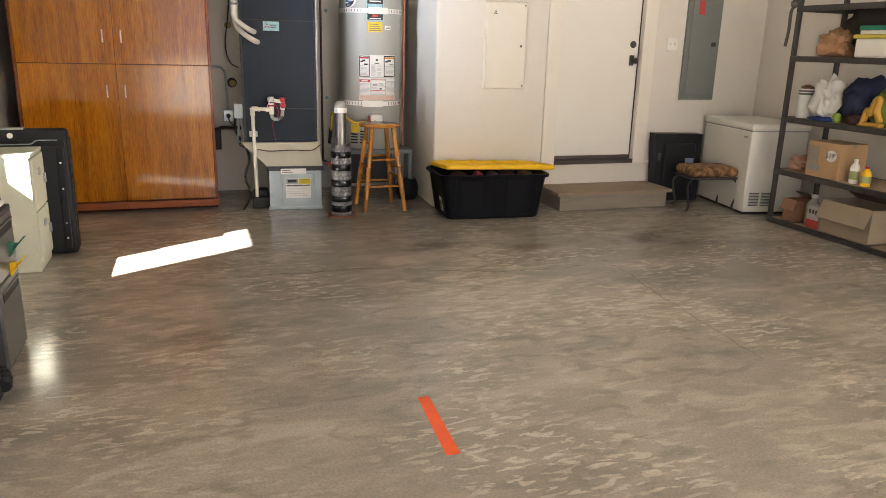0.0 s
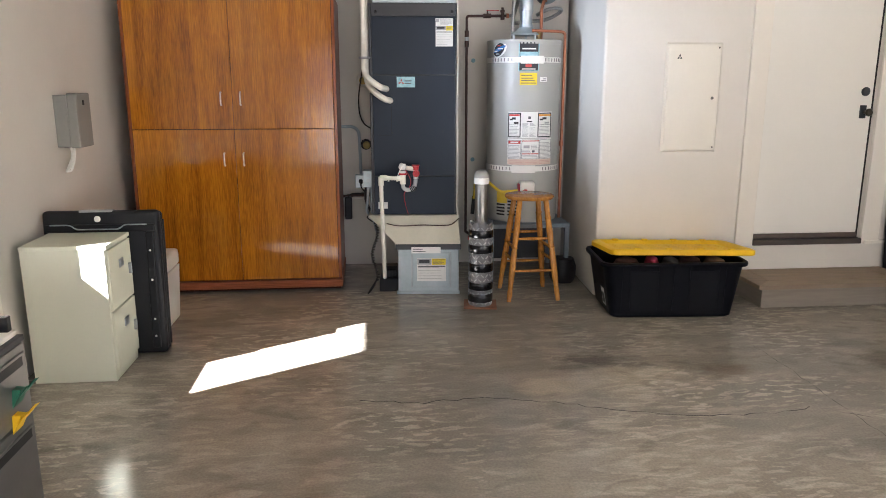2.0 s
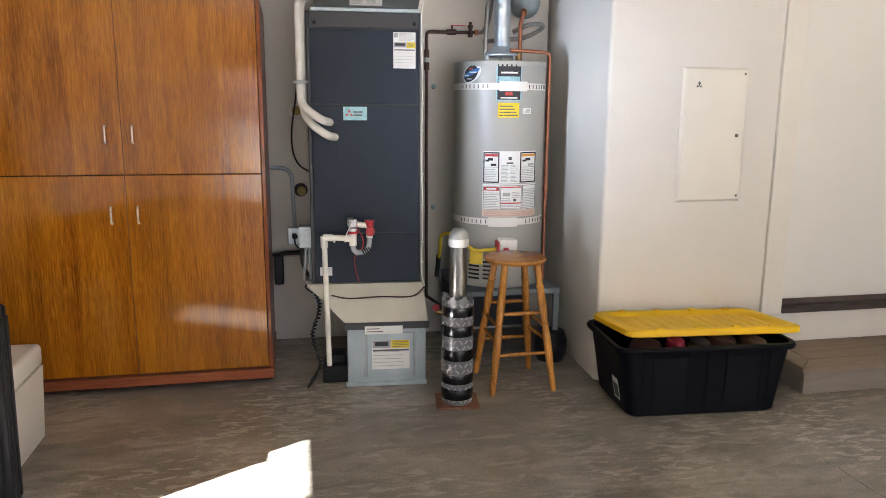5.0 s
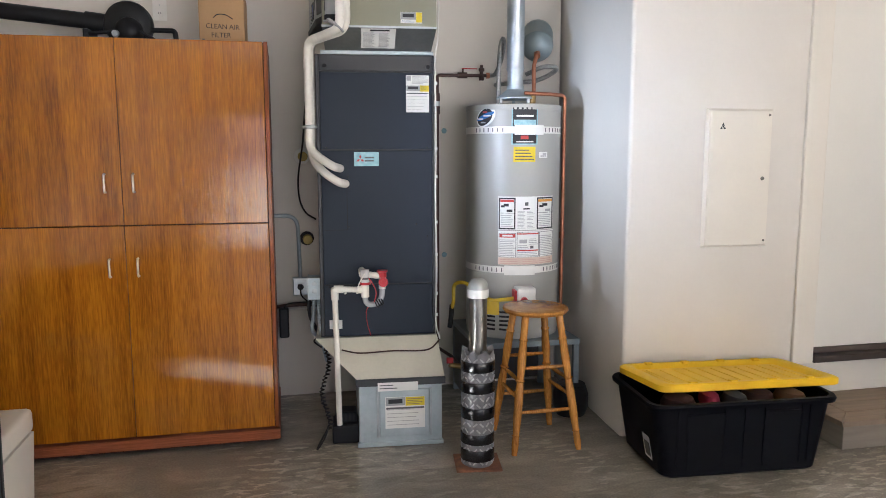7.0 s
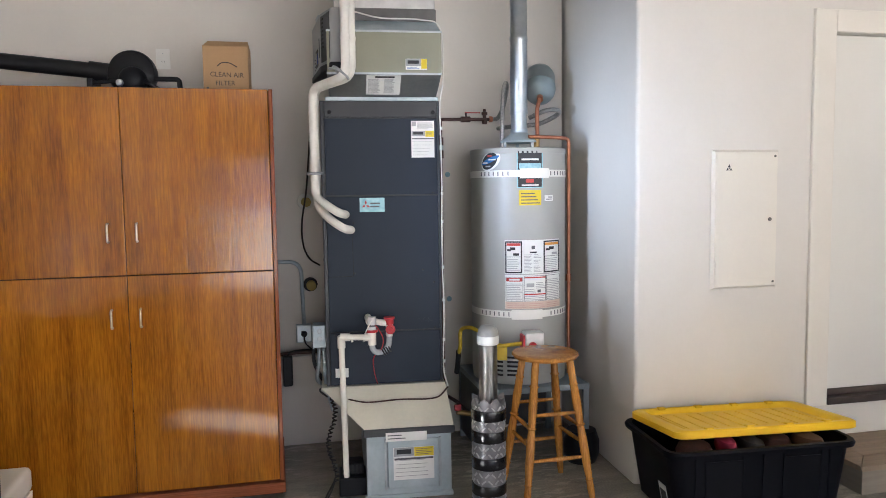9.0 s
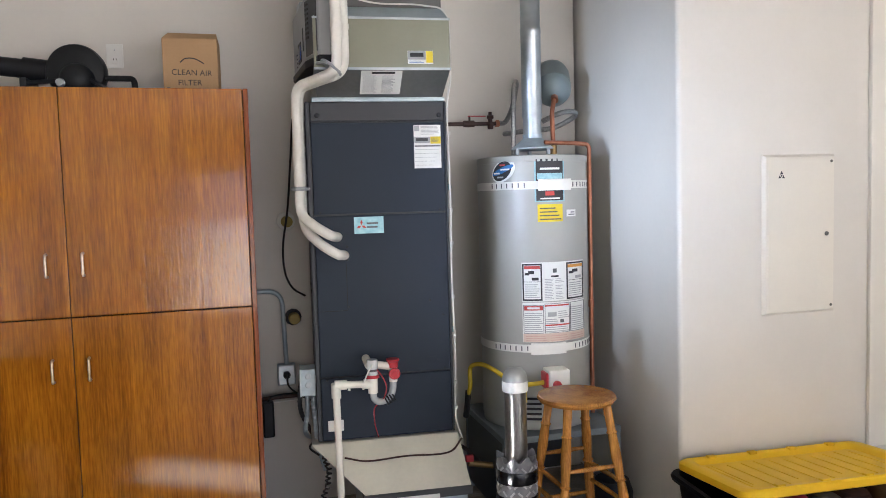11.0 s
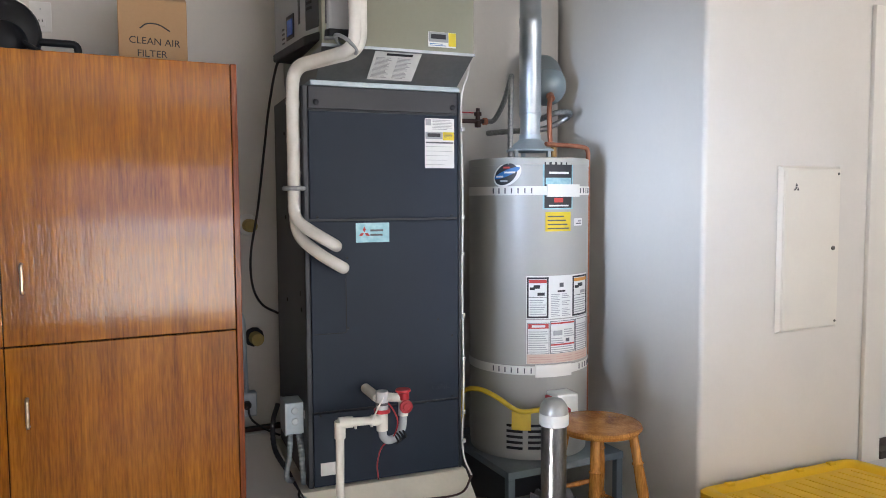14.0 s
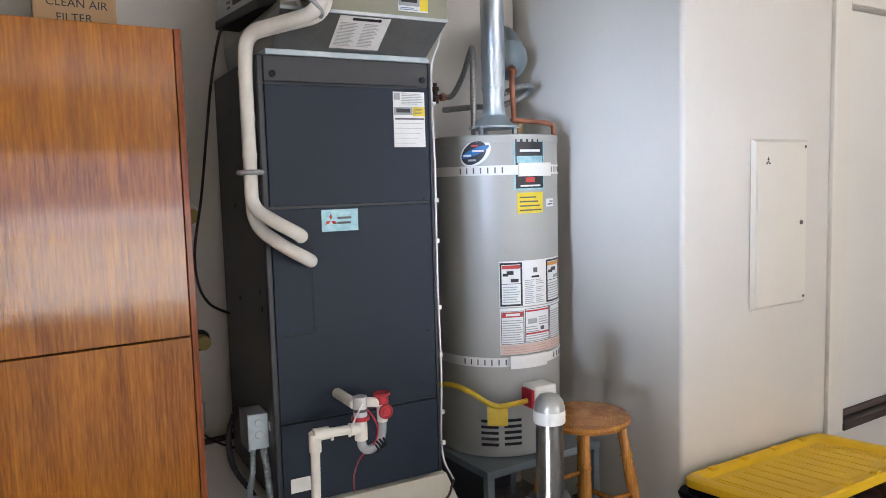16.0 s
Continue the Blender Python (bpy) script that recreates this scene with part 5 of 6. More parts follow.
def wall_panel():
    p = thing("access_panel", "cream painted metal access panel with small lock", "panel", pose(2.752, YP, 1.435))
    part("frame", loft([(-0.203, -0.0055, -0.379), (0.203, -0.0055, -0.379), (0.203, -0.0055, 0.379), (-0.203, -0.0055, 0.379)],
                       [(-0.190, -0.024, -0.366), (0.190, -0.024, -0.366), (0.190, -0.024, 0.366), (-0.190, -0.024, 0.366)]), PANELPAINT, p, "bevelled cream panel rim")
    # dark grey sheet that draws the shadow line round the rim
    part("backing", bx(-0.197, -0.0060, -0.373, 0.197, -0.0003, 0.373), DARKGREYPL, p, "backing coloured dark as the shadow gap behind the rim")
    part("cover", bx(-0.183, -0.0275, -0.359, 0.183, -0.0242, 0.359, 0.0012), PANELPAINT, p)
    part("lock", lathe([(0, 0), (0.011, 0), (0.009, 0.006), (0, 0.007)], 16, (0.145, -0.0275, 0.0), TOFACE), SCREWDARK, p, smooth=True)
    for x, z in ((0.172, 0.345), (0.172, -0.345)):
        part("screw", lathe([(0, 0), (0.007, 0), (0.006, 0.003), (0, 0.0035)], 12, (x, -0.0275, z), TOFACE), SCREWDARK, p)
    b = bmesh.new()
    for vs in (((-0.128, 0.268), (-0.112, 0.268), (-0.120, 0.283)), ((-0.108, 0.268), (-0.092, 0.268), (-0.100, 0.283)), ((-0.119, 0.286), (-0.101, 0.286), (-0.110, 0.303)), ((-0.116, 0.284), (-0.104, 0.284), (-0.110, 0.272))):
        b.faces.new([b.verts.new((x, -0.0282, z)) for x, z in vs])
    part("mark", b, BLACKINK, p, "small dark triangle mark")


wall_panel()


def breaker_panel():
    p = thing("breaker_panel", "grey steel electrical breaker panel with red sticker", "breaker panel", pose(4.815, YP, 0))
    part("box", bx(-0.195, -0.022, 0.97, 0.195, -0.0005, 2.12, 0.003), PANELGREY, p)
    part("door", bx(-0.145, -0.03, 1.02, 0.16, -0.022, 2.07, 0.003), PANELGREY, p)
    part("latch", bx(0.10, -0.036, 1.48, 0.15, -0.03, 1.52, 0.002), DARKGREYPL, p)
    slab(p, "warning_sticker", -0.08, 1.77, -0.015, 1.90, -0.0305, REDINK, label="faded red warning sticker")


breaker_panel()
sw = thing("light_switch", "white double light switch plate", "switch", pose(4.49, YP, 1.49))
part("plate", bx(-0.06, -0.006, -0.058, 0.06, -0.0005, 0.058, 0.003), WHITEPLASTIC, sw)
for x in (-0.022, 0.022):
    part("toggle", bx(x - 0.005, -0.018, -0.008, x + 0.005, -0.005, 0.012, 0.002), WHITEPLASTIC, sw)

# ---- side door in the left wall ----
sd = thing("door_2", "painted side door with a bright half-height window", "door", kind="structure")
for y0, y1, z0, z1 in ((5.075, 5.165, 0, 2.12), (4.14, 4.23, 0, 2.12), (4.23, 5.075, 2.03, 2.12)):
    part("casing", bx(XL, y0, z0, XL + 0.016, y1, z1, 0.003), TRIM, sd)
pane = part("pane", bx(XL - 0.08, GL[0], GL[2], XL - 0.074, GL[1], GL[3]), mat("clear_glass", (0.9, 0.95, 0.95), None, 3, 0.02), sd, "clear window pane")
gt = pane.data.materials[0].node_tree
clear, sheen, both = gt.nodes.new("ShaderNodeBsdfTransparent"), gt.nodes.new("ShaderNodeBsdfGlossy"), gt.nodes.new("ShaderNodeMixShader")
sheen.inputs["Roughness"].default_value = 0.02
both.inputs[0].default_value = 0.06
gt.links.new(clear.outputs[0], both.inputs[1]), gt.links.new(sheen.outputs[0], both.inputs[2])
gt.links.new(both.outputs[0], gt.nodes["Material Output"].inputs[0])
pane.visible_shadow = False
for y0, y1, z0, z1 in ((GL[0], GL[1], GL[2] - 0.03, GL[2]), (GL[0], GL[1], GL[3], GL[3] + 0.03)):
    part("glazing_bead", bx(XL - 0.002, y0, z0, XL + 0.008, y1, z1, 0.002), TRIM, sd)
# added out of view: its sloped top trims the sun patch's lower edge
structure("leaning_board", loft([(-1.56, 4.835, -0.02), (-1.53, 4.835, -0.02), (-1.53, 5.10, -0.02), (-1.56, 5.10, -0.02)], [(-1.56, 4.835, 0.885), (-1.53, 4.835, 0.885), (-1.53, 5.10, 1.0), (-1.56, 5.10, 1.0)]), mat("low_blocker_grey", (0.3, 0.28, 0.25), None, 4, 0.8), "unseen grey board added outside the side window to cut the sun patch", "board")
# invented overhead slab, never in view, that limits sun and sky through the window
structure("patio_cover", bx(-3.15, 1.0, 2.36, -1.52, 9.0, 2.46), mat("high_blocker_brown", (0.3, 0.22, 0.15), None, 4, 0.7), "unseen overhead slab added outside the side door to block high sun and sky", "patio cover")


def wall_timer():
    p = thing("control_box", "grey wall-mounted irrigation control box with cable tails", "control box", pose(XL, 6.06, 1.165, 0, 0, 90))
    part("box", bx(0, -0.078, 0, 0.20, -0.0005, 0.305, 0.004), GREYBOX, p)
    part("cover", bx(-0.006, -0.136, -0.004, 0.208, -0.0785, 0.316, 0.008), GREYBOX, p)
    part("badge", bx(0.085, -0.139, 0.245, 0.11, -0.135, 0.275, 0.002), BLACKPLASTIC, p)
    part("cable_slot", bx(0.02, -0.05, -0.003, 0.06, -0.03, 0.002), BLACKPLASTIC, p)
    for i in range(3):
        part("cable_tail", tube(smooth_path([(0.04 + i * 0.025, -0.06, 0.004), (0.045 + i * 0.02, -0.06, -0.06), (0.05 + i * 0.01, -0.04, -0.10 - 0.02 * i), (0.06, -0.012, -0.15)], 5), 0.006, 8), WHITEPLASTIC, p, smooth=True)


wall_timer()


def drawer_cabinet(name, label, m, W, D, H, body_mat, front_mat, drawers, recess):
    """Front faces local -y."""
    c = thing(name, label, "filing cabinet", m)
    part("body", bx(-W / 2, 0.015, 0, W / 2, D, H, 0.004), body_mat, c)
    part("top", bx(-W / 2 - 0.003, 0.004, H - 0.02, W / 2 + 0.003, D + 0.002, H + 0.003, 0.004), body_mat, c)
    for z0, z1 in drawers:
        dr = part("drawer_front", bx(-W / 2 + 0.012, 0.0, z0, W / 2 - 0.012, 0.018, z1, 0.004), front_mat, c)
        zc = z1 - 0.06 if recess else (z0 + z1) / 2 + 0.06
        if recess:
            part("pull_recess", bx(-W / 2 + 0.04, -0.002, zc - 0.02, W / 2 - 0.04, 0.004, zc + 0.022, 0.003), BLACKPLASTIC, dr)
            part("pull_lip", bx(-W / 2 + 0.035, -0.008, zc + 0.02, W / 2 - 0.035, 0.004, zc + 0.03, 0.002), front_mat, dr)
        else:
            part("label_holder", bx(-0.03, -0.006, zc - 0.022, 0.03, 0.002, zc + 0.022, 0.002), GALV, dr)
            part("pull", bx(0.11, -0.016, zc - 0.09, 0.125, 0.002, zc - 0.03, 0.003), GALV, dr)
    return c


FC = pose(-0.85, 5.44, 0, 0, 0, 90)
drawer_cabinet("filing_cabinet", "cream enamelled two-drawer steel filing cabinet", FC, 0.36, 0.43, 0.732, CREAMSTEEL, CREAMSTEEL, ((0.06, 0.375), (0.385, 0.705)), False)
DK = pose(-0.72, 3.867, 0, 0, 0, 90)
drawer_cabinet("drawer_pedestal", "graphite steel drawer pedestal with magnetic clips", DK, 0.372, 0.5, 0.68, DARKGREYPL, GREYSTEEL, ((0.03, 0.392), (0.402, 0.662)), True)
pp = thing("clipboard", "black clip rail with hooks on the pedestal top", "clipboard", pose(-0.85, 4.005, 0.684))
part("rail", bx(-0.10, 0.0, 0.02, 0.10, 0.03, 0.075, 0.004), BLACKPLASTIC, pp)
part("rail_foot", bx(-0.11, -0.09, 0, 0.11, 0.035, 0.02, 0.004), WHITEPLASTIC, pp)
part("ring", tube([Vector((0.018 * math.cos(q), 0.015, 0.095 + 0.018 * math.sin(q))) for q in [radians(30 * i) for i in range(13)]], 0.004, 6), GALV, pp)
part("rail_tag", bx(-0.03, -0.002, 0.035, 0.03, 0.001, 0.065), PAPER, pp)
for nm, lab, mt, x, z in (("magnet_clip", "green plastic magnetic clip", GREEN, 0.068, 0.50), ("magnet_clip", "yellow plastic magnetic clip", YELLOWPLASTIC, 0.048, 0.415)):
    k = thing(nm, lab, "clip", DK @ pose(x, -0.001, z, 0, 0, 0))
    part("jaw", loft([(-0.035, -0.004, -0.03), (0.035, -0.004, -0.03), (0.03, 0, -0.03), (-0.03, 0, -0.03)], [(-0.02, -0.03, 0.03), (0.03, -0.03, 0.02), (0.02, 0, 0.03), (-0.02, 0, 0.03)]), mt, k)
    part("grip", loft([(-0.03, -0.02, 0.0), (0.03, -0.02, 0.0), (0.025, -0.012, 0.0), (-0.025, -0.012, 0)], [(-0.05, -0.06, 0.045), (-0.03, -0.06, 0.05), (-0.03, -0.055, 0.05), (-0.05, -0.055, 0.045)]), mt, k)
    part("grip", loft([(-0.02, -0.02, 0.0), (0.03, -0.02, 0.0), (0.025, -0.012, 0.0), (-0.015, -0.012, 0)], [(0.03, -0.06, 0.05), (0.055, -0.06, 0.045), (0.05, -0.055, 0.045), (0.03, -0.055, 0.05)]), mt, k)


def folded_workbench():
    f = thing("folding_table", "black plastic folded work table leaning upright", "folding table", pose(-1.335, 5.635, 0, -3.0, 0, 0))
    W, H, D = 0.63, 0.845, 0.11
    part("shell", bx(0, 0.0, 0.012, W, D * 0.55, H, 0.022, 3), BLACKPLASTIC, f, smooth=True)
    part("shell_half", bx(0.008, D * 0.57, 0.012, W - 0.004, D, H - 0.012, 0.02, 3), BLACKPLASTIC, f, smooth=True)
    for x in (0.04, W - 0.075):
        part("leg_channel", bx(x, -0.014, 0.05, x + 0.045, 0.004, H - 0.12, 0.006), BLACKPLASTIC, f)
    part("top_rail", bx(0.02, -0.016, H - 0.115, W - 0.02, 0.004, H - 0.075, 0.006), BLACKPLASTIC, f)
    part("handle_slot", bx(0.2, 0.006, H - 0.012, 0.38, D * 0.5, H + 0.004, 0.004), GREYPLASTIC, f)
    part("wire_bail", tube(bent_path([(0.05, -0.02, H - 0.075), (0.16, -0.022, H - 0.075), (0.19, -0.022, H - 0.10), (0.42, -0.022, H - 0.10), (0.45, -0.022, H - 0.075), (W - 0.06, -0.02, H - 0.075)], 0.02, 4), 0.004, 8), GALV, f, "bent steel wire bail", smooth=True)
    part("emblem", lathe([(0, 0), (0.018, 0), (0.015, 0.004), (0, 0.004)], 18, (0.30, -0.001, H - 0.045), TOFACE), WHITEPLASTIC, f)
    for z in (0.12, 0.22, 0.45, 0.62):
        part("rivet", lathe([(0, 0), (0.007, 0), (0.005, 0.005), (0, 0.005)], 10, (W - 0.053, -0.014, z), TOFACE), WHITEPLASTIC, f)
    for k in range(3):
        part("edge_groove", bx(W - 0.004, 0.01 + k * 0.033, 0.05, W + 0.004, 0.028 + k * 0.033, H - 0.06, 0.003), BLACKPLASTIC, f)


folded_workbench()
co_ = thing("cooler", "white plastic cooler box beside the tall cabinet", "cooler", pose(-0.805, 6.395, 0))
part("tub", loft([(-0.40, -0.36, 0.0), (-0.02, -0.36, 0), (-0.02, 0.0, 0), (-0.40, 0, 0)], [(-0.42, -0.38, 0.36), (0, -0.38, 0.36), (0, 0.005, 0.36), (-0.42, 0.005, 0.36)]), APPLIANCE, co_)
part("lid", bx(-0.425, -0.385, 0.362, 0.004, 0.01, 0.47, 0.025, 3), APPLIANCE, co_, smooth=True)


def shop_vacuum():
    v = thing("shop_vacuum", "black shop vacuum base with curled hose", "vacuum", pose(-0.86, 3.36, 0))
    part("base", lathe([(0.16, 0.03), (0.18, 0.05), (0.175, 0.16), (0.15, 0.26), (0.11, 0.30), (0, 0.31)], 32), BLACKPLASTIC, v, smooth=True)
    part("hose", tube(smooth_path([(0.19 * math.cos(q), 0.19 * math.sin(q), 0.09 + 0.02 * math.sin(2 * q)) for q in [radians(20 * i) for i in range(17)]], 4), 0.026, 10, ribs=0.12), BLACKRUBBER, v)
    for q in (30, 150, 270):
        part("caster", lathe([(0, -0.012), (0.028, -0.012), (0.03, 0), (0.028, 0.012), (0, 0.012)], 16, (0.15 * math.cos(radians(q)), 0.15 * math.sin(radians(q)), 0.03), pose(0, 0, 0, 90, 0, q)), GREYPLASTIC, v, smooth=True)


shop_vacuum()

# ---- on top of the tall cabinet ----
CT = 2.145


def leaf_blower():
    b = thing("leaf_blower", "black leaf blower lying on the cabinet", "leaf blower", pose(-0.49, 7.36, CT))
    fan = pose(0, 0, 0, 90, 0, 0)
    part("fan_housing", lathe([(0, 0.07), (0.085, 0.07), (0.118, 0.05), (0.125, 0.02), (0.125, -0.03), (0.11, -0.06), (0, -0.06)], 36, (0.0, 0, 0.126), fan), BLACKPLASTIC, b, smooth=True)
    part("motor_dome", lathe([(0, 0.065), (0.04, 0.06), (0.065, 0.04), (0.075, 0.0), (0.075, -0.02)], 28, (0.01, -0.075, 0.082), fan), BLACKPLASTIC, b, smooth=True)
    part("tube", tube([(-0.10, 0.0, 0.125), (-0.25, 0.0, 0.145), (-0.95, 0.0, 0.21)], 0.042, 20), BLACKPLASTIC, b, smooth=True)
    part("tube_collar", tube([(-0.12, 0, 0.128), (-0.22, 0.0, 0.14)], 0.052, 20), BLACKPLASTIC, b, smooth=True)
    part("skid", bx(-0.21, -0.12, 0.001, 0.21, -0.10, 0.022, 0.005), BLACKPLASTIC, b)
    part("skid", bx(-0.21, 0.06, 0.001, 0.21, 0.08, 0.022, 0.005), BLACKPLASTIC, b)
    part("skid_end", bx(-0.21, -0.12, 0.02, -0.18, 0.08, 0.085, 0.006), BLACKPLASTIC, b)
    part("skid_strut", tube([(-0.19, -0.11, 0.06), (0.06, -0.11, 0.085), (0.17, -0.11, 0.02)], 0.01, 8), BLACKPLASTIC, b)
    part("grip", tube(bent_path([(0.09, -0.02, 0.10), (0.24, -0.02, 0.10), (0.245, -0.02, 0.02), (0.12, -0.02, 0.02)], 0.02, 4), 0.014, 10), BLACKPLASTIC, b, smooth=True)
    part("clear_cap", lathe([(0, 0.0), (0.02, 0), (0.016, 0.02), (0, 0.024)], 16, (-0.045, -0.135, 0.06), TOFACE), CLEARTUBE, b, smooth=True)


leaf_blower()
cb = thing("cardboard_box", "tall brown cardboard box with handwritten words", "box", pose(0.004, 7.25, CT, 0, 0, -3))
part("carton", bx(-0.12, 0, 0.001, 0.12, 0.16, 0.27, 0.003), CARDBOARD, cb)
part("flap", loft([(-0.12, 0.0, 0.27), (0.12, 0.0, 0.27), (0.12, 0.004, 0.27), (-0.12, 0.004, 0.27)], [(-0.10, 0.05, 0.303), (0.115, 0.05, 0.30), (0.115, 0.054, 0.30), (-0.10, 0.054, 0.303)]), CARDBOARD, cb)
part("flap", loft([(-0.12, 0.16, 0.27), (0.12, 0.16, 0.27), (0.12, 0.156, 0.27), (-0.12, 0.156, 0.27)], [(-0.10, 0.05, 0.305), (0.115, 0.05, 0.302), (0.115, 0.054, 0.302), (-0.10, 0.054, 0.305)]), CARDBOARD, cb)
part("tape_mark", bx(-0.105, -0.001, 0.02, -0.092, 0.0, 0.05), INK, cb)
part("swoosh_mark", tube(smooth_path([(-0.045, -0.001, 0.162), (-0.02, -0.001, 0.180), (0.02, -0.001, 0.179), (0.06, -0.001, 0.157)], 6), 0.0025, 6), BLACKINK, cb)
letters("handwriting", "CLEAN AIR", 0.036, BLACKINK, cb, pose(0.005, -0.001, 0.115, 90, 0, 0) @ pose(0, 0, 0, 0, 0, -2))
letters("handwriting", "FILTER", 0.036, BLACKINK, cb, pose(-0.005, -0.001, 0.070, 90, 0, 0))


def wall_outlet(x, z):
    o = thing("wall_outlet", "white electrical outlet plate on the back wall", "outlet", pose(x, YB, z))
    part("plate", bx(-0.04, -0.006, -0.06, 0.04, -0.0005, 0.06, 0.003), WHITEPLASTIC, o)
    sk = part("socket", bx(-0.017, -0.009, -0.04, 0.017, -0.005, -0.008, 0.003), WHITEPLASTIC, o)
    for x_ in (-0.006, 0.006):
        part("slot", bx(x_ - 0.0015, -0.0098, -0.022, x_ + 0.0015, -0.008, -0.012), BLACKPLASTIC, sk)
    part("screw", lathe([(0, 0), (0.003, 0), (0, 0.002)], 8, (0, -0.006, 0.03), TOFACE), GALV, o)


wall_outlet(-0.383, 2.42)

# ---- services between cabinet and air handler ----


def wall_services():
    c = thing("conduit_outlet", "galvanised outlet box with bent conduit on the wall", "outlet box")
    part("conduit", tube(bent_path([(0.20, YB - 0.03, 1.185), (0.385, YB - 0.03, 1.185), (0.395, YB - 0.03, 0.775)], 0.09, 7), 0.0125, 10), GALVDULL, c, smooth=True)
    part("box", bx(0.345, YB - 0.05, 0.672, 0.44, YB, 0.785, 0.004), GALVDULL, c)
    part("box_plate", bx(0.349, YB - 0.056, 0.676, 0.436, YB - 0.05, 0.781, 0.003), GALV, c)
    part("receptacle", lathe([(0, 0), (0.02, 0), (0.02, 0.004), (0, 0.005)], 20, (0.393, YB - 0.056, 0.728), TOFACE), BLACKPLASTIC, c)
    part("plug", bx(0.375, YB - 0.09, 0.72, 0.405, YB - 0.056, 0.75, 0.006), BLACKPLASTIC, c)
    part("plug_cord", tube(smooth_path([(0.39, YB - 0.09, 0.735), (0.40, YB - 0.12, 0.68), (0.46, YB - 0.14, 0.63), (0.52, YB - 0.16, 0.60)], 6), 0.005, 8), BLACKRUBBER, c, smooth=True)
    for i, (x, z) in enumerate(((0.428, 1.556), (0.446, 1.032))):
        k = thing("wall_stub", "yellow-capped pipe stub in the wall", "pipe stub", pose(x, YB, z), "capped stubs")
        # the lower ring is black to stand for the dark of a broken wall hole
        part("collar", lathe([(0, 0), (0.052 - 0.006 * i, 0), (0.046, 0.006), (0.034, 0.008), (0, 0.008)], 11, (-0.004, 0, 0.003), TOFACE), (WHITEPLASTIC, BLACKRUBBER)[i], k, "rough ring round the stub, black at the lower one for a broken hole")
        part("stub_cap", lathe([(0.03, 0), (0.03, 0.066), (0.027, 0.071), (0, 0.071)], 20, (0, 0, 0), TOFACE), mat("dull_yellow", (0.45, 0.34, 0.10), None, 20, 0.6), k, smooth=True)
    p = thing("wall_pipe", "short dark pipe along the wall above the floor", "pipe")
    part("run", tube(bent_path([(0.18, YB - 0.05, 0.60), (0.34, YB - 0.05, 0.612), (0.56, YB - 0.05, 0.612)], 0.03, 4), 0.012, 10), BRONZEPIPE, p, smooth=True)
    part("thin_line", tube([(0.2, YB - 0.035, 0.575), (0.56, YB - 0.035, 0.59)], 0.004, 8), WHITEPLASTIC, p)
    a = thing("power_adapter", "black power adapter hanging behind the cabinet", "adapter", pose(0.285, 7.62, 0.42))
    part("brick", bx(-0.03, -0.03, 0, 0.03, 0.03, 0.19, 0.01), BLACKPLASTIC, a)
    part("cord", tube(smooth_path([(0, 0, 0.185), (0.02, 0, 0.21), (0.08, 0.02, 0.215), (0.26, 0.03, 0.215)], 6), 0.005, 8), BLACKRUBBER, a, smooth=True)
    d_ = thing("black_cable", "black cable looping beside the air handler", "cable")
    part("run", tube(smooth_path([(0.51, 7.31, 2.25), (0.481, 7.33, 2.225), (0.46, 7.4, 2.06), (0.446, 7.45, 1.875), (0.425, 7.5, 1.634), (0.395, 7.52, 1.438), (0.399, 7.52, 1.302), (0.433, 7.5, 1.22), (0.49, 7.44, 1.183)], 8), 0.0055, 8), BLACKRUBBER, d_, smooth=True)
    j = thing("junction_box", "galvanised junction box with flexible conduits on the air handler", "junction box", AH @ pose(-AHW, 0.13, 0.828, 0, 0, 0))
    part("box", bx(-0.070, -0.055, -0.062, -0.0005, 0.055, 0.062, 0.003), GALVDULL, j)
    part("box_lid", bx(-0.073, -0.058, -0.065, -0.066, 0.058, 0.065, 0.002), GALV, j)
    part("knockout", lathe([(0, 0), (0.014, 0), (0.012, 0.002), (0, 0.002)], 14, (-0.034, -0.055, 0.03), TOFACE), GALV, j)
    part("knockout", lathe([(0, 0), (0.014, 0), (0.012, 0.002), (0, 0.002)], 14, (-0.034, -0.055, -0.012), TOFACE), GALV, j)
    part("flex_conduit", tube(smooth_path([(-0.015, -0.02, -0.06), (0.0 - 0.01, -0.05, -0.14), (-0.005, -0.06, -0.24), (0.01, -0.05, -0.33), (0.03, -0.04, -0.42)], 12), 0.012, 10, ribs=0.18), GALVDULL, j)
    part("flex_conduit", tube(smooth_path([(-0.04, 0.02, -0.06), (-0.045, 0.02, -0.16), (-0.055, 0.04, -0.26), (-0.02, 0.1, -0.30), (0.0, 0.16, -0.27)], 12), 0.010, 10, ribs=0.18), GALVDULL, j)
    part("flex_conduit", tube(smooth_path([(-0.05, 0.26, -0.02), (-0.075, 0.25, -0.1), (-0.075, 0.2, -0.2), (-0.03, 0.12, -0.28), (0.02, 0.04, -0.36)], 12), 0.010, 10, ribs=0.18), DARKGREYPL, j)
    slab(AHROOT, "side_label", 0, 0, 0.02, 0.03, 0, PAPER).matrix_local = pose(-AHW - 0.001, 0.05, 0.83, 0, 0, 90)
    q = thing("coiled_cord", "black coiled cord hanging beside the base", "cord")
    pts = [ah(-0.612 + 0.012 * math.cos(1.9 * i) + 0.02 * math.sin(i * 0.12), -0.03 - 0.0012 * i + 0.012 * math.sin(1.9 * i), 0.52 - 0.0062 * i) for i in range(72)]
    part("coil", tube(pts, 0.005, 6), BLACKRUBBER, q, smooth=True)
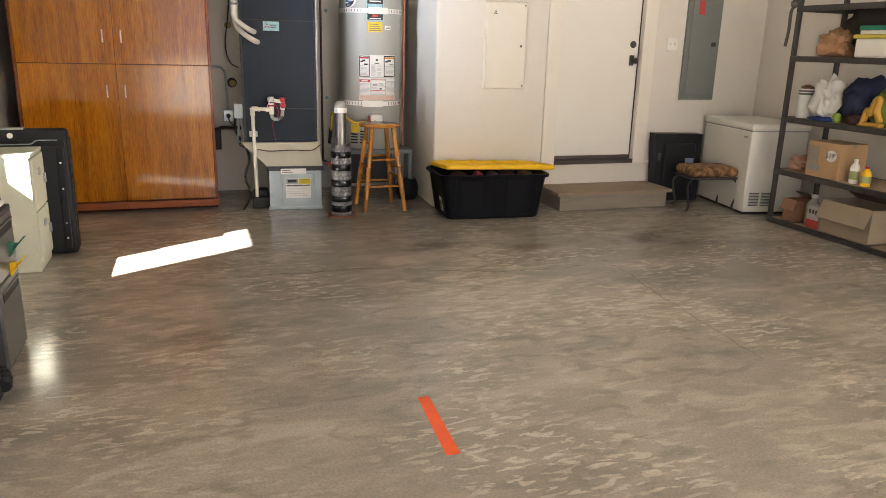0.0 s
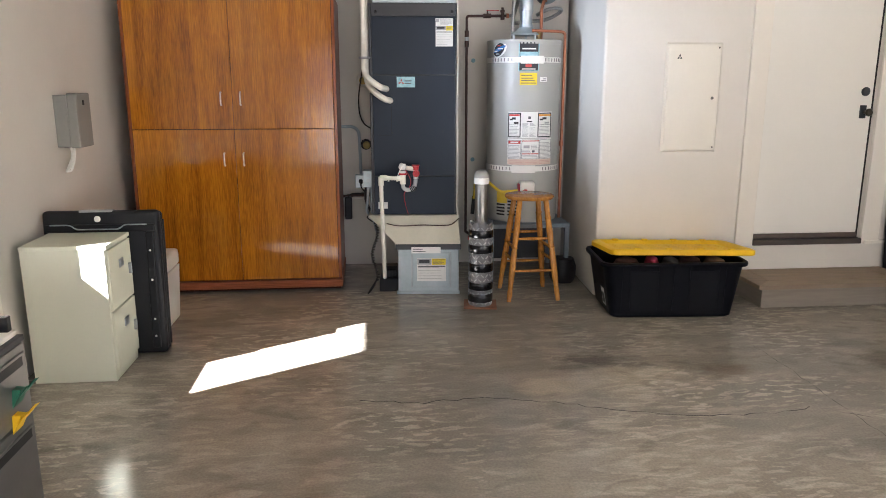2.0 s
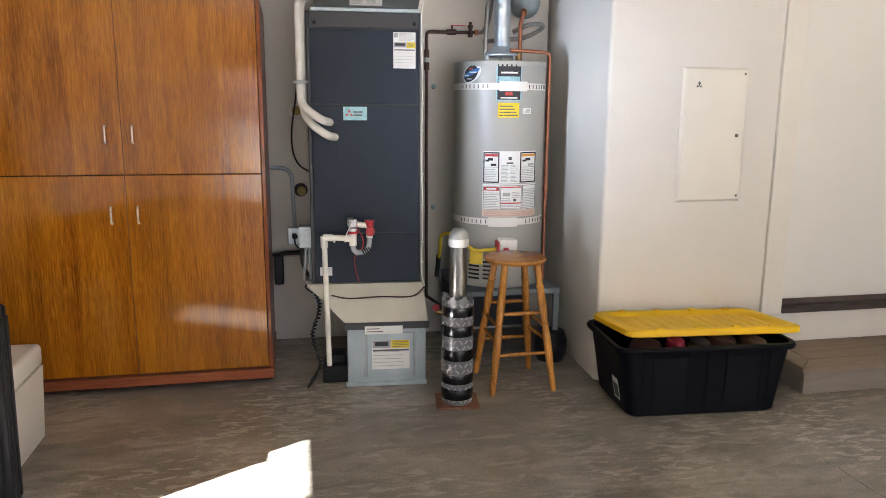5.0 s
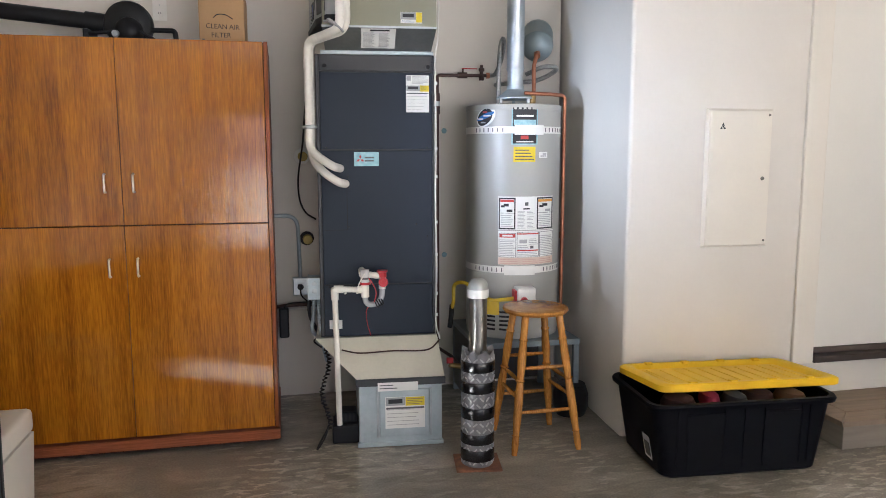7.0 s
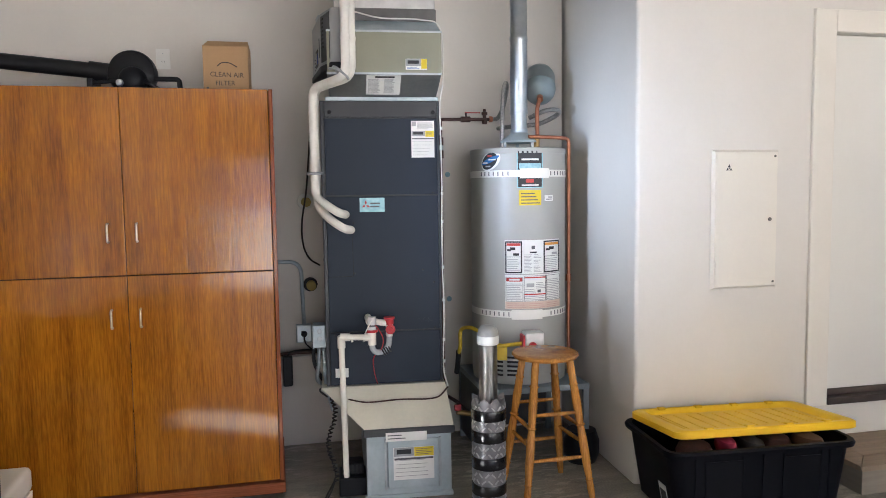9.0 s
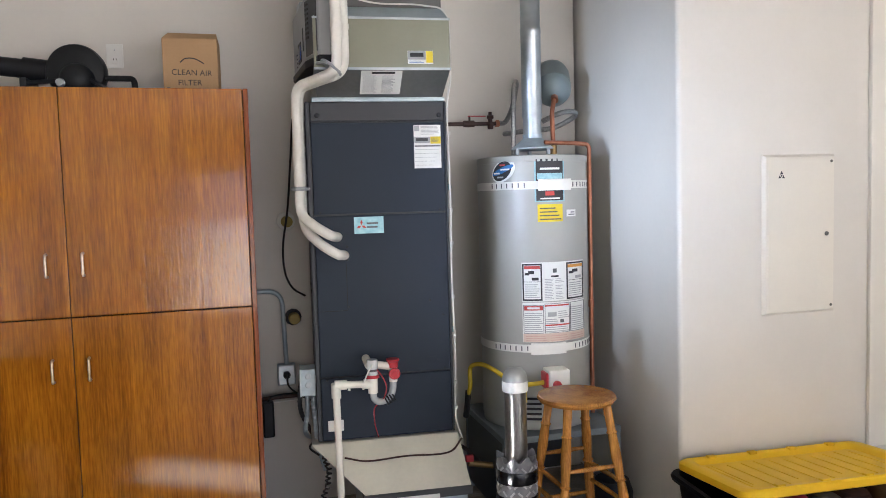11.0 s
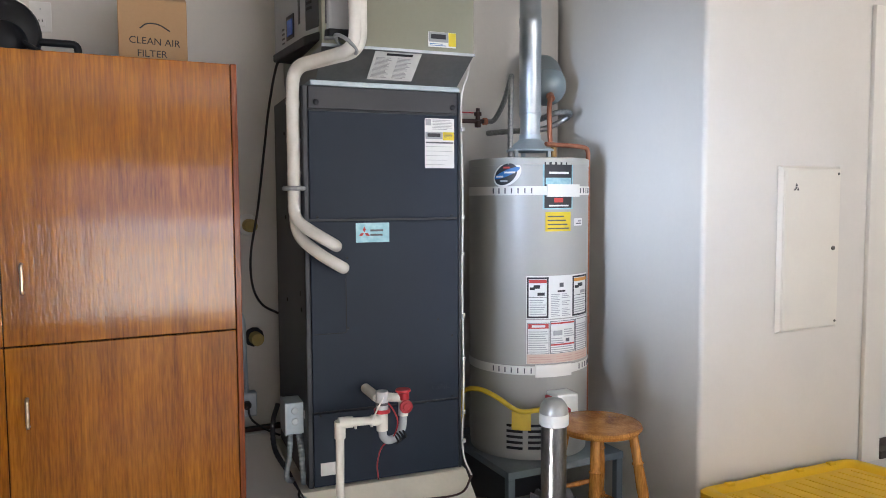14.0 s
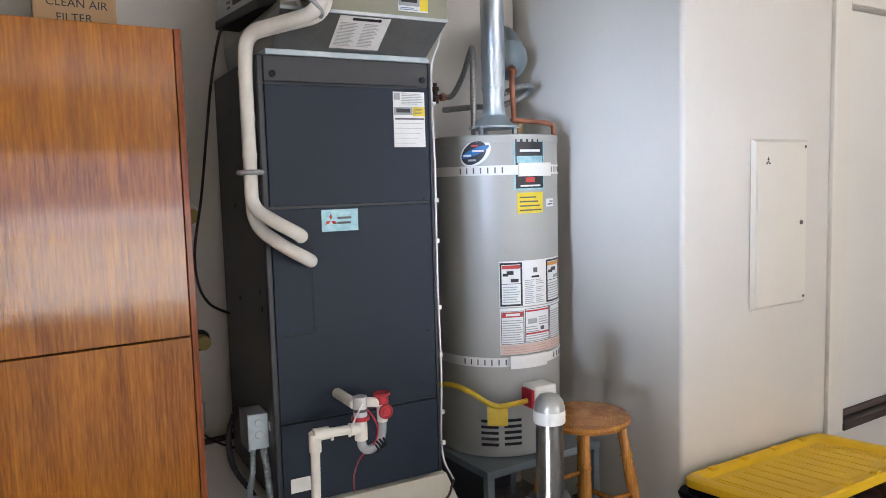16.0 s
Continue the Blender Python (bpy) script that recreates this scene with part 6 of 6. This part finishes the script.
    part("lead", tube(smooth_path([ah(-0.655, 0.05, 0.56), ah(-0.67, -0.01, 0.55), ah(-0.63, -0.03, 0.52)], 5), 0.005, 6), BLACKRUBBER, q)
    part("floor_loop", tube(smooth_path([pts[-1], ah(-0.645, -0.16, 0.03), ah(-0.66, -0.2, 0.006), ah(-0.62, -0.15, 0.05), ah(-0.6, -0.1, 0.1)], 6), 0.005, 6), BLACKRUBBER, q)
    w = thing("control_wire", "white thermostat wire clipped along the air handler edge", "wire")
    part("run", tube(smooth_path([ah(-0.44, -0.02, 2.55), ah(-0.3, -0.045, 2.515), ah(-0.1, -0.045, 2.51), ah(0.012, -0.02, 2.47), ah(0.014, -0.06, 2.2), ah(0.006, 0.0, 2.06), ah(0.010, 0.0, 1.7), ah(0.006, -0.002, 1.3), ah(0.012, 0, 0.95), ah(0.006, 0, 0.65), ah(0.02, -0.06, 0.55)], 10), 0.0038, 6), WHITEPLASTIC, w, smooth=True)
    part("cover_run", tube(smooth_path([ah(0.02, -0.06, 0.55), ah(-0.06, -0.12, 0.51), ah(-0.25, -0.115, 0.51), ah(-0.42, -0.12, 0.505), ah(-0.52, -0.08, 0.515)], 10), 0.0045, 6), BRONZEPIPE, w, "dark taped wire run over the return cover", smooth=True)
    for z in (1.95, 1.6, 1.45, 1.2, 1.02, 0.8, 0.68):
        part("wire_clip", bx(-0.006, -0.008, -0.008, 0.008, 0.004, 0.008, 0.002), WHITEPLASTIC, w, m=AH @ pose(0.009, -0.002, z))
    f = thing("gas_cock", "small brass gas cock low on the wall", "valve")
    part("body", tube([(1.26, 7.2, 0.30), (1.40, 7.2, 0.27)], 0.016, 10), mat("brass_fitting", (0.36, 0.24, 0.10), None, 20, 0.4, metal=0.9), f, smooth=True)
    part("handle", bx(1.24, 7.17, 0.315, 1.28, 7.19, 0.35, 0.003), REDPLASTIC, f)
    part("gas_line", tube(bent_path([(1.33, 7.2, 0.285), (1.33, 7.45, 0.28), (1.272, 7.60, 0.30)], 0.03, 4), 0.011, 10), BRONZEPIPE, f, smooth=True)
    g = thing("floor_pot", "round black plastic pot behind the stool", "pot", pose(1.98, 7.03, 0))
    part("shell", lathe([(0, 0.0), (0.085, 0.0), (0.105, 0.05), (0.105, 0.13), (0.085, 0.19), (0, 0.2)], 28), BLACKPLASTIC, g, smooth=True)


wall_services()

# ---- appliances and small furniture by the door ----
fz = thing("chest_freezer", "white chest freezer with vent grille in the corner", "freezer", pose(4.80, 5.72, 0, 0, 0, -9))
part("body", bx(0, 0, 0.02, 0.56, 0.84, 0.755, 0.012, 2), APPLIANCE, fz)
part("lid", bx(-0.008, -0.012, 0.762, 0.568, 0.85, 0.822, 0.014, 3), APPLIANCE, fz)
part("gasket", bx(0.004, 0.004, 0.75, 0.555, 0.835, 0.766), GREYPLASTIC, fz)
part("badge", bx(-0.003, 0.06, 0.69, 0.002, 0.12, 0.705), GREYPLASTIC, fz)
part("plinth", bx(0.02, 0.02, 0, 0.54, 0.82, 0.022), BLACKPLASTIC, fz)
for c_ in range(2):
    for k in range(9):
        part("vent_slot", bx(0.05 + c_ * 0.12, -0.003, 0.08 + k * 0.014, 0.145 + c_ * 0.12, 0.002, 0.087 + k * 0.014), DARKGREYPL, fz)
part("lid_handle", bx(0.02, -0.022, 0.768, 0.54, -0.008, 0.79, 0.005), APPLIANCE, fz)

ca = thing("black_case", "upright black plastic equipment case against the wall", "case", pose(4.56, 6.42, 0, 0, 0, -6))
part("shell", loft([(-0.22, -0.005, 0.0), (0.24, -0.005, 0.0), (0.24, 0.13, 0.0), (-0.22, 0.13, 0.0)], [(-0.25, 0.02, 0.655), (0.25, 0.02, 0.65), (0.25, 0.15, 0.65), (-0.25, 0.15, 0.655)]), BLACKPLASTIC, ca)
part("front_pad", bx(-0.16, -0.012, 0.05, 0.18, 0.02, 0.56, 0.02, 3), BLACKPLASTIC, ca)
part("side_latch", bx(-0.22, -0.008, 0.40, -0.19, 0.02, 0.47, 0.006), DARKGREYPL, ca)
slab(ca, "sticker", 0.07, 0.33, 0.16, 0.42, -0.012, mat("pale_blue_sticker", (0.35, 0.4, 0.55), None, 20, 0.5))


def vanity_stool():
    o = thing("vanity_stool", "small stool with leopard-print cushion and curved metal legs", "stool", pose(4.63, 6.06, 0, 0, 0, -10))
    part("cushion", bx(-0.24, -0.17, 0.315, 0.24, 0.17, 0.405, 0.04, 4), LEOPARD, o, "padded leopard-print seat", smooth=True)
    part("seat_rim", bx(-0.235, -0.165, 0.295, 0.235, 0.165, 0.318, 0.006), SHELFSTEEL, o)
    for sx in (-1, 1):
        for sy in (-1, 1):
            part("leg", tube(smooth_path([(sx * 0.20, sy * 0.13, 0.30), (sx * 0.25, sy * 0.15, 0.24), (sx * 0.235, sy * 0.15, 0.12), (sx * 0.215, sy * 0.14, 0.04), (sx * 0.24, sy * 0.155, 0.008)], 5), 0.011, 8), SHELFSTEEL, o, "curved grey metal leg", smooth=True)


vanity_stool()

# ---- steel shelving with its load ----
SHX0, SHX1, SHY0, SHY1 = 4.85, 5.36, 3.55, 5.46
LEVELS = (0.045, 0.47, 0.915, 1.415, 1.81)


def shelving():
    s_ = thing("shelving_unit", "dark hammered-steel shelving unit loaded with household items", "shelving")
    for x in (SHX0, SHX1 - 0.035):
        for y in (SHY0, SHY1 - 0.035):
            part("post", bx(x, y, 0, x + 0.035, y + 0.035, 2.0, 0.004), SHELFSTEEL, s_)
    for z in LEVELS:
        part("front_beam", bx(SHX0 - 0.004, SHY0, z - 0.045, SHX0 + 0.02, SHY1, z, 0.006), SHELFSTEEL, s_)
        part("rear_beam", bx(SHX1 - 0.02, SHY0, z - 0.045, SHX1 + 0.004, SHY1, z, 0.006), SHELFSTEEL, s_)
        part("end_beam", bx(SHX0, SHY1 - 0.02, z - 0.045, SHX1, SHY1 + 0.004, z, 0.006), SHELFSTEEL, s_)
        part("deck", bx(SHX0 + 0.02, SHY0, z - 0.016, SHX1 - 0.02, SHY1 - 0.02, z - 0.003), PARTICLE, s_)


shelving()


def crumpled(name, label, cat, m, sx, sy, sz, material, seed, k=0.25, parts=()):
    """A soft, folded heap that sits on its base."""
    t = thing(name, label, cat, m)
    b = bmesh.new()
    bmesh.ops.create_icosphere(b, subdivisions=4, radius=1.0)
    for v in b.verts:
        n = noise.fractal(v.co * 1.7 + Vector((seed, 0, 0)), 0.9, 2.0, 4) * k
        v.co *= 1 + n
        v.co.z = max(v.co.z, -0.75)
        v.co = Vector((v.co.x * sx, v.co.y * sy, (v.co.z + 0.75) * sz))
    part("folds", b, material, t, smooth=True)
    return t


def carton(name, label, m, w, d, h, material, open_top=False):
    """Front faces local -y."""
    t = thing(name, label, "box", m)
    if not open_top:
        part("carton", bx(-w / 2, 0, 0.001, w / 2, d, h, 0.003), material, t)
        part("seam_tape", bx(-w / 2 - 0.001, d / 2 - 0.02, h - 0.03, w / 2 + 0.001, d / 2 + 0.02, h + 0.0015), CARDLIGHT, t)
    else:
        b = bmesh.new()
        for a in ((-w / 2, 0, w / 2, 0.006), (-w / 2, d - 0.006, w / 2, d), (-w / 2, 0.006, -w / 2 + 0.006, d - 0.006), (w / 2 - 0.006, 0.006, w / 2, d - 0.006)):
            bx(a[0], a[1], 0.001, a[2], a[3], h, bm=b)
        bx(-w / 2, 0, 0.001, w / 2, d, 0.008, bm=b)
        part("carton", b, material, t)
        part("flap", bx(-w / 2, 0, 0, w / 2, 0.005, d * 0.42), material, t, m=pose(0, 0, h, 160, 0, 0))
        part("flap", bx(-w / 2, -0.005, 0, w / 2, 0, d * 0.55), mat("flap_dark", (0.10, 0.07, 0.05), None, 6, 0.8), t, m=pose(0, d - 0.01, h, 60, 0, 0))
    return t


TOSHELF = -90


def on_shelf(y, level, depth=0.03, turn=0):
    return pose(SHX0 + depth, y, LEVELS[level], 0, 0, TOSHELF + turn)


def bottle(name, label, m, r, h, body_mat, cap_mat, neck=0.4):
    t = thing(name, label, "bottle", m)
    part("bottle", lathe([(0, 0.001), (r * 0.95, 0.001), (r, 0.01), (r, h * 0.62), (r * 0.85, h * 0.72), (r * neck, h * 0.85), (r * neck, h * 0.92)], 24), body_mat, t, smooth=True)
    part("cap", lathe([(r * neck * 1.15, h * 0.9), (r * neck * 1.15, h), (0, h)], 16), cap_mat, t, smooth=True)
    part("label", lathe([(r + 0.001, h * 0.18), (r + 0.0015, h * 0.2), (r + 0.0015, h * 0.5), (r + 0.001, h * 0.52)], 24), mat("bottle_label", (0.35, 0.38, 0.16), None, 20, 0.6), t, smooth=True)


carton("open_carton", "small open cardboard carton with bottles", on_shelf(5.24, 0, 0.03), 0.15, 0.22, 0.19, mat("carton_brown", (0.25, 0.13, 0.07), None, 8, 0.8), True)
bottle("jug", "clear plastic jug with green label", on_shelf(5.15, 0, 0.10) @ pose(0.04, 0.05, 0.0), 0.058, 0.25, mat("translucent_plastic", (0.5, 0.5, 0.45), None, 8, 0.3), WHITEPLASTIC)
wb = carton("printed_box", "white and red printed carton", on_shelf(4.985, 0, 0.03), 0.13, 0.2, 0.19, mat("white_print", (0.6, 0.58, 0.54), None, 8, 0.6))
slab(wb, "red_panel", -0.064, 0.002, 0.064, 0.07, -0.0005, REDINK)
for i in range(3):
    slab(wb, "print_mark", -0.045 + i * 0.033, 0.12, -0.025 + i * 0.033, 0.155, -0.0005, INK)
bc = carton("open_carton", "large open brown cardboard carton", on_shelf(4.64, 0, 0.0), 0.47, 0.36, 0.27, CARDLIGHT, True)
slab(bc, "hand_slot", -0.05, 0.175, 0.05, 0.19, -0.0005, mat("slot_dark", (0.04, 0.03, 0.02), None, 8, 0.8))
crumpled("folded_cloth", "pinkish folded cloth on the shelf", "cloth", on_shelf(5.31, 1, 0.17), 0.13, 0.12, 0.075, mat("pink_cloth", (0.42, 0.24, 0.17), None, 10, 0.9), 3.0)
pb = carton("price_box", "brown cardboard box with a printed price", on_shelf(4.965, 1, 0.02), 0.33, 0.27, 0.285, CARDBOARD)
burst = bmesh.new()
ring_ = [burst.verts.new((0.078 + (0.058, 0.049)[k % 2] * math.cos(k * math.pi / 18), -0.0012, 0.184 + (0.050, 0.042)[k % 2] * math.sin(k * math.pi / 18))) for k in range(36)]
burst.faces.new(ring_)
part("price_burst", burst, PAPER, pb)
letters("price", "$19", 0.056, BLACKINK, pb, pose(0.064, -0.0025, 0.183, 90))
letters("cents", "99", 0.022, BLACKINK, pb, pose(0.108, -0.0025, 0.196, 90))
slab(pb, "picture_panel", -0.155, 0.09, -0.05, 0.25, -0.0005, CARDLIGHT)
slab(pb, "picture_car", -0.15, 0.05, -0.03, 0.10, -0.001, mat("print_grey", (0.3, 0.29, 0.27), None, 20, 0.7))
for i in range(3):
    slab(pb, "print_band", -0.145, 0.13 + i * 0.035, -0.06, 0.15 + i * 0.035, -0.0015, mat("print_grey", (0.3, 0.29, 0.27), None, 20, 0.7))
bottle("bottle", "white plastic bottle on the shelf", on_shelf(4.70, 1, 0.08), 0.035, 0.19, WHITEPLASTIC, WHITEPLASTIC)
bottle("bottle", "yellow bottle with a red cap", on_shelf(4.58, 1, 0.07), 0.035, 0.15, YELLOWPLASTIC, REDPLASTIC)
cn = thing("tall_can", "white printed tall can holding brown scraps", "can", on_shelf(5.32, 2, 0.10))
part("can", lathe([(0, 0.001), (0.062, 0.001), (0.062, 0.24), (0.056, 0.24), (0.056, 0.02), (0, 0.02)], 28), PAPER, cn, smooth=True)
part("can_band", lathe([(0.0625, 0.19), (0.063, 0.192), (0.063, 0.205), (0.0625, 0.207)], 28), mat("band_green", (0.1, 0.16, 0.08), None, 20, 0.5), cn, smooth=True)
part("can_print", lathe([(0.0625, 0.214), (0.063, 0.215), (0.063, 0.228), (0.0625, 0.229)], 28), INK, cn, smooth=True)
part("scraps", lathe([(0.055, 0.22), (0.05, 0.255), (0.02, 0.27), (0, 0.265)], 9), mat("scrap_brown", (0.16, 0.08, 0.03), None, 20, 0.9), cn)
crumpled("plastic_bag", "crumpled white plastic bag on the shelf", "bag", on_shelf(5.10, 2, 0.14), 0.13, 0.13, 0.19, mat("bag_white", (0.72, 0.70, 0.66), None, 10, 0.45), 7.0, 0.35)
crumpled("fabric_bag", "dark navy fabric bag on the shelf", "bag", on_shelf(4.82, 2, 0.24), 0.22, 0.2, 0.20, mat("navy_cloth", (0.012, 0.018, 0.05), None, 10, 0.8), 11.0, 0.3)
crumpled("blue_cloth", "bright blue cloth hanging over the shelf edge", "cloth", on_shelf(5.06, 2, 0.05), 0.14, 0.065, 0.02, mat("blue_cloth", (0.02, 0.06, 0.25), None, 10, 0.8), 5.0, 0.2)
crumpled("green_ball", "lime green soft toy on the shelf", "toy", on_shelf(4.93, 2, 0.06), 0.04, 0.04, 0.045, mat("lime", (0.35, 0.5, 0.06), None, 10, 0.7), 2.0, 0.15)
crumpled("brown_bundle", "dark brown bundle on the shelf", "bundle", on_shelf(4.78, 2, 0.07), 0.08, 0.06, 0.05, mat("dark_brown", (0.06, 0.025, 0.02), None, 10, 0.8), 4.0, 0.2)
crumpled("green_cloth", "olive green cloth on the shelf", "cloth", on_shelf(4.60, 2, 0.18), 0.12, 0.1, 0.16, mat("olive_cloth", (0.16, 0.2, 0.03), None, 10, 0.8), 9.0, 0.25)
ty = thing("plastic_toy", "yellow-orange plastic toy on the shelf", "toy", on_shelf(4.64, 2, 0.07))
part("toy_body", tube(smooth_path([(-0.06, 0, 0.03), (-0.03, 0, 0.12), (0.0, 0, 0.10), (0.03, 0, 0.19), (0.06, 0, 0.20), (0.05, 0, 0.12), (0.09, 0, 0.04)], 6), 0.025, 10), mat("toy_orange", (0.6, 0.33, 0.04), None, 10, 0.5), ty, smooth=True)
part("toy_foot", bx(-0.09, -0.03, 0.001, 0.11, 0.03, 0.03, 0.01), mat("toy_orange", (0.6, 0.33, 0.04), None, 10, 0.5), ty)
crumpled("paper_sack", "crumpled brown paper sack on the upper shelf", "sack", on_shelf(5.13, 3, 0.13), 0.14, 0.12, 0.12, mat("sack_brown", (0.40, 0.22, 0.11), None, 8, 0.8), 6.0, 0.4)
crumpled("dark_bag", "dark grey bag at the back of the upper shelf", "bag", on_shelf(5.0, 3, 0.34), 0.3, 0.1, 0.22, mat("dark_bag", (0.05, 0.04, 0.035), None, 8, 0.7), 8.0, 0.2)
tb = thing("plastic_tub", "white plastic tub with yellow and green lids", "tub", on_shelf(4.68, 3, 0.05))
part("tub", bx(-0.19, 0, 0.001, 0.19, 0.25, 0.14, 0.012), WHITEPLASTIC, tb)
part("tub_lid", bx(-0.21, -0.012, 0.14, 0.21, 0.262, 0.17, 0.008), mat("pale_yellow", (0.65, 0.52, 0.06), None, 10, 0.5), tb)
part("upper_box", bx(-0.17, 0.01, 0.171, 0.18, 0.24, 0.20, 0.005), WHITEPLASTIC, tb)
part("upper_lid", bx(-0.18, 0.005, 0.20, 0.19, 0.245, 0.235, 0.006), mat("sea_green", (0.02, 0.25, 0.16), None, 10, 0.5), tb)
sp = thing("hanging_straps", "dark straps tied to the shelving post", "strap", pose(SHX0 + 0.01, SHY1 + 0.02, 1.83))
part("strap", tube(smooth_path([(0, 0, 0), (0.0, 0.05, -0.06), (0.01, 0.06, -0.2), (0.0, 0.065, -0.34)], 6), 0.013, 8), mat("strap_grey", (0.12, 0.115, 0.10), None, 20, 0.8), sp, smooth=True)
part("knot", lathe([(0, -0.04), (0.03, -0.02), (0.035, 0.01), (0.015, 0.035), (0, 0.04)], 12, (0, 0.02, 0)), mat("strap_grey", (0.12, 0.115, 0.10), None, 20, 0.8), sp, smooth=True)

# ---- marks on the floor ----
tp = tagged(part("tape_strip", prism([(0.893, 2.555), (0.947, 2.552), (0.968, 3.013), (0.918, 3.017)], 0.0005, 0.0015), ORANGE), "short strip of orange tape stuck on the floor", "tape")


def crack(pts, seed, w=0.004):
    rnd = random.Random(seed)
    path = []
    for (x0, y0), (x1, y1) in zip(pts, pts[1:]):
        n = max(3, int(math.hypot(x1 - x0, y1 - y0) / 0.05))
        for i in range(n):
            t = i / n
            path.append((x0 + (x1 - x0) * t + rnd.uniform(-0.012, 0.012), y0 + (y1 - y0) * t + rnd.uniform(-0.012, 0.012)))
    b = bmesh.new()
    prev = None
    for i, (x, y) in enumerate(path):
        dx, dy = (path[min(i + 1, len(path) - 1)][0] - path[max(i - 1, 0)][0], path[min(i + 1, len(path) - 1)][1] - path[max(i - 1, 0)][1])
        L = math.hypot(dx, dy) or 1
        ww = w * rnd.uniform(0.15, 0.6)
        cur = [b.verts.new((x - dy / L * ww, y + dx / L * ww, 0.0008)), b.verts.new((x + dy / L * ww, y - dx / L * ww, 0.0008))]
        if prev:
            b.faces.new((prev[0], prev[1], cur[1], cur[0]))
        prev = cur
    tagged(part("floor_crack", b, mat("crack_dark", (0.03, 0.025, 0.02), None, 20, 0.9)), "thin dark hairline crack in the concrete", "crack", kind="structure")


crack([(0.426, 4.895), (0.732, 4.847), (1.048, 4.885), (1.373, 4.795), (1.674, 4.665), (2.029, 4.577), (2.453, 4.581), (2.659, 4.638)], 1, 0.008)
crack([(2.757, 5.491), (2.776, 4.928), (2.762, 4.616), (2.764, 4.309), (2.715, 4.034), (2.66, 3.3), (2.646, 2.9)], 2, 0.004)
crack([(2.723, 4.556), (2.883, 4.474)], 3, 0.005)
